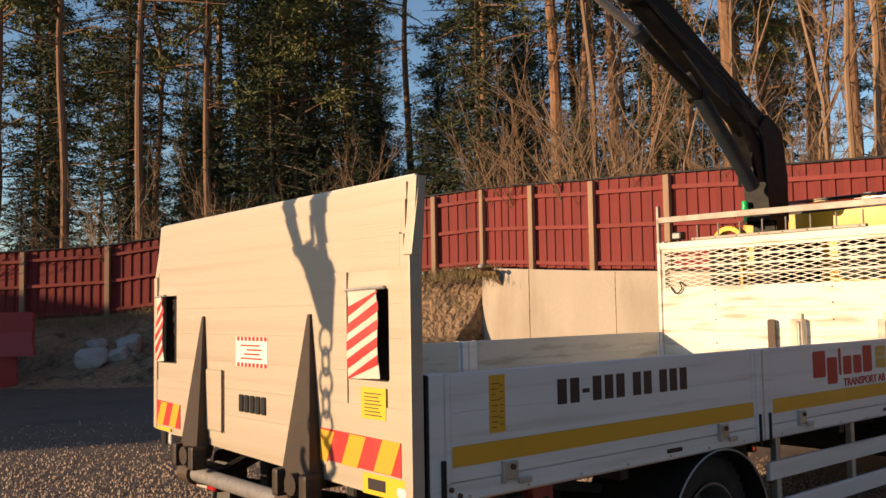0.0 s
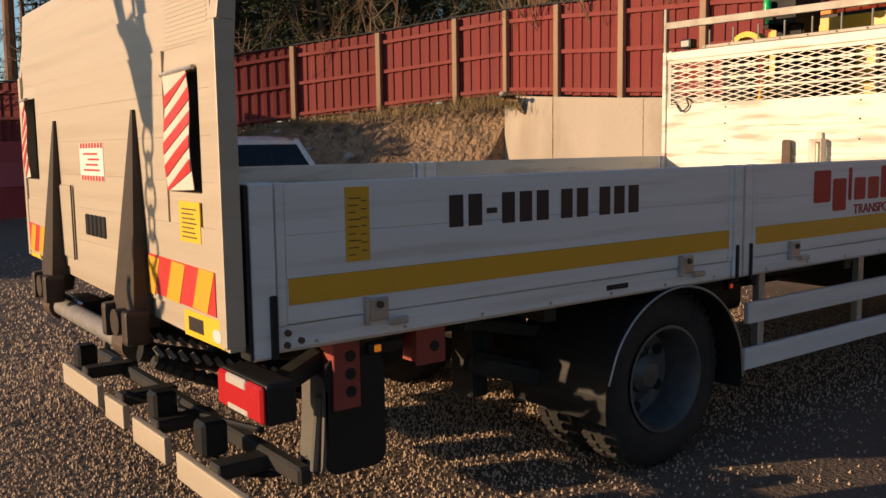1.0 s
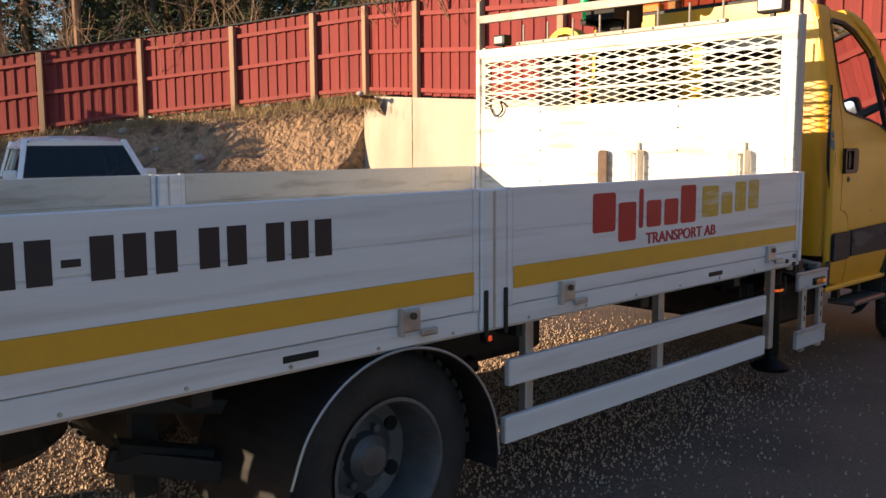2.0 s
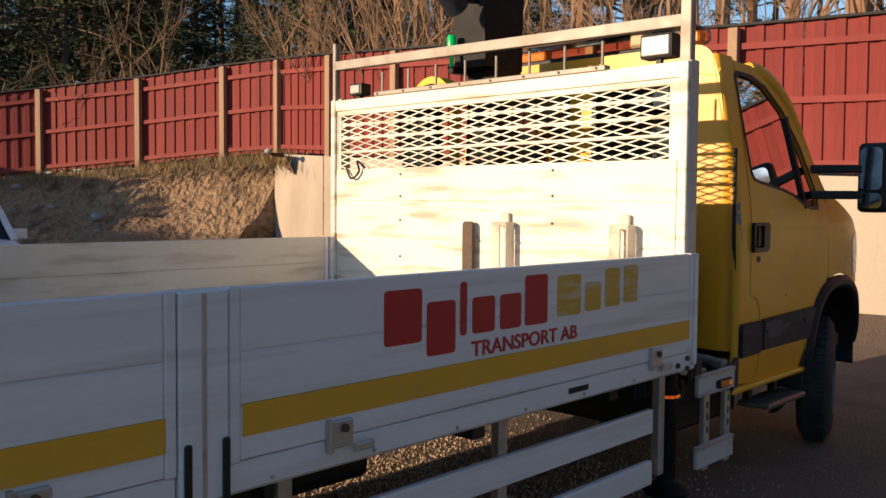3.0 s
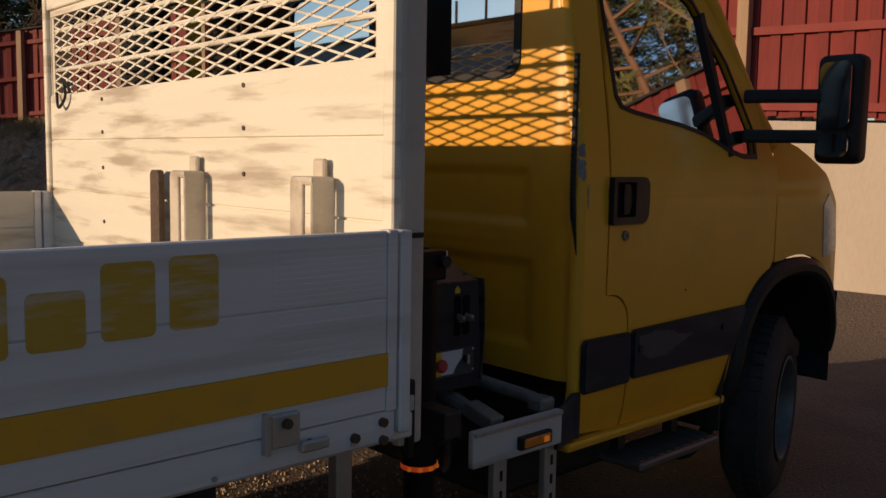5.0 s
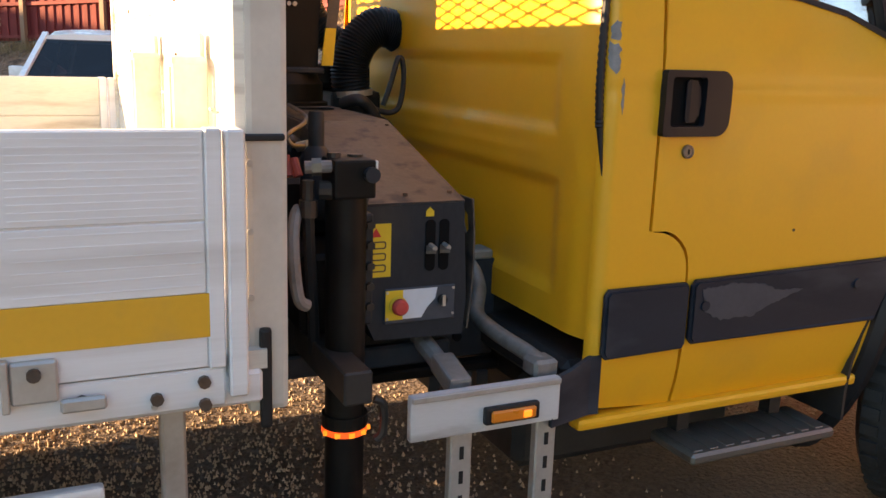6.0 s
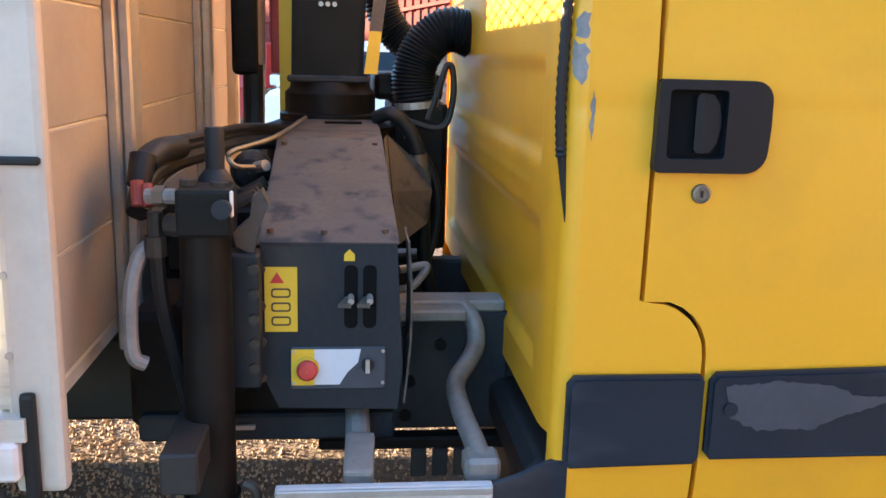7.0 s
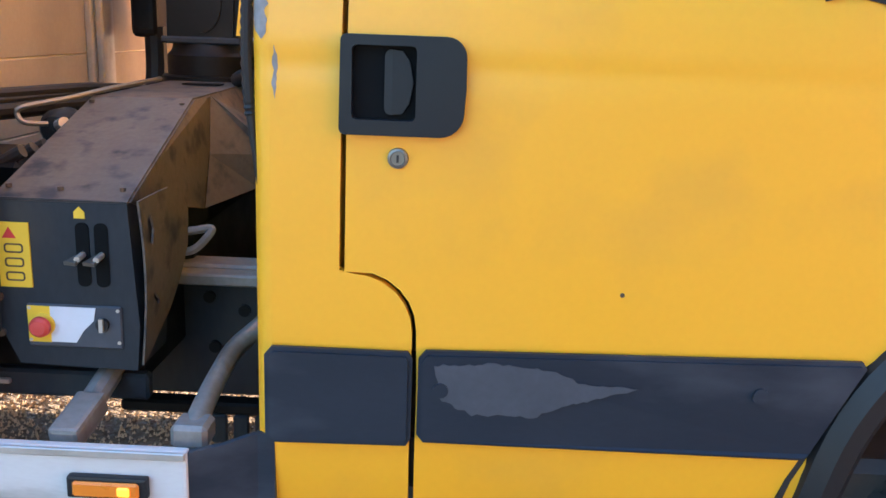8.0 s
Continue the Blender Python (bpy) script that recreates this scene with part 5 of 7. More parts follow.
part("lift_ram_rod", rod((6.01, CY - 0.07, 3.13), (5.85, CY - 0.07, 3.28), 0.032, n=14), LOCK, boom, "", True)
part("ram_eye", rod((6.01, CY - 0.13, 3.14), (6.01, CY + 0.02, 3.14), 0.05, n=16), CRANE, boom)
part("outer_ram", rod((5.97, CY - 0.08, 3.14), (5.25, CY - 0.08, 3.49), 0.045, n=16), CRANE, boom, "", True)
part("outer_ram_rod", rod((5.25, CY - 0.08, 3.49), (4.57, CY - 0.08, 3.74), 0.03, n=14), STEEL, boom, "", True)
part("ram_gland", rod((5.31, CY - 0.08, 3.462), (5.21, CY - 0.08, 3.508), 0.055, n=16), CRANE_GREY, boom)
part("link_plate", sheet([(6.73, 2.50), (6.89, 2.52), (6.85, 2.80), (6.67, 2.98), (6.49, 2.98), (6.67, 2.75)], (), lambda u, v: (u, CY - 0.125, v), thick=0.03), CRANE, boom)
part("boom_hose", pipe([(6.85, CY - 0.13, 2.5), (6.77, CY - 0.14, 2.9), (6.37, CY - 0.13, 3.22), (5.77, CY - 0.12, 3.52), (5.22, CY - 0.12, 3.78)], 0.014, 8), BLACK, boom)
part("boom_hose", pipe([(6.87, CY + 0.13, 2.5), (6.77, CY + 0.13, 3.0), (6.17, CY + 0.12, 3.45), (5.37, CY + 0.12, 3.86)], 0.014, 8), BLACK, boom)
jib = part("jib_boom", beam(B + Vector((0.25, 0, -0.05)), C, 0.15, 0.20, bevel=0.012, w2=0.10, h2=0.11), CRANE, truck, "black outer boom over the bed")
part("jib_extension", beam(C + Vector((0.3, 0, -0.03)), C + Vector((-0.22, 0, 0.0)), 0.08, 0.09), CRANE, jib)
# hanger, swivel and hook below the tip: its shadow falls on the tail lift
HY, HZ, TX = 0.767, 0.436, 0.02
def hang(points):
    return [(y + HY, z + HZ) for y, z in points]
hook = part("hook_hanger", sheet(hang([(3.477, 2.003), (3.372, 1.993), (3.242, 1.70), (3.313, 1.735)]) , (), lambda u, v: (TX, u, v), thick=0.05, away=(1, 0, 0)), CRANE, truck, "black hanger with hook and chain")
part("hanger_arm", sheet(hang([(3.39, 3.7), (3.56, 3.7), (3.475, 2.003), (3.372, 1.993)]), (), lambda u, v: (TX, u, v), thick=0.05, away=(1, 0, 0)), CRANE, hook)
part("hanger_arm", sheet(hang([(3.12, 3.7), (3.21, 3.7), (3.215, 1.985), (3.14, 1.76), (3.06, 1.72), (3.10, 1.85)]), (), lambda u, v: (TX, u, v), thick=0.05, away=(1, 0, 0)), CRANE, hook)
part("hanger_arm", sheet(hang([(3.30, 2.6), (3.32, 2.6), (3.20, 1.78), (3.18, 1.78)]), (), lambda u, v: (TX, u, v), thick=0.03, away=(1, 0, 0)), CRANE, hook)
part("swivel_block", sheet(hang([(3.30, 1.75), (3.19, 1.79), (3.122, 1.745), (3.04, 1.71), (2.995, 1.63), (3.005, 1.58), (3.02, 1.41), (3.08, 1.43), (3.17, 1.60)]), (), lambda u, v: (TX - 0.01, u, v), thick=0.10, away=(1, 0, 0)), CRANE, hook)
for k in range(5):
    zc, yc = 1.375 - k * 0.085 + HZ, 3.06 + HY
    ringpts = [(TX + 0.03 + (0.012 * math.cos(a) if k % 2 else 0), yc + (0.02 if k % 2 else 0.045) * math.cos(a), zc + 0.055 * math.sin(a)) for a in [2 * math.pi * q / 12 for q in range(13)]]
    part("chain_link", pipe(ringpts, 0.009, 6), RUST, hook)
part("hook_bend", pipe([(TX + 0.03, y + HY, z + HZ) for y, z in ((3.06, 0.97), (3.02, 0.93), (3.02, 0.86), (3.08, 0.83), (3.13, 0.88), (3.13, 0.93))], 0.018, 8), RUST, hook)

# stabiliser leg and its gear
leg = part("stabiliser_leg", rod((6.926, 2.785, 0.16), (6.926, 2.785, 1.105), 0.043, n=24), CRANE, truck, "black stabiliser leg with a red and yellow band", True)
part("leg_head", box(6.886, 6.975, 2.738, 2.83, 1.10, 1.18, 0.006, seg=2), CRANE, leg)
part("leg_foot", lathe([(0.001, 0.13), (0.10, 0.13), (0.11, 0.15), (0.05, 0.19), (0.03, 0.24)], (6.926, 2.785, 0), "Z", 24), CRANE, leg, smooth=True)
# The band and its pieces emit light in place of reflecting it.
part("reflex_band", lathe([(0.044, 0.580), (0.050, 0.582), (0.050, 0.594), (0.044, 0.596)], (6.926, 2.785, 0), "Z", 24), RED_LIT, leg, "orange reflective band, made to glow by emission")
for k in range(5):
    a = radians(200 + k * 35)
    part("band_piece", box(6.926 + 0.050 * math.cos(a) - 0.006, 6.926 + 0.050 * math.cos(a) + 0.006, 2.785 + 0.050 * math.sin(a) - 0.003, 2.785 + 0.050 * math.sin(a) + 0.003, 0.583, 0.593), AMBER_LIT, leg)
part("leg_collar", rod((6.926, 2.785, 0.596), (6.926, 2.785, 0.625), 0.050, n=24), CRANE, leg)
part("leg_knob", rod((6.962, 2.745, 1.150), (6.962, 2.722, 1.150), 0.016, n=14), CRANE_GREY, leg)
# White strip painted as the glare on the head's edge.
part("pale_edge", box(6.973, 6.979, 2.738, 2.75, 1.135, 1.178, 0.002), WHITE_FILM, leg)
part("band_lever", pipe([(6.985, 2.76, 0.655), (7.005, 2.755, 0.64), (7.005, 2.755, 0.58), (6.99, 2.76, 0.56)], 0.010, 8), GREASE, leg)
# upright pin with its collar behind the leg
part("leg_pin", lathe([(0.001, 1.262), (0.016, 1.262), (0.018, 1.256), (0.018, 1.185), (0.030, 1.17), (0.036, 1.155), (0.036, 1.03), (0.030, 1.02)], (6.918, 2.972, 0), "Z", 20), CRANE_GREY, leg, "dark lock pin with a wide collar", True)
part("pin_bracket", sheet([(7.013, 1.162), (7.026, 1.135), (7.006, 1.09), (6.997, 1.045), (6.968, 1.06), (6.962, 1.085), (6.992, 1.112), (6.997, 1.15)], (), lambda u, v: (u, 2.86, v), thick=0.04), CRANE_DUST, leg, "brown worn ear bracket")
part("bolt_plate", box(6.948, 7.008, 2.838, 2.90, 0.80, 1.05, 0.004), CRANE_GREY, leg)
for k in range(5):
    part("plate_bolt", rod((6.999, 2.838, 0.842 + k * 0.046), (6.999, 2.827, 0.842 + k * 0.046), 0.010, n=6), GREASE, leg)
part("beam_tube", box(6.85, 6.985, 2.86, 4.6, 0.78, 0.96, 0.012), CRANE, leg)
part("valve_block", box(6.80, 6.985, 3.05, 3.30, 0.96, 1.10, 0.012), CRANE, leg)
for k in range(5):
    part("valve_spool", rod((6.93 + 0.012 * (k % 2), 3.07 + 0.05 * k, 1.09), (6.985, 3.07 + 0.05 * k, 1.12), 0.014, n=10), GREASE, leg)
# pressure vessel with a thin pipe
kn = part("accumulator", lathe([(0.001, -0.03), (0.03, -0.025), (0.045, 0.0), (0.045, 0.05), (0.03, 0.08)], (6.945, 3.32, 1.135), "Y", 22), BLACK, leg, "black round accumulator", True)
part("pipe_union", rod((6.962, 3.285, 1.148), (6.985, 3.262, 1.156), 0.013, n=10), STEEL, kn)
part("thin_pipe", pipe([(6.963, 3.23, 1.156), (6.928, 3.2, 1.161), (6.913, 3.2, 1.179), (6.923, 3.21, 1.193), (6.983, 3.3, 1.207), (7.02, 3.42, 1.22), (7.05, 3.7, 1.23)], 0.006, 8), LOCK, kn, "thin steel pipe", True)
# hose bundle that runs from the leg along the headboard to the column
for k, (dy, dz, r_) in enumerate(((0.0, 0.0, 0.020), (0.05, 0.02, 0.018), (0.09, -0.01, 0.016), (0.03, 0.035, 0.014))):
    part("leg_hose", pipe([(6.80, 2.86 + 0.2 * dy, 1.12 + 0.4 * dz), (6.80, 2.92 + dy, 1.165 + dz), (6.81, 3.05 + dy, 1.18 + dz), (6.84, 3.30 + dy, 1.175 + dz), (6.90, 3.6 + dy, 1.17 + dz), (6.99, 3.86, 1.15 + dz)], r_, 10), BLACK, leg, "", True)
part("hose_sleeve", rod((6.800, 2.875, 1.165), (6.805, 2.90, 1.215), 0.021, 0.024, n=14), BLACK, leg, "frayed hose sleeve", True)
part("hose_sleeve", pipe([(6.805, 2.90, 1.20), (6.815, 2.98, 1.215), (6.83, 3.10, 1.21)], 0.024, 12), BLACK, leg, "", True)
for p_, q_, r_ in (((6.812, 2.815, 1.14), (6.808, 2.83, 1.18), 0.011), ((6.832, 2.81, 1.14), (6.825, 2.825, 1.175), 0.010)):
    part("red_fitting", rod(p_, q_, r_, n=10), RED_OXIDE, leg, "faded red hose fitting")
part("pale_fitting", rod((6.835, 2.775, 1.163), (6.888, 2.765, 1.165), 0.013, n=10), PRIMER, leg)
part("hex_fitting", rod((6.850, 2.775, 1.163), (6.868, 2.77, 1.164), 0.018, n=6), LOCK, leg)
for p_, q_, r_ in (((6.845, 2.785, 1.075), (6.845, 2.785, 1.135), 0.013), ((6.845, 2.785, 1.06), (6.845, 2.785, 1.095), 0.019), ((6.868, 2.78, 1.115), (6.892, 2.77, 1.115), 0.020), ((6.90, 2.79, 1.17), (6.90, 2.79, 1.19), 0.014), ((6.95, 2.80, 1.17), (6.95, 2.80, 1.185), 0.016)):
    part("fitting", rod(p_, q_, r_, n=10), GREASE, leg)
part("leg_hose", pipe([(6.845, 2.785, 1.07), (6.85, 2.79, 0.98), (6.865, 2.82, 0.86), (6.88, 2.86, 0.74)], 0.013, 8), BLACK, leg)
part("grab_handle", pipe([(6.83, 2.80, 1.075), (6.818, 2.785, 1.06), (6.808, 2.765, 1.02), (6.806, 2.745, 0.95), (6.812, 2.735, 0.90), (6.83, 2.74, 0.885)], 0.013, 10), DULL_STEEL, leg, "pale steel grab handle", True)
# cab side of the crane: air filter, ribbed ducts, hoses, cross bar
part("air_filter_box", box(7.29, 7.47, 4.02, 4.46, 0.80, 1.26, 0.02, seg=2), CRANE, truck, "black air filter housing")
part("filter_lid", box(7.24, 7.46, 4.10, 4.50, 1.262, 1.345, 0.02, seg=2), CRANE, truck, "black flat housing lid")
duct = part("intake_duct", pipe([(7.55, 4.05, 1.455), (7.517, 4.05, 1.472), (7.461, 4.05, 1.479), (7.403, 4.05, 1.439), (7.37, 4.05, 1.379), (7.362, 4.05, 1.311), (7.372, 4.05, 1.24)], 0.063, 18, ribs=0.10), BLACK, truck, "black ribbed intake hose", True)
part("duct_clamp", rod((7.370, 4.05, 1.262), (7.372, 4.05, 1.242), 0.072, n=20), STEEL, duct)
part("intake_duct", pipe([(7.245, 4.25, 1.75), (7.251, 4.25, 1.654), (7.257, 4.25, 1.602), (7.279, 4.25, 1.524), (7.32, 4.25, 1.463), (7.384, 4.25, 1.421), (7.45, 4.25, 1.41)], 0.052, 16, ribs=0.10), BLACK, truck, "black ribbed intake hose", True)
part("loop_handle", pipe([(7.31, 3.79, 1.228), (7.36, 3.78, 1.212), (7.407, 3.78, 1.202), (7.440, 3.78, 1.222), (7.455, 3.78, 1.30), (7.450, 3.78, 1.365), (7.438, 3.78, 1.378), (7.428, 3.78, 1.36), (7.408, 3.78, 1.29), (7.385, 3.78, 1.225)], 0.009, 10), BLACK, truck, "black loop handle", True)
hh = part("hydraulic_hose", pipe([(7.24, 3.76, 1.23), (7.278, 3.72, 1.245), (7.316, 3.72, 1.219), (7.347, 3.72, 1.166), (7.359, 3.72, 1.113), (7.370, 3.72, 1.012), (7.374, 3.72, 0.941), (7.380, 3.72, 0.829), (7.404, 3.72, 0.723)], 0.020, 12), BLACK, truck, "black hydraulic hose with a steel ferrule", True)
part("hose_ferrule", rod((7.355, 3.72, 1.135), (7.367, 3.72, 1.03), 0.024, n=14), LOCK, hh, "dull steel ferrule", True)
part("ferrule_nut", rod((7.3605, 3.72, 1.085), (7.364, 3.72, 1.055), 0.029, n=6), LOCK, hh)
part("hydraulic_hose", pipe([(7.33, 3.80, 1.18), (7.39, 3.80, 1.10), (7.42, 3.80, 1.0), (7.41, 3.80, 0.88), (7.38, 3.78, 0.80)], 0.014, 10), BLACK, truck, "", True)
part("red_tip_bar", box(6.905, 6.935, 4.38, 4.42, 1.33, 1.95, 0.004), RED_PAINT, truck)
part("cross_step", box(7.13, 7.53, 3.25, 3.33, 0.822, 0.850, 0.006), DULL_STEEL, truck, "worn steel cross bar")
part("cross_flat", box(7.20, 7.432, 3.195, 3.25, 0.816, 0.842, 0.004), DULL_STEEL, truck, "worn steel flat bar")
fp = part("frame_plate", box(7.05, 7.54, 3.252, 3.275, 0.535, 0.822, 0.004), CRANE_GREY, truck, "dark blue-grey frame plate with bolt heads")
for px, pz in ((7.30, 0.775), (7.38, 0.745), (7.31, 0.655), (7.30, 0.57), (7.42, 0.60)):
    part("plate_bolt", rod((px, 3.254, pz), (px, 3.243, pz), 0.014, n=12), CRANE, fp)
part("frame_flange", box(7.10, 7.54, 3.20, 3.25, 0.505, 0.535, 0.006), CRANE, truck)
for px in (7.33, 7.38, 7.43, 7.48):
    part("flange_rib", box(px - 0.018, px + 0.018, 3.19, 3.205, 0.44, 0.51, 0.004), CRANE_GREY, truck)
part("strap_hook", box(6.945, 6.985, 2.945, 2.956, 0.672, 0.682, 0.002), STEEL, truck)
part("green_beacon", lathe([(0.001, 2.375), (0.022, 2.372), (0.026, 2.36), (0.026, 2.315), (0.030, 2.312), (0.030, 2.30), (0.012, 2.298), (0.012, 2.20)], (6.85, 4.08, 0), "Z", 20), GREEN, truck, "green warning beacon", True)
part("beacon_arm", box(6.84, 7.0, 4.06, 4.10, 2.17, 2.205), CRANE, truck)
yb = part("operator_lever_guard", sheet(arc(4.30, 2.02, 0.16, 20, 160, 10) + arc(4.30, 2.02, 0.12, 160, 20, 10), (), lambda u, v: (6.92, u, v), thick=0.10, away=(1, 0, 0)), STICKER, truck, "yellow guard hoop")
part("guard_leg", box(6.95, 6.99, 4.14, 4.18, 1.2, 2.08), STICKER, yb)

# ---- cab ----
RX = 7.528                       # rear wall
BELT = 1.42


def side_y(z):
    y = 2.735 + (0.165 * (z - BELT) if z > BELT else 0.0)
    y += 0.03 * max(0.0, (0.70 - z) / 0.18) ** 2 if z < 0.70 else 0.0
    y += 0.003 * math.exp(-((z - 1.325) / 0.02) ** 2) + 0.005 * math.exp(-((z - 1.43) / 0.05) ** 2)
    return y


LINES = [0.56, 0.60, 0.64, 0.68, 0.72, 0.9, 1.0, 1.1, 1.2, 1.27, 1.295, 1.305, 1.315, 1.325, 1.335, 1.345, 1.36, 1.38, 1.40, 1.42, 1.44, 1.47, 1.5, 1.55, 1.7, 1.9, 2.1]
UCUTS = [7.72 + 0.09 * k for k in range(12)]
cab = part("cab_floor", box(7.50, 9.2, 2.80, 4.588, 0.56, 0.66, 0.02), CHASSIS, truck)
WIN = [(7.735, 1.635), (7.76, 1.602), (7.83, 1.588), (8.10, 1.556), (8.25, 1.528), (8.40, 1.476), (8.50, 1.455), (8.60, 1.455), (8.585, 1.56), (8.44, 1.80), (8.25, 2.00), (8.06, 2.11), (7.90, 2.150), (7.72, 2.155), (7.685, 2.13)]
ARCH = arc(8.98, 0.45, 0.60, 171, 90, 14)
FRONT_X = 8.775
for flip in (False, True):
    def put(u, v, flip=flip):
        y = side_y(v)
        return (u, 2 * MID - y if flip else y, v)
    inward = (0, -1, 0) if flip else (0, 1, 0)
    notch = arc(7.674 + 0.02, 0.89, 0.10, 90, 0, 6)
    rear = [(7.558, 0.55), (7.793, 0.53)] + [(7.793, 0.80)] + [(u - 0.001, v) for u, v in notch[::-1]] + [(7.670, 0.995), (7.672, 1.4), (7.688, 2.235), (7.558, 2.235)]
    part("side_panel", sheet(rear, (), put, vs=LINES, thick=0.02, away=inward), YELLOW, truck, "yellow cab corner panel", True)
    arch_part = [(max(u, 8.474), v) for u, v in ARCH if u < FRONT_X]
    door_o = [(7.803, 0.53), (8.472, 0.53)] + arch_part + [(FRONT_X, 1.05), (FRONT_X, 1.40), (8.66, 1.60), (8.58, 1.80), (8.42, 1.97), (8.24, 2.105), (8.05, 2.195), (7.90, 2.215), (7.698, 2.215), (7.681, 1.4), (7.679, 0.993)] + [(u + 0.006, v + 0.005) for u, v in notch[1:]] + [(7.803, 0.80)]
    door = part("door", sheet(door_o, (WIN,), put, us=UCUTS, vs=LINES, thick=0.025, away=inward), YELLOW, truck, "closed yellow cab door", True)
    glass_in = [(u, v) for u, v in WIN]
    part("window_pane", sheet(glass_in, (), lambda u, v, put=put: Vector(put(u, v)) + Vector(inward) * 0.012, vs=LINES), PANE, door)
    cx_, cz_ = 8.1, 1.8
    seal = [(u + (u - cx_) * 0.025, v + (v - cz_) * 0.035) for u, v in WIN]
    part("window_seal", sheet(seal, ([(cx_ + (u - cx_) * 0.985, cz_ + (v - cz_) * 0.975) for u, v in WIN],), lambda u, v, put=put: Vector(put(u, v)) - Vector(inward) * 0.004, vs=LINES, thick=0.006, away=inward), BLACK, door)
    part("window_divider", beam(Vector(put(8.42, 1.45)) + Vector(inward) * 0.004, Vector(put(8.30, 1.97)) + Vector(inward) * 0.004, 0.03, 0.02, up=inward), BLACK, door)
    fender = [(u, v) for u, v in arc(8.98, 0.45, 0.60, 115, 10, 18)]
    fend_o = [(FRONT_X + 0.008, 1.03)] + [(u, v) for u, v in fender if u > FRONT_X + 0.01] + [(9.58, 0.56), (9.60, 0.80), (9.56, 1.05), (9.46, 1.25), (9.28, 1.39), (9.0, 1.50), (8.80, 1.545), (FRONT_X + 0.008, 1.55)]
    def putf(u, v, flip=flip):
        y = side_y(min(v, 1.42)) + 0.11 * max(0.0, (u - 9.05) / 0.55) ** 2 + 0.25 * max(0.0, v - 1.25) ** 1.5
        return (u, 2 * MID - y if flip else y, v)
    fe = part("front_fender", sheet(fend_o, (), putf, us=[8.9, 9.0, 9.1, 9.2, 9.3, 9.4, 9.5], vs=LINES, thick=0.02, away=inward), YELLOW, truck, "yellow front wing", True)
    fb = bmesh.new()
    rings_f = []
    for k in range(41):
        a = radians(196 - 184 * k / 40)
        ca, sa = math.cos(a), math.sin(a)
        ring = []
        for grow, lift in ((0.0, -0.004), (-0.004, 0.014), (-0.030, 0.032), (-0.058, 0.030), (-0.074, 0.012), (-0.078, -0.04)):
            rx, rz = (0.533 if ca < 0 else 0.60) + grow, 0.60 + grow
            u = 8.985 + math.copysign(abs(ca) ** (2 / 2.6), ca) * rx if ca < 0 else 8.985 + ca * rx
            v = 0.44 + math.copysign(abs(sa) ** (2 / 2.6), sa) * rz if ca < 0 else 0.44 + sa * rz
            ring.append(fb.verts.new(Vector(putf(u, v)) - Vector(inward) * lift))
        rings_f.append(ring)
    for a, b in zip(rings_f, rings_f[1:]):
        for k in range(5):
            fb.faces.new((a[k], a[k + 1], b[k + 1], b[k]))
    part("arch_flare", fb, BLACK, fe, "black plastic wheel arch", True)
    ln_o, ln_i = arc(8.98, 0.45, 0.575, 185, -5, 22), arc(8.98, 0.45, 0.565, -5, 185, 22)
    part("arch_liner", sheet(ln_o + ln_i, (), lambda u, v, p=putf: Vector((u, p(u, 0.8)[1], v)), thick=0.42, away=inward), CHASSIS, fe)
    yh = 2 * MID - 2.735 if flip else 2.735
    so = 1 if flip else -1
    ht = part("headlamp", sheet([(9.25, 1.02), (9.47, 1.04), (9.45, 1.19), (9.30, 1.30), (9.22, 1.25)], (), lambda u, v, p=putf: Vector(p(u, v)) - Vector(inward) * 0.004, us=[9.3, 9.36, 9.42], thick=0.03, away=inward), WHITE_LENS, fe, "clear headlamp")
    part("bumper_end", sheet([(9.50, 0.42), (9.62, 0.42), (9.64, 0.60), (9.62, 0.83), (9.57, 0.83), (9.56, 0.60)], (), lambda u, v, p=putf: Vector(p(u, v)) - Vector(inward) * 0.02, thick=0.25, away=inward), GREY_TRIM, fe)
    # waist trim
    def trim(u0, u1, z0a, z1a, z0b, z1b, nm, lean=0.0):
        o = [(u0 + 0.012, z0a), (u1 - lean - 0.008, z0b), (u1 - lean, z0b + 0.012), (u1, z1b - 0.012), (u1 - 0.008, z1b), (u0 + 0.012, z1a), (u0, z1a - 0.015), (u0, z0a + 0.015)]
        par = door if nm == "door_trim" else truck
        bm = sheet(o, (), lambda u, v, p=put: Vector((u, p(u, 0.9)[1], v)) - Vector(inward) * 0.022, thick=0.022, away=inward)
        bmesh.ops.bevel(bm, geom=[e for e in bm.edges if len(e.link_faces) == 2 and e.calc_face_angle(0) > 0.8], offset=0.007, segments=2, affect="EDGES")
        return part(nm, bm, GREY_TRIM, par, "faded dark grey plastic trim")
    trim(7.547, 7.796, 0.688, 0.862, 0.692, 0.862, "side_trim")
    t2 = trim(7.806, 8.545, 0.700, 0.866, 0.700, 0.880, "door_trim", 0.075)
    part("trim_plug", rod((7.845, yh + so * 0.0215, 0.80), (7.845, yh + so * 0.026, 0.80), 0.013, n=14), GREY_TRIM, door)
    part("trim_plug", rod((8.375, yh + so * 0.0215, 0.815), (8.375, yh + so * 0.026, 0.815), 0.014, n=14), GREY_TRIM, door)
    # handle: a dark surround, a pocket whose floor is blackened as shade, a pull
    ho = arc(7.835, 1.343, 0.032, 90, 0, 6) + [(7.868, 1.299)] + arc(7.828, 1.259, 0.038, 0, -90, 6) + arc(7.68, 1.231, 0.010, -90, -180, 4)[0:] + arc(7.682, 1.365, 0.010, 180, 90, 4)
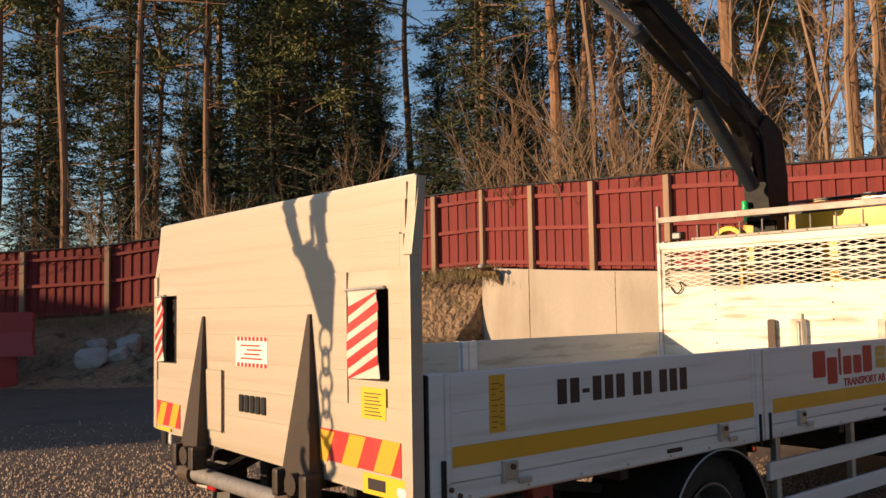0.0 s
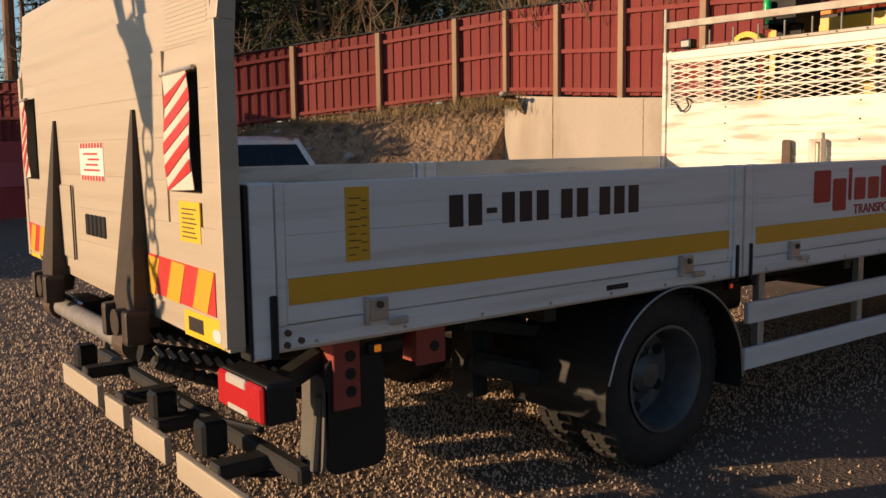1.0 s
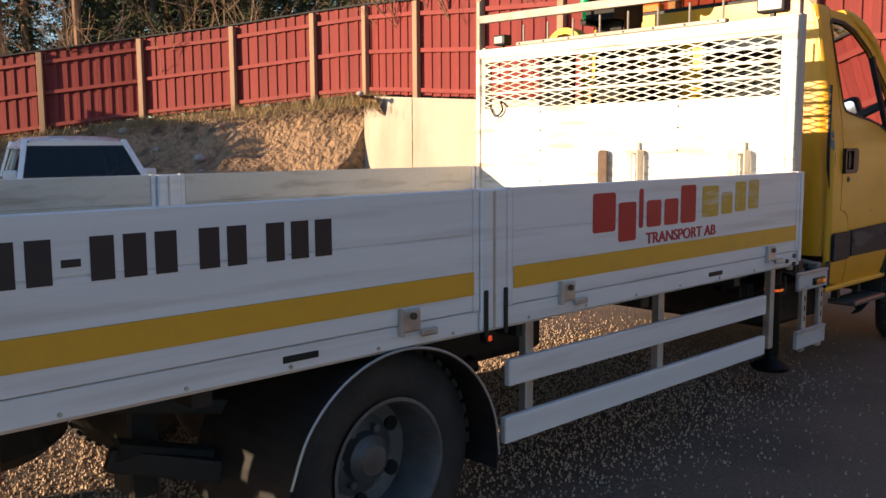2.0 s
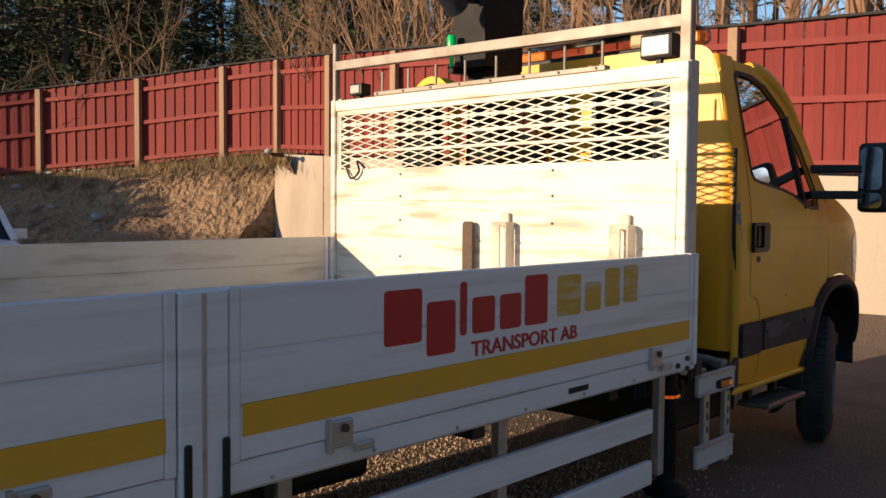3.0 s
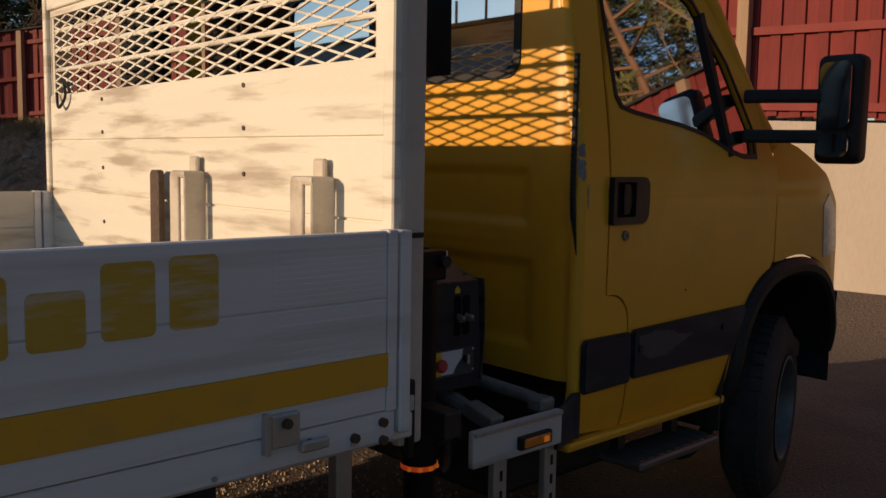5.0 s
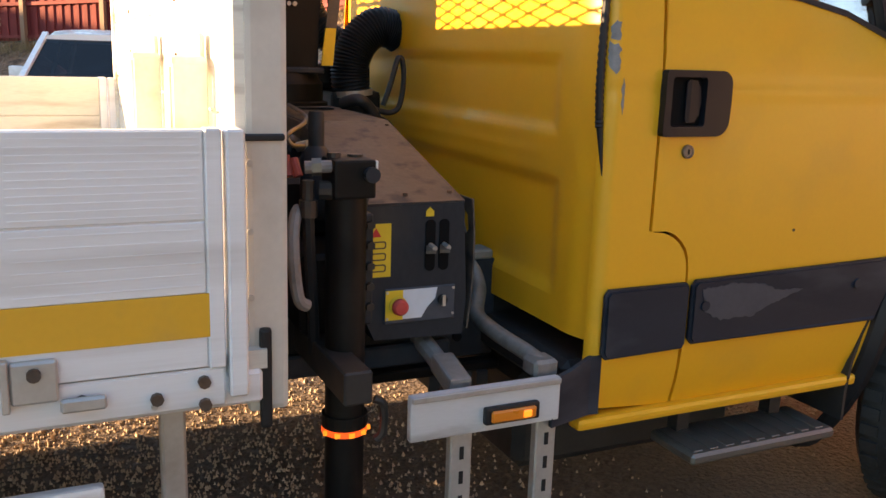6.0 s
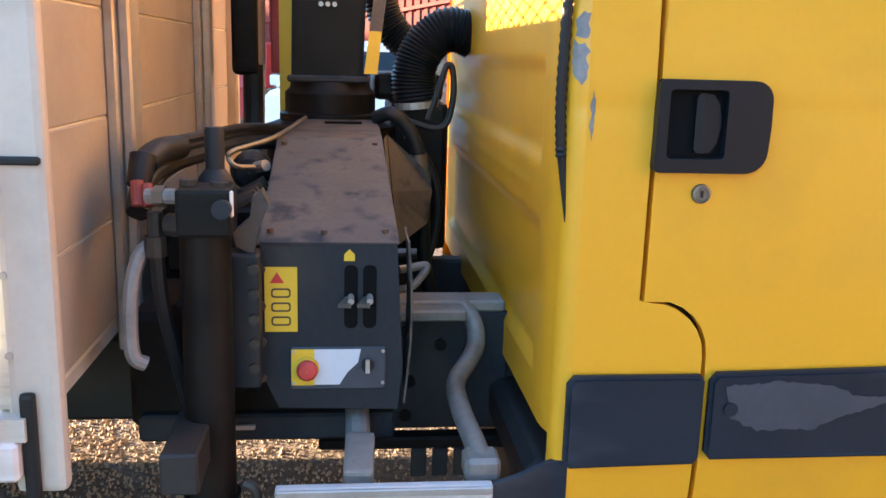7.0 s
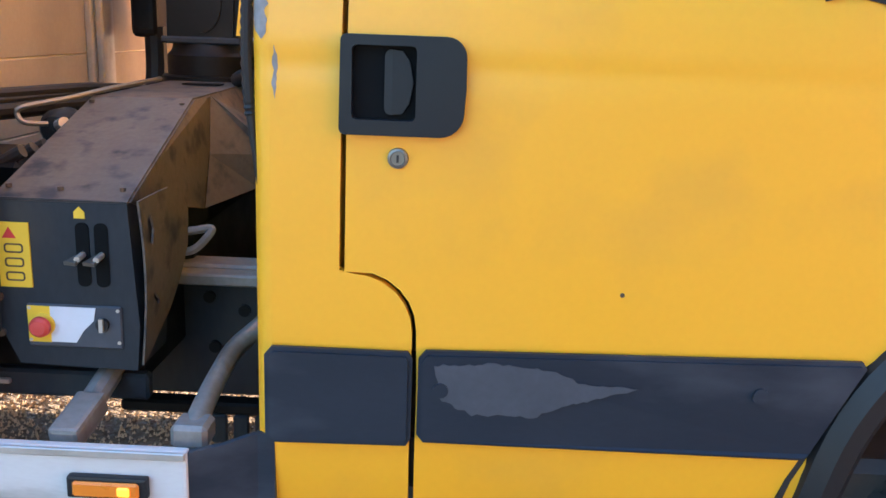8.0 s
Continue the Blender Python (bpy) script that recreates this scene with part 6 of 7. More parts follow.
    pocket = round_rect(7.690, 7.790, 1.245, 1.359, 0.008, 3)
    hbm = sheet(ho, (pocket,), lambda u, v: (u, yh + so * 0.020, v), thick=0.022, away=inward)
    bmesh.ops.dissolve_limit(hbm, angle_limit=0.02, verts=hbm.verts, edges=hbm.edges)
    bmesh.ops.bevel(hbm, geom=[e for e in hbm.edges if len(e.link_faces) == 2 and e.calc_face_angle(0) > 0.9], offset=0.005, segments=3, affect="EDGES", clamp_overlap=True)
    ha = part("door_handle", hbm, HANDLE, door, "dark grey door handle", True)
    part("worn_patch", sheet(ragged([(7.833, 0.843), (7.946, 0.852), (8.03, 0.843), (8.09, 0.822), (8.172, 0.818), (8.127, 0.803), (8.05, 0.781), (8.0, 0.759), (7.89, 0.759), (7.842, 0.788)]), (), lambda u, v: (u, yh + so * 0.0232, v), thick=0.0006, away=inward), WORN, door, "pale worn patch in the trim")
    part("handle_pocket", box(7.688, 7.792, min(yh + so * 0.001, yh - so * 0.001), max(yh + so * 0.001, yh - so * 0.001), 1.243, 1.361), RECESS_SHADE, door)
    pull = arc(7.750, 1.343, 0.010, 90, 180, 4) + arc(7.750, 1.263, 0.010, 180, 270, 4) + [(7.768, 1.255), (7.779, 1.271), (7.785, 1.303), (7.779, 1.335), (7.768, 1.351)]
    part("handle_pull", sheet(pull, (), lambda u, v: (u, yh + so * (0.010 - 0.12 * max(0, 7.752 - u)), v), us=(7.752,), thick=0.006, away=inward), HANDLE, door)
    lk = part("door_lock", lathe([(0.001, so * 0.006), (0.011, so * 0.006), (0.012, so * 0.008), (0.016, so * 0.007), (0.017, 0.0)], (7.763, yh, 1.184), "Y", 20), LOCK, door, "round lock barrel", True)
    # A black bar stands in for the shade inside the keyhole.
    part("key_slot", box(7.7612, 7.7648, min(yh + so * 0.0085, yh), max(yh + so * 0.0085, yh), 1.178, 1.190), BLACK, door)
    # mirror
    my = 2 * MID - 2.46 if flip else 2.46
    mi = part("door_mirror", box(8.645, 8.745, my - 0.085, my + 0.085, 1.43, 1.83, 0.04, seg=4), BLACK, truck, "large black door mirror", True)
    part("mirror_glass", sheet(round_rect(my - 0.066, my + 0.066, 1.56, 1.80, 0.03), (), lambda u, v: (8.622 - (0.30 if not flip else 0.45) * (my - u), u, v), thick=0.004, away=(1, 0, 0)), MIRROR, mi)
    part("mirror_glass", sheet(round_rect(my - 0.066, my + 0.066, 1.455, 1.54, 0.03), (), lambda u, v: (8.622 - (0.30 if not flip else 0.45) * (my - u), u, v), thick=0.004, away=(1, 0, 0)), MIRROR, mi)
    for za in (1.68, 1.53):
        part("mirror_arm", beam((8.52, 2 * MID - 2.76 if flip else 2.76, za), (8.70, my, za), 0.05, 0.05, bevel=0.012), BLACK, mi)
    part("sill", box(7.505, 8.45, min(yh - so * 0.0, yh - so * 0.05), max(yh - so * 0.0, yh - so * 0.05), 0.503, 0.535, 0.012, seg=2), YELLOW, truck)
    stp = part("cab_step", box(7.82, 8.32, min(yh - so * 0.12, yh + so * 0.06), max(yh - so * 0.12, yh + so * 0.06), 0.385, 0.415, 0.008), LOCK, truck, "ribbed dull aluminium step")
    for k in range(9):
        part("step_rib", box(7.835 + k * 0.053, 7.865 + k * 0.053, min(yh - so * 0.10, yh + so * 0.045), max(yh - so * 0.10, yh + so * 0.045), 0.414, 0.4185, 0.002), LOCK, stp)
    for xs_ in (7.90, 8.23):
        part("step_bracket", box(xs_ - 0.02, xs_ + 0.02, min(yh - so * 0.12, yh - so * 0.08), max(yh - so * 0.12, yh - so * 0.08), 0.40, 0.60), CHASSIS, truck)

# rear wall, with pressed fields and a window
def rear_x(y, z):
    x = RX
    for ya, yb, za, zb, dep in ((2.93, 4.46, 1.20, 1.41, 0.012), (2.91, 4.48, 0.80, 1.11, 0.014), (3.0, 4.39, 1.135, 1.175, -0.005)):
        if ya < y < yb and za < z < zb:
            s_ = min(1, (y - ya) / 0.06, (yb - y) / 0.06, (z - za) / 0.04, (zb - z) / 0.04)
            x += dep * s_ * s_ * (3 - 2 * s_)
    edge = max(0.0, (2.86 - y) / 0.10, (y - 4.53) / 0.10)
    return x + 0.03 * min(edge, 1.0) ** 2


def rear_outline():
    left = [(2.785, 0.72), (2.765, 0.80), (2.765, 1.42), (2.86, 2.12)] + arc(3.00, 2.17, 0.12, 165, 95, 5)
    return left + [(2 * MID - y, z) for y, z in left[::-1]]


gy = [2.80 + 0.015 * k for k in range(18)] + [3.2, 3.5, 3.8, 4.1] + [4.33 + 0.015 * k for k in range(18)]
gz = [0.78 + 0.01 * k for k in range(66)]
rw = round_rect(3.02, 3.60, 1.71, 2.09, 0.06)
rw2 = round_rect(3.79, 4.37, 1.71, 2.09, 0.06)
rearw = part("rear_wall", sheet(rear_outline(), (rw, rw2), lambda u, v: (rear_x(u, v), u, v), us=gy, vs=gz, thick=0.02, away=(1, 0, 0)), YELLOW, truck, "yellow cab rear wall with pressed panels and two windows", True)
for o in (rw, rw2):
    part("window_pane", sheet(o, (), lambda u, v: (RX + 0.006, u, v)), PANE, rearw)
    c_y, c_z = sum(u for u, v in o) / len(o), sum(v for u, v in o) / len(o)
    part("window_seal", sheet([(c_y + (u - c_y) * 1.07, c_z + (v - c_z) * 1.1) for u, v in o], ([(c_y + (u - c_y) * 0.97, c_z + (v - c_z) * 0.96) for u, v in o],), lambda u, v: (RX - 0.006, u, v), thick=0.01, away=(1, 0, 0)), BLACK, rearw)
# rounded rear corners
for flip in (False, True):
    cb = bmesh.new()
    rows_ = []
    for z in [0.54, 0.7] + LINES[4:] + [2.18, 2.235]:
        ring = []
        for k in range(7):
            a = radians(90 * k / 6)
            y = side_y(z) + 0.032 * (1 - math.cos(a))
            x = 7.559 - 0.032 * math.sin(a)
            ring.append(cb.verts.new((x, 2 * MID - y if flip else y, z)))
        rows_.append(ring)
    for a, b in zip(rows_, rows_[1:]):
        for k in range(6):
            cb.faces.new((a[k], a[k + 1], b[k + 1], b[k]))
    part("corner_panel", cb, YELLOW, truck, "rounded yellow cab corner", True)
# roof: arched sheet from the rear edge down the windscreen pillars
roof_bm = bmesh.new()
sections = [(7.527, 2.17, 0.02), (7.535, 2.235, 0.0), (7.56, 2.275, 0.0), (7.63, 2.295, 0.0), (7.85, 2.30, 0.0), (8.02, 2.265, 0.0), (8.12, 2.225, 0.0)]
rows_ = []
for x, zt, ins in sections:
    ring = []
    for k in range(25):
        s = -1 + 2 * k / 24
        h = (1 - abs(s) ** 5)
        zz = (zt - 0.085) + 0.085 * h if abs(s) < 1 else 2.155 - 0.02
        zz = max(zz, 2.13) if abs(s) < 1 else min(2.155, zt - 0.05)
        half = MID - side_y(min(max(zz, 2.1), 2.2)) - ins
        ring.append(roof_bm.verts.new((x, MID + s * half, zz)))
    rows_.append(ring)
for a, b in zip(rows_, rows_[1:]):
    for k in range(24):
        roof_bm.faces.new((a[k], a[k + 1], b[k + 1], b[k]))
part("roof", roof_bm, YELLOW, truck, "yellow cab roof", True)
# A-pillars, windscreen, bonnet, grille and bumper
for flip in (False, True):
    def fy(y, flip=flip):
        return 2 * MID - y if flip else y
    part("windscreen_pillar", pipe([(7.97, fy(2.915), 2.20), (8.05, fy(2.897), 2.195), (8.20, fy(2.88), 2.14), (8.38, fy(2.865), 2.025), (8.56, fy(2.84), 1.79), (8.68, fy(2.815), 1.62), (8.80, fy(2.80), 1.50)], 0.048, 12), YELLOW, truck, "", True)
part("windscreen", sheet([(2.87, 0.0), (4.518, 0.0), (4.60, 1.0), (2.79, 1.0)], (), lambda u, v: (8.10 + 0.75 * v, u, 2.20 - 0.70 * v)), PANE, truck, "windscreen")
bon = bmesh.new()
rows_ = []
for x, z, half in ((8.80, 1.53, 0.90), (9.0, 1.48, 0.88), (9.2, 1.40, 0.84), (9.4, 1.28, 0.76), (9.50, 1.15, 0.66), (9.57, 0.95, 0.62), (9.60, 0.80, 0.62)):
    rows_.append([bon.verts.new((x + 0.05 * (1 - (k / 8 - 1) ** 2), MID + half * (-1 + k / 8), z + 0.03 * (1 - (k / 8 - 1) ** 2))) for k in range(17)])
for a, b in zip(rows_, rows_[1:]):
    for k in range(16):
        bon.faces.new((a[k], a[k + 1], b[k + 1], b[k]))
part("bonnet", bon, YELLOW, truck, "sloping yellow bonnet", True)
part("grille", box(9.58, 9.67, 3.25, 4.14, 0.86, 1.06, 0.02), BLACK, truck)
part("front_bumper", box(9.52, 9.70, 2.95, 4.44, 0.40, 0.82, 0.05, seg=3), GREY_TRIM, truck, "dark plastic front bumper")
# beacon bar on the roof
bar = part("beacon_bar", box(7.56, 7.78, 3.02, 4.36, 2.325, 2.42, 0.046, seg=6), BEACON_GLASS, truck, "amber roof beacon bar", True)
part("bar_base", box(7.60, 7.74, 3.10, 4.28, 2.285, 2.328, 0.008), CRANE_GREY, bar)
for y in (3.15, 4.15):
    part("bar_reflector", box(7.63, 7.71, y - 0.12, y + 0.12, 2.32, 2.385, 0.01), AMBER, bar)
part("blue_lamp", box(7.62, 7.74, 3.35, 3.45, 2.33, 2.43, 0.02), BLUE_WHITE, bar)
# seats, dash and steering wheel seen through the glass
for y in (3.15, 3.70, 4.22):
    se = part("cab_seat", box(7.85, 8.28, y - 0.23, y + 0.23, 0.95, 1.12, 0.04, seg=2), SEAT, truck, "grey cloth seat")
    part("backrest", beam((7.84, y, 1.08), (7.72, y, 1.68), 0.44, 0.12, bevel=0.03, up=(1, 0, 0)), SEAT, se)
    part("headrest", box(7.66, 7.76, y - 0.13, y + 0.13, 1.72, 1.90, 0.04, seg=2), SEAT, se)
part("dashboard", box(8.55, 8.82, 2.85, 4.53, 1.10, 1.46, 0.05, seg=2), BLACK, truck)
part("steering_wheel", pipe([(8.42 + 0.05 * math.sin(a), 4.2 + 0.2 * math.cos(a), 1.36 + 0.19 * math.sin(a)) for a in [2 * math.pi * q / 16 for q in range(17)]], 0.016, 8), BLACK, truck)
part("rear_corner_guard", sheet([(7.40, 0.55), (7.56, 0.545), (7.56, 0.697), (7.52, 0.692), (7.47, 0.678), (7.40, 0.668)], (), lambda u, v: (u, 2.735 - 0.045 * min(1.0, max(0.0, (7.53 - u) / 0.13)), v), us=(7.43, 7.47, 7.50, 7.53), thick=0.014), GREY_TRIM, truck, "dark rubber guard")
# peeling paint and wiring loom at the rear corner
loom = part("wiring_loom", pipe([(7.526, 2.764, 1.75), (7.523, 2.762, 1.60), (7.519, 2.760, 1.45), (7.517, 2.758, 1.33), (7.522, 2.757, 1.24)], 0.0085, 10, ribs=0.22), BLACK, truck, "black corrugated cable sleeve", True)
part("loom_end", rod((7.522, 2.757, 1.25), (7.534, 2.750, 1.13), 0.0085, 0.002, n=10), BLACK, loom)


def on_corner(u, v):
    """A place on the rounded cab corner, a hair above the paint."""
    a = math.asin(min(1.0, max(0.0, (7.559 - u) / 0.032)))
    return (u - 0.0008 * math.sin(a), side_y(v) + 0.032 * (1 - math.cos(a)) - 0.0012, v)


for outline in ([(7.534, 1.372), (7.545, 1.362), (7.553, 1.372), (7.555, 1.392), (7.551, 1.404), (7.556, 1.416), (7.549, 1.428), (7.540, 1.425), (7.534, 1.436), (7.531, 1.41)],
                [(7.536, 1.440), (7.549, 1.436), (7.556, 1.446), (7.553, 1.462), (7.557, 1.476), (7.546, 1.480), (7.535, 1.466)],
                [(7.566, 1.270), (7.5685, 1.29), (7.569, 1.31), (7.5705, 1.33), (7.567, 1.352), (7.563, 1.335), (7.5645, 1.315), (7.563, 1.295)]):
    part("paint_chip", sheet(ragged(outline, 0.004, 0.003), (), on_corner, us=(7.538, 7.544, 7.55, 7.556), thick=0.0012), PRIMER, truck, "bare grey patch where the paint has peeled")
part("paint_dot", rod((8.137, 2.7355, 0.973), (8.137, 2.733, 0.973), 0.004, n=8), RUST, truck)

# ---- trees ----
def limb(bm, pts, radii, n=6):
    rings = []
    for i, p in enumerate(pts):
        d = (pts[min(i + 1, len(pts) - 1)] - pts[max(i - 1, 0)]).normalized()
        s = d.orthogonal().normalized()
        u = d.cross(s)
        rings.append([bm.verts.new(p + (s * math.cos(2 * math.pi * k / n) + u * math.sin(2 * math.pi * k / n)) * radii[i]) for k in range(n)])
    for a, b in zip(rings, rings[1:]):
        for k in range(n):
            bm.faces.new((a[k], a[(k + 1) % n], b[(k + 1) % n], b[k]))


def mesh_from(verts, faces, name, mat):
    me = bpy.data.meshes.new(name)
    me.from_pydata(verts, [], faces)
    me.materials.append(mat)
    return me


def tuft(verts, faces, c, size, rng, n, long=1.0, flat=0.6):
    """A clump of needles: thin blades that point outwards from c."""
    for _ in range(n):
        d = Vector((rng.gauss(0, 1), rng.gauss(0, 1), rng.gauss(0, 1) * flat)).normalized()
        s = d.cross(Vector((rng.gauss(0, 1), rng.gauss(0, 1), rng.gauss(0, 1)))).normalized()
        base = c + d * size * rng.uniform(0.0, 0.75)
        L, W = size * rng.uniform(0.35, 0.7) * long, size * rng.uniform(0.05, 0.11)
        i = len(verts)
        verts += [base - s * W, base + s * W, base + d * L]
        faces.append((i, i + 1, i + 2))


def tree_thing(name, label, bark_bm, bark, crown):
    t = thing(name, label, "tree", group="trees behind the fence")
    tr = link_mesh("trunk", bark_bm, bark, True)
    tr.parent = t
    if crown:
        cr = new("crown", crown)
        cr.parent = t
    return t


def make_pine(seed, h, r, first, lean=0.3):
    rng = random.Random(seed)
    bm = bmesh.new()
    pts = [Vector((lean * math.sin(k * 0.7 + seed) * k / 12, lean * math.cos(k * 0.9 + seed) * k / 14, h * k / 12 - 0.4)) for k in range(13)]
    limb(bm, pts, [r * (1 - 0.85 * (k / 12) ** 1.2) for k in range(13)], 9)
    verts, faces = [], []
    n = 34
    for k in range(n):
        f = first + (1 - first) * (k / n)
        p = pts[min(int(f * 12), 11)].lerp(pts[min(int(f * 12) + 1, 12)], f * 12 % 1)
        az = rng.uniform(0, 6.28)
        L = (1 - f) * 3.0 + rng.uniform(0.7, 1.7)
        bare = f < first + 0.12
        tip = p + Vector((math.cos(az) * L, math.sin(az) * L, rng.uniform(-0.5, 0.6)))
        mid = p.lerp(tip, 0.5) + Vector((0, 0, rng.uniform(0.0, 0.35)))
        limb(bm, [p, mid, tip], [0.05, 0.03, 0.01], 4)
        if not bare or rng.random() < 0.3:
            for q in range(7):
                c = mid.lerp(tip, rng.uniform(-0.2, 1.1)) + Vector((rng.gauss(0, 0.35), rng.gauss(0, 0.35), rng.gauss(0.1, 0.18)))
                tuft(verts, faces, c, rng.uniform(0.3, 0.55), rng, 34, 0.8)
    for k in range(16):
        f = rng.uniform(0.12, first)
        p = pts[int(f * 12)].lerp(pts[int(f * 12) + 1], f * 12 % 1)
        az = rng.uniform(0, 6.28)
        L = rng.uniform(0.4, 1.4)
        limb(bm, [p, p + Vector((math.cos(az) * L * 0.5, math.sin(az) * L * 0.5, 0.0)), p + Vector((math.cos(az + 0.3) * L, math.sin(az + 0.3) * L, -0.15 * L))], [0.025, 0.015, 0.005], 3)
    return tree_thing("pine_tree", "tall pine with orange bark and a green crown behind the fence", bm, PINE_BARK, mesh_from(verts, faces, "pine_crown", NEEDLE))


def make_spruce(seed, h, r):
    rng = random.Random(seed)
    bm = bmesh.new()
    limb(bm, [Vector((0, 0, -0.4)), Vector((0.05, 0, h * 0.5)), Vector((0, 0.05, h))], [r, r * 0.6, 0.02], 8)
    verts, faces = [], []
    n = int(h * 7)
    for k in range(n):
        z = h * (0.12 + 0.88 * (k / n) ** 0.9)
        f = 1 - z / h
        az = k * 2.4 + rng.uniform(-0.4, 0.4)
        L = (0.35 + 2.3 * f ** 0.8) * rng.uniform(0.65, 1.15)
        p = Vector((0, 0, z))
        tip = p + Vector((math.cos(az) * L, math.sin(az) * L, -0.28 * L + rng.uniform(-0.2, 0.2)))
        limb(bm, [p, p.lerp(tip, 0.6) + Vector((0, 0, 0.05)), tip], [0.03, 0.02, 0.006], 3)
        m = max(3, int(L * 4.5))
        for q in range(m):
            c = p.lerp(tip, (q + 1) / m) + Vector((rng.gauss(0, 0.14), rng.gauss(0, 0.14), rng.gauss(-0.08, 0.08)))
            tuft(verts, faces, c, rng.uniform(0.24, 0.42), rng, 20, 1.0, 0.45)
    return tree_thing("spruce_tree", "dark green spruce with hanging branches behind the fence", bm, SPRUCE_BARK, mesh_from(verts, faces, "spruce_crown", SPRUCE_NEEDLE))


def make_bare(seed, h, stems, spread, r=0.045, name="bare_tree", label="bare leafless birch and aspen saplings behind the fence"):
    rng = random.Random(seed)
    bm = bmesh.new()

    def grow(p, d, L, rad, depth):
        q = p + d * L * 0.5 + Vector((rng.gauss(0, 0.04), rng.gauss(0, 0.04), 0)) * L
        e = q + (d + Vector((rng.gauss(0, 0.12), rng.gauss(0, 0.12), 0.10))).normalized() * L * 0.5
        limb(bm, [p, q, e], [rad, rad * 0.8, rad * 0.45], 4 if depth else 6)
        if depth < 3:
            for _ in range(rng.choice((3, 4, 5)) if depth < 2 else rng.choice((2, 3))):
                t = rng.uniform(0.3, 1.0)
                b = p.lerp(q, t * 2) if t < 0.5 else q.lerp(e, t * 2 - 1)
                nd = (d + Vector((rng.gauss(0, 0.55), rng.gauss(0, 0.55), rng.uniform(0.0, 0.5)))).normalized()
                grow(b, nd, L * rng.uniform(0.35, 0.6), rad * 0.5, depth + 1)

    for s in range(stems):
        az = rng.uniform(0, 6.28)
        grow(Vector((math.cos(az) * 0.15 * stems ** 0.5, math.sin(az) * 0.15 * stems ** 0.5, -0.2)), Vector((math.cos(az) * spread, math.sin(az) * spread, 1)).normalized(), h * rng.uniform(0.7, 1.0), r * rng.uniform(0.6, 1.1), 0)
    return tree_thing(name, label, bm, TWIG, None)


def place(kinds, spots, rng, smin=0.85, smax=1.15):
    for i, (x, y) in enumerate(spots):
        k = kinds[i % len(kinds)]
        s = rng.uniform(smin, smax)
        c = copy_thing(k, Matrix.Translation((x, y, slope_z(x, y))) @ Matrix.Rotation(rng.uniform(0, 6.28), 4, "Z"))
        c.scale = (s, s, s)


pines = [make_pine(1, 19, 0.15, 0.46), make_pine(2, 22, 0.17, 0.50), make_pine(3, 15, 0.11, 0.36, 0.6), make_pine(7, 24, 0.22, 0.50)]
spruces = [make_spruce(4, 17, 0.16), make_spruce(5, 13, 0.13), make_spruce(6, 8, 0.09)]
bares = [make_bare(8, 5.5, 1, 0.10), make_bare(9, 7.5, 1, 0.06, 0.06), make_bare(10, 3.2, 5, 0.5, 0.03, "bare_bush", "bare many-stemmed bush behind the fence"), make_bare(12, 2.2, 6, 0.7, 0.02, "bare_bush", "bare low bush behind the fence"), make_bare(13, 9.5, 1, 0.05, 0.075)]
rng = random.Random(21)


def behind(u, t):
    p = fence_at(max(0, min(u, len(FENCE) - 1.001)))
    d = fence_at(min(u + 0.5, len(FENCE) - 1.001)) - fence_at(max(u - 0.5, 0))
    out = Vector((d.y, -d.x, 0)).normalized()
    if out.dot(Vector((1, 1, 0))) < 0:
        out = -out
    out = (out + Vector((0.6, 0.6, 0))).normalized()
    q = p + out * t
    return (q.x, q.y)


def spread_out(n, u0, u1, t0, t1):
    return [behind(u0 + (u1 - u0) * ((k * 0.618034) % 1), rng.uniform(t0, t1)) for k in range(n)]


place(spruces[:2], spread_out(15, 4, 12.5, 9, 24), rng, 0.8, 1.3)
place(spruces[1:], spread_out(10, 3, 14, 4, 10), rng, 0.5, 1.0)
place(pines, spread_out(36, 2, 13, 4, 24), rng)
place(pines, spread_out(26, 12, 22.5, 5, 30), rng)
place(pines, spread_out(12, 2, 22, 26, 44), rng, 0.8, 1.0)
place(spruces[:2], spread_out(6, 3, 14, 24, 40), rng, 0.9, 1.2)
place([bares[0], bares[1], bares[4]], spread_out(40, 11, 22.5, 2.0, 15), rng, 0.7, 1.2)
place([bares[2], bares[3], bares[3]], spread_out(26, 3, 14, 0.9, 5), rng, 0.7, 1.15)
place([bares[2], bares[3]], spread_out(22, 12, 22, 0.9, 5), rng, 0.8, 1.3)
place(spruces[1:], spread_out(26, 5, 13, 12, 30), rng, 0.45, 0.75)
place(spruces[:2], spread_out(10, 6, 13, 26, 45), rng, 0.6, 0.8)
place([bares[0], bares[1], bares[2]], spread_out(44, 12, 22.5, 1.5, 12), rng, 0.7, 1.15)
for k in range(16):
    a, rr = radians(46 + 26 * ((k * 0.618034) % 1)), rng.uniform(27, 42)
    x, y = 2 + rr * math.cos(a), 0.5 + rr * math.sin(a)
    c = copy_thing(spruces[k % 2], Matrix.Translation((x, y, slope_z(x, y))) @ Matrix.Rotation(k * 1.7, 4, "Z"))
    s_ = rng.uniform(0.45, 0.72)
    c.scale = (s_ * 1.3, s_ * 1.3, s_)
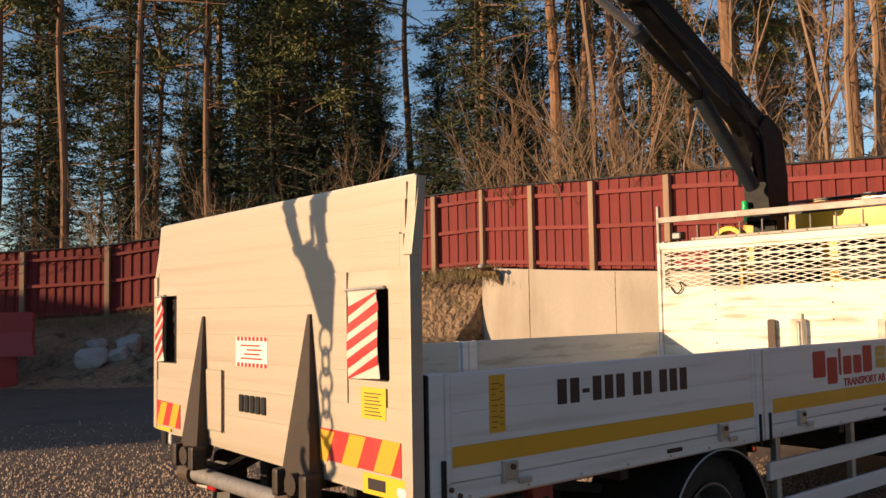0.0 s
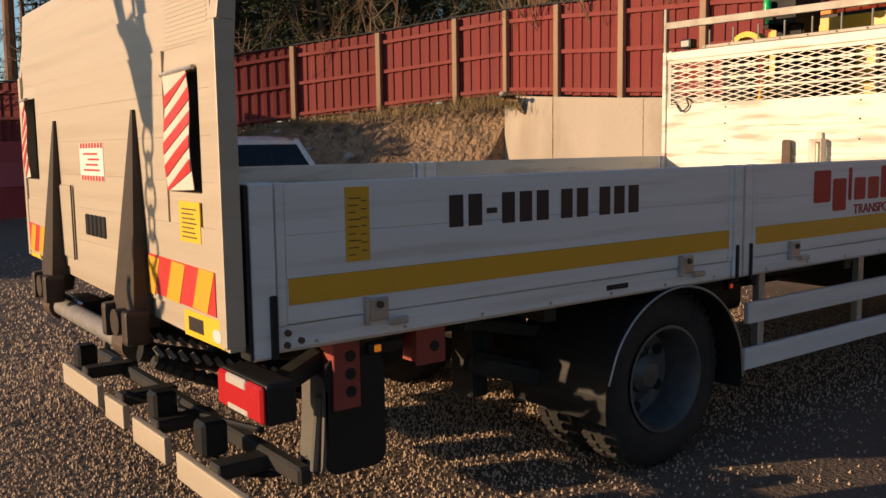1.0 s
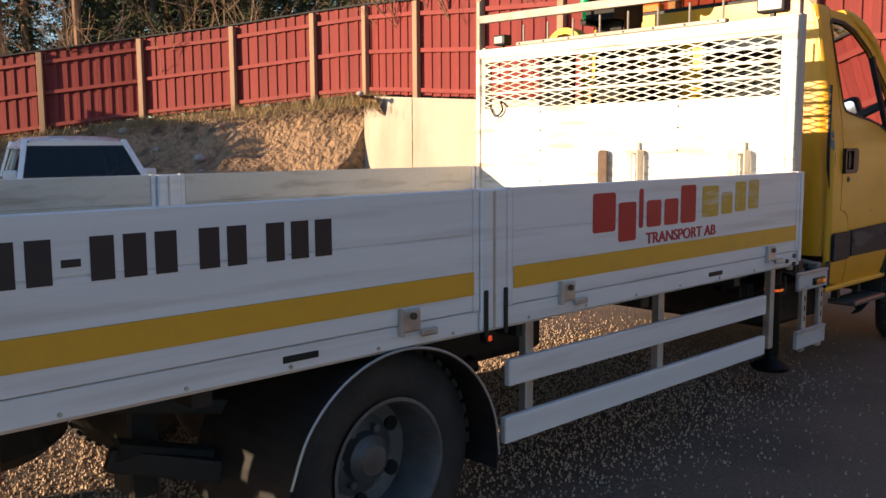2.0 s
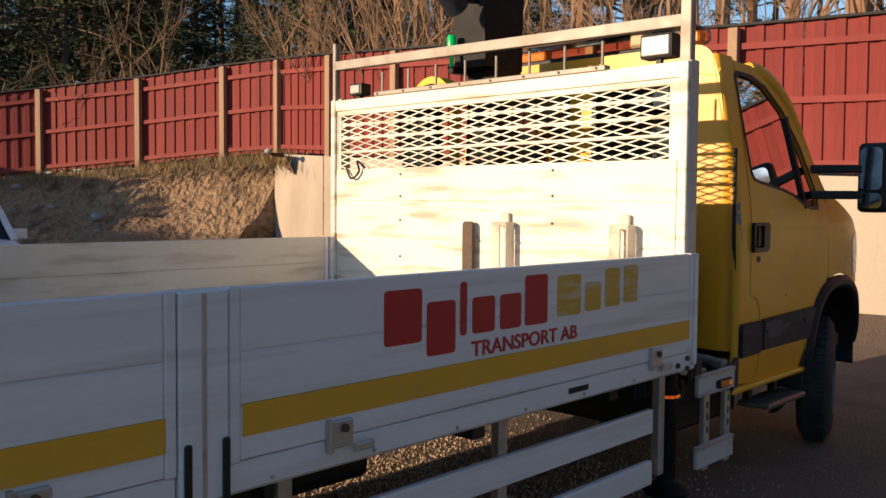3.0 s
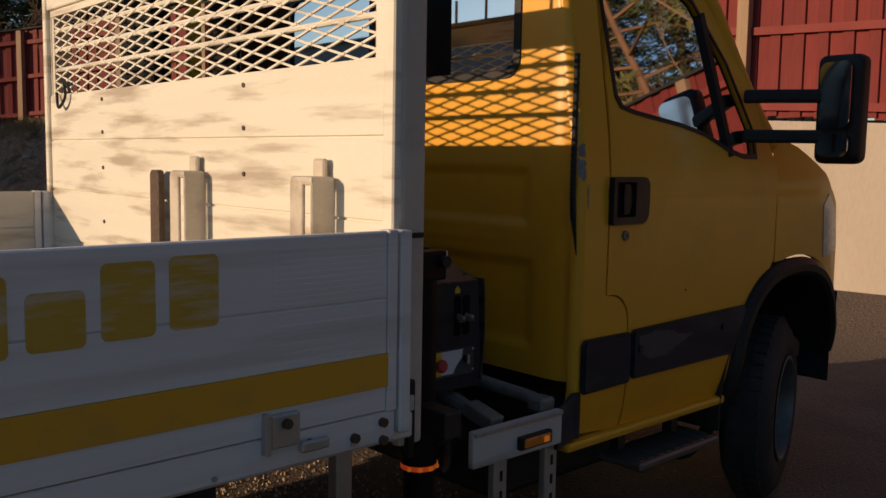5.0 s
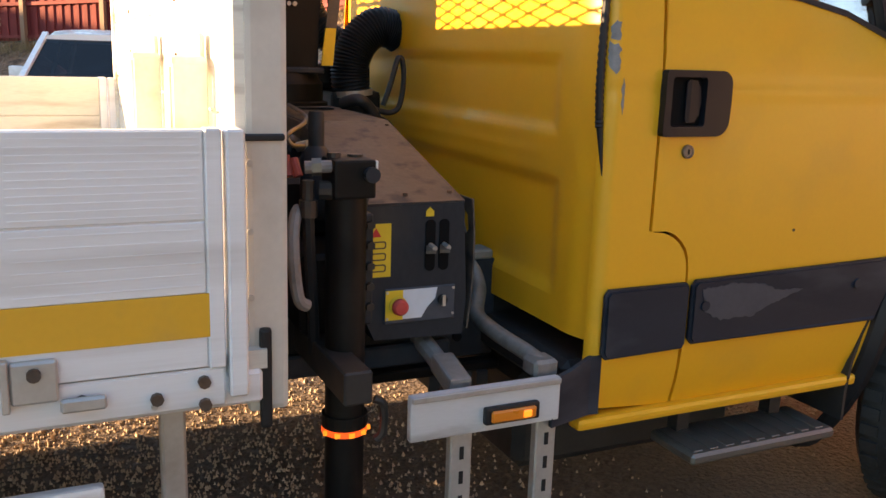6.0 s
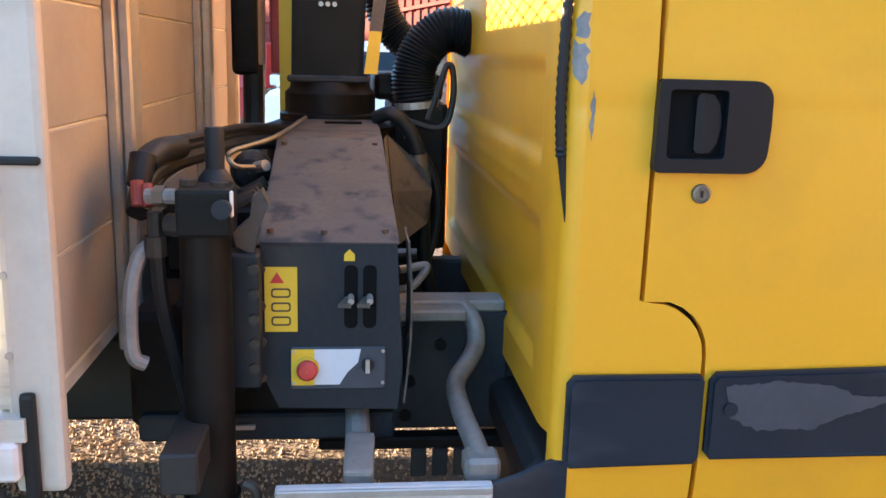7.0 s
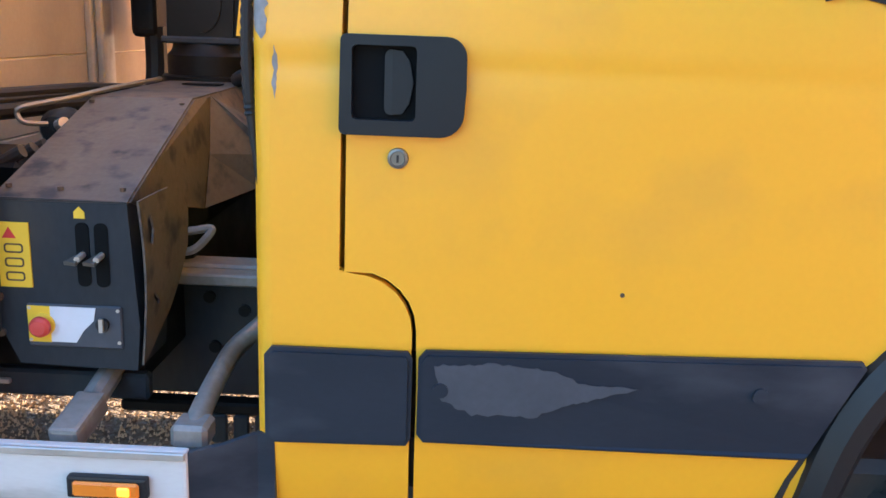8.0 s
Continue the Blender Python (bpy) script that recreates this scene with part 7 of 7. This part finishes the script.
for k, (u, t, s_) in enumerate(((4.1, 1.6, 1.5), (4.9, 1.2, 1.3), (3.3, 1.5, 1.5), (5.7, 1.4, 1.1), (7.0, 1.2, 1.0), (8.8, 1.2, 1.2), (9.6, 1.4, 1.0))):
    x, y = behind(u, t)
    c = copy_thing(bares[2 + k % 2], Matrix.Translation((x, y, slope_z(x, y))) @ Matrix.Rotation(k * 1.3, 4, "Z"))
    c.scale = (s_, s_, s_)
for k, (u, t) in enumerate(((4.8, 0.9), (5.2, 1.0), (7.3, 0.9), (8.1, 1.3), (6.3, 1.4), (10.2, 1.0))):
    x, y = behind(u, t)
    c = copy_thing(spruces[2], Matrix.Translation((x, y, slope_z(x, y))) @ Matrix.Rotation(k, 4, "Z"))
    c.scale = (0.26, 0.26, 0.2)
# Unseen conifers, added so that cab windows and mirrors reflect something dark.
for k in range(60):
    a = radians(-80 + k * 1.9 if k < 38 else 176 + (k - 38) * 3.0)
    rr = rng.uniform(26, 38) if k < 38 else rng.uniform(34, 50)
    c = copy_thing((spruces[0], spruces[1], pines[2], spruces[0])[k % 4], Matrix.Translation((4 + rr * math.cos(a), rr * math.sin(a), 0)) @ Matrix.Rotation(k, 4, "Z"))
    s_ = 1.5 if k < 38 else 1.35
    c.scale = (s_, s_, s_)
    c["label"] = "unseen dark conifer added to darken reflections in the cab glass"
    c["group"] = "trees across the yard"
for o in pines + spruces + bares:
    for ch in list(o.children):
        bpy.data.objects.remove(ch)
    bpy.data.objects.remove(o)

# young spruces and dry grass before the fence
gr_v, gr_f = [], []
for k in range(5200):
    u = rng.uniform(4.5, 12.3)
    p = fence_at(u)
    t = abs(rng.gauss(0, 0.35)) + 0.12
    x, y = p.x - 0.74 * t, p.y - 0.67 * t
    z = p.z - 0.10 - 0.25 * t
    a, L = rng.uniform(0, 6.28), rng.uniform(0.10, 0.32)
    i = len(gr_v)
    gr_v += [(x - 0.006 * math.sin(a), y + 0.006 * math.cos(a), z), (x + 0.006 * math.sin(a), y - 0.006 * math.cos(a), z), (x + math.cos(a) * L * 0.5, y + math.sin(a) * L * 0.5, z + L)]
    gr_f.append((i, i + 1, i + 2))
tagged(new("dry_grass", mesh_from(gr_v, gr_f, "dry_grass", DRY_GRASS)), "dry yellow grass along the foot of the fence", "grass", kind="stuff")

# ---- other things in the yard ----
# a white car parked at the bank
car = thing("parked_car", "white car parked beside the earth bank", "car", (7.28, 13.7, 0))
CARM = Matrix.Translation((7.28, 13.7, 0)) @ Matrix.Rotation(radians(-103), 4, "Z")


def car_part(name, bm, mat, label="", smooth=False, parent=None):
    bmesh.ops.transform(bm, matrix=CARM, verts=bm.verts)
    return part(name, bm, mat, parent or car, label, smooth)


def loft(sections, close=True):
    bm = bmesh.new()
    rows_c = [[bm.verts.new(p) for p in s] for s in sections]
    n = len(rows_c[0])
    for a, b in zip(rows_c, rows_c[1:]):
        for k in range(n - 1):
            bm.faces.new((a[k], a[k + 1], b[k + 1], b[k]))
    if close:
        bm.faces.new(rows_c[0])
        bm.faces.new(rows_c[-1][::-1])
    return bm


def car_section(x, zt, half, zb=0.25):
    return [(x, -half * 0.92, zb), (x, -half, zb + 0.15), (x, -half, zt - 0.12), (x, -half * 0.93, zt - 0.03), (x, -half * 0.6, zt), (x, half * 0.6, zt), (x, half * 0.93, zt - 0.03), (x, half, zt - 0.12), (x, half, zb + 0.15), (x, half * 0.92, zb)]


body = car_part("car_body", loft([car_section(*s) for s in ((-2.2, 0.85, 0.78), (-2.1, 0.95, 0.86), (-1.0, 0.98, 0.89), (0.6, 1.0, 0.89), (1.3, 0.95, 0.88), (2.0, 0.80, 0.84), (2.2, 0.62, 0.74))]), CAR_WHITE, "white car body", True)
gl = car_part("car_glasshouse", loft([[(x, -h, 0.95), (x2, -h * 0.80, z), (x2, h * 0.80, z), (x, h, 0.95)] for x, x2, h, z in ((-2.0, -1.75, 0.82, 1.48), (0.9, 0.2, 0.82, 1.49))]), DARK_GLASS, "dark tinted windows")
car_part("car_roof", loft([[(x, -0.74, 1.385), (x, -0.70, 1.455), (x, -0.60, z - 0.02), (x, -0.3, z), (x, 0.3, z), (x, 0.60, z - 0.02), (x, 0.70, 1.455), (x, 0.74, 1.385)] for x, z in ((-1.95, 1.47), (-1.7, 1.53), (-1.2, 1.565), (-0.5, 1.575), (0.0, 1.55), (0.28, 1.50))]), CAR_WHITE, "", True)
for sx, sy in ((-1.9, 1), (-1.9, -1), (-0.75, 1), (-0.75, -1), (0.55, 1), (0.55, -1)):
    top_x = sx * 0.9 - 0.06 if sx < 0 else 0.20
    car_part("car_pillar", beam((sx if sx < 0 else 0.92, sy * 0.825, 0.95), (top_x, sy * 0.665, 1.50), 0.07, 0.05), CAR_WHITE)
for sy in (-1, 1):
    car_part("car_mirror", box(0.62, 0.74, sy * 0.92 - 0.09, sy * 0.92 + 0.09, 0.96, 1.10, 0.03, seg=2), CAR_WHITE, "", True)
for x in (-1.35, 1.35):
    for sy in (-1, 1):
        w = car_part("car_wheel", lathe([(0.19, -0.08), (0.30, -0.10), (0.315, -0.06), (0.315, 0.06), (0.30, 0.10), (0.19, 0.08)], (x, sy * 0.80, 0.315), "Y", 24), RUBBER, "", True)
        car_part("car_rim", lathe([(0.19, sy * 0.07), (0.15, sy * 0.05), (0.001, sy * 0.06)], (x, sy * 0.80, 0.315), "Y", 20), RIM, "", True, w)

# red plastic barrier
for k, (x, y) in enumerate(((4.75, 20.4),)):
    b = thing("road_barrier", "red plastic road barrier at the foot of the bank", "barrier", (x, y, 0), "barriers")
    bm = sheet([(-0.9, 0.0), (0.9, 0.0), (0.9, 0.12), (0.86, 0.25), (0.86, 0.86), (0.80, 0.92), (-0.80, 0.92), (-0.86, 0.86), (-0.86, 0.25), (-0.9, 0.12)], (), lambda u, v: (u, -0.22 + 0.14 * min(1, v / 0.5), v), vs=(0.25, 0.5), thick=0.30)
    bmesh.ops.transform(bm, matrix=Matrix.Translation((x, y, 0.66)) @ Matrix.Rotation(radians(-25), 4, "Z"), verts=bm.verts)
    part("barrier_body", bm, BARRIER, b)
    part("barrier_foot", box(x - 0.5, x + 0.5, y - 0.3, y + 0.3, -0.02, 0.68, 0.03), BARRIER, b)

# white box trailer with orange pictures, parked by the bank
tr = thing("box_trailer", "white box trailer with rows of orange printed pictures", "trailer", (2.3, 21.6, 0))
body = part("trailer_body", box(0.3, 4.32, 20.5, 22.7, 0.85, 3.55, 0.03), CARTON, tr)
for r in range(3):
    for c in range(7):
        x, z = 0.50 + c * 0.55, 1.55 + r * 0.95
        part("picture", sheet(round_rect(x, x + 0.42, z, z + 0.40, 0.13), (), lambda u, v: (u, 20.494, v), thick=0.006), ORANGE_PRINT, body)
        for q in range(4):
            part("printed_line", box(x + 0.10, x + 0.32, 20.495, 20.501, z - 0.12 - q * 0.075, z - 0.10 - q * 0.075), GREY_TRIM, body)
for x in (0.9, 1.7):
    for y in (20.75, 22.45):
        part("trailer_wheel", lathe([(0.05, -0.1), (0.36, -0.1), (0.38, -0.05), (0.38, 0.05), (0.36, 0.1), (0.05, 0.1)], (x, y, 0.38), "Y", 24), RUBBER, tr, "", True)
part("trailer_frame", box(0.4, 4.3, 21.2, 22.0, 0.6, 0.86), CHASSIS, tr)
for y in (20.9, 22.3):
    part("support_leg", box(3.6, 3.7, y - 0.05, y + 0.05, 0.0, 0.86), CHASSIS, tr)

# unseen long shed behind the camera, added sunward to shade bank and yard
shed = thing("warehouse", "unseen long grey shed added to shade the bank and yard", "building", (-26, 45, 0))
part("wall", box(-24, -22, 21.2, 75, 0, 8.2), FACADE, shed)
part("roof", sheet([(-24.3, 8.2), (-21.7, 8.2), (-23, 8.6)], (), lambda u, v: (u, 21.0, v), thick=54.2), CAP, shed)
for k in range(8):
    part("window", box(-22.02, -21.96, 24 + k * 6, 26 + k * 6, 3, 4.5), DARK_GLASS, shed)
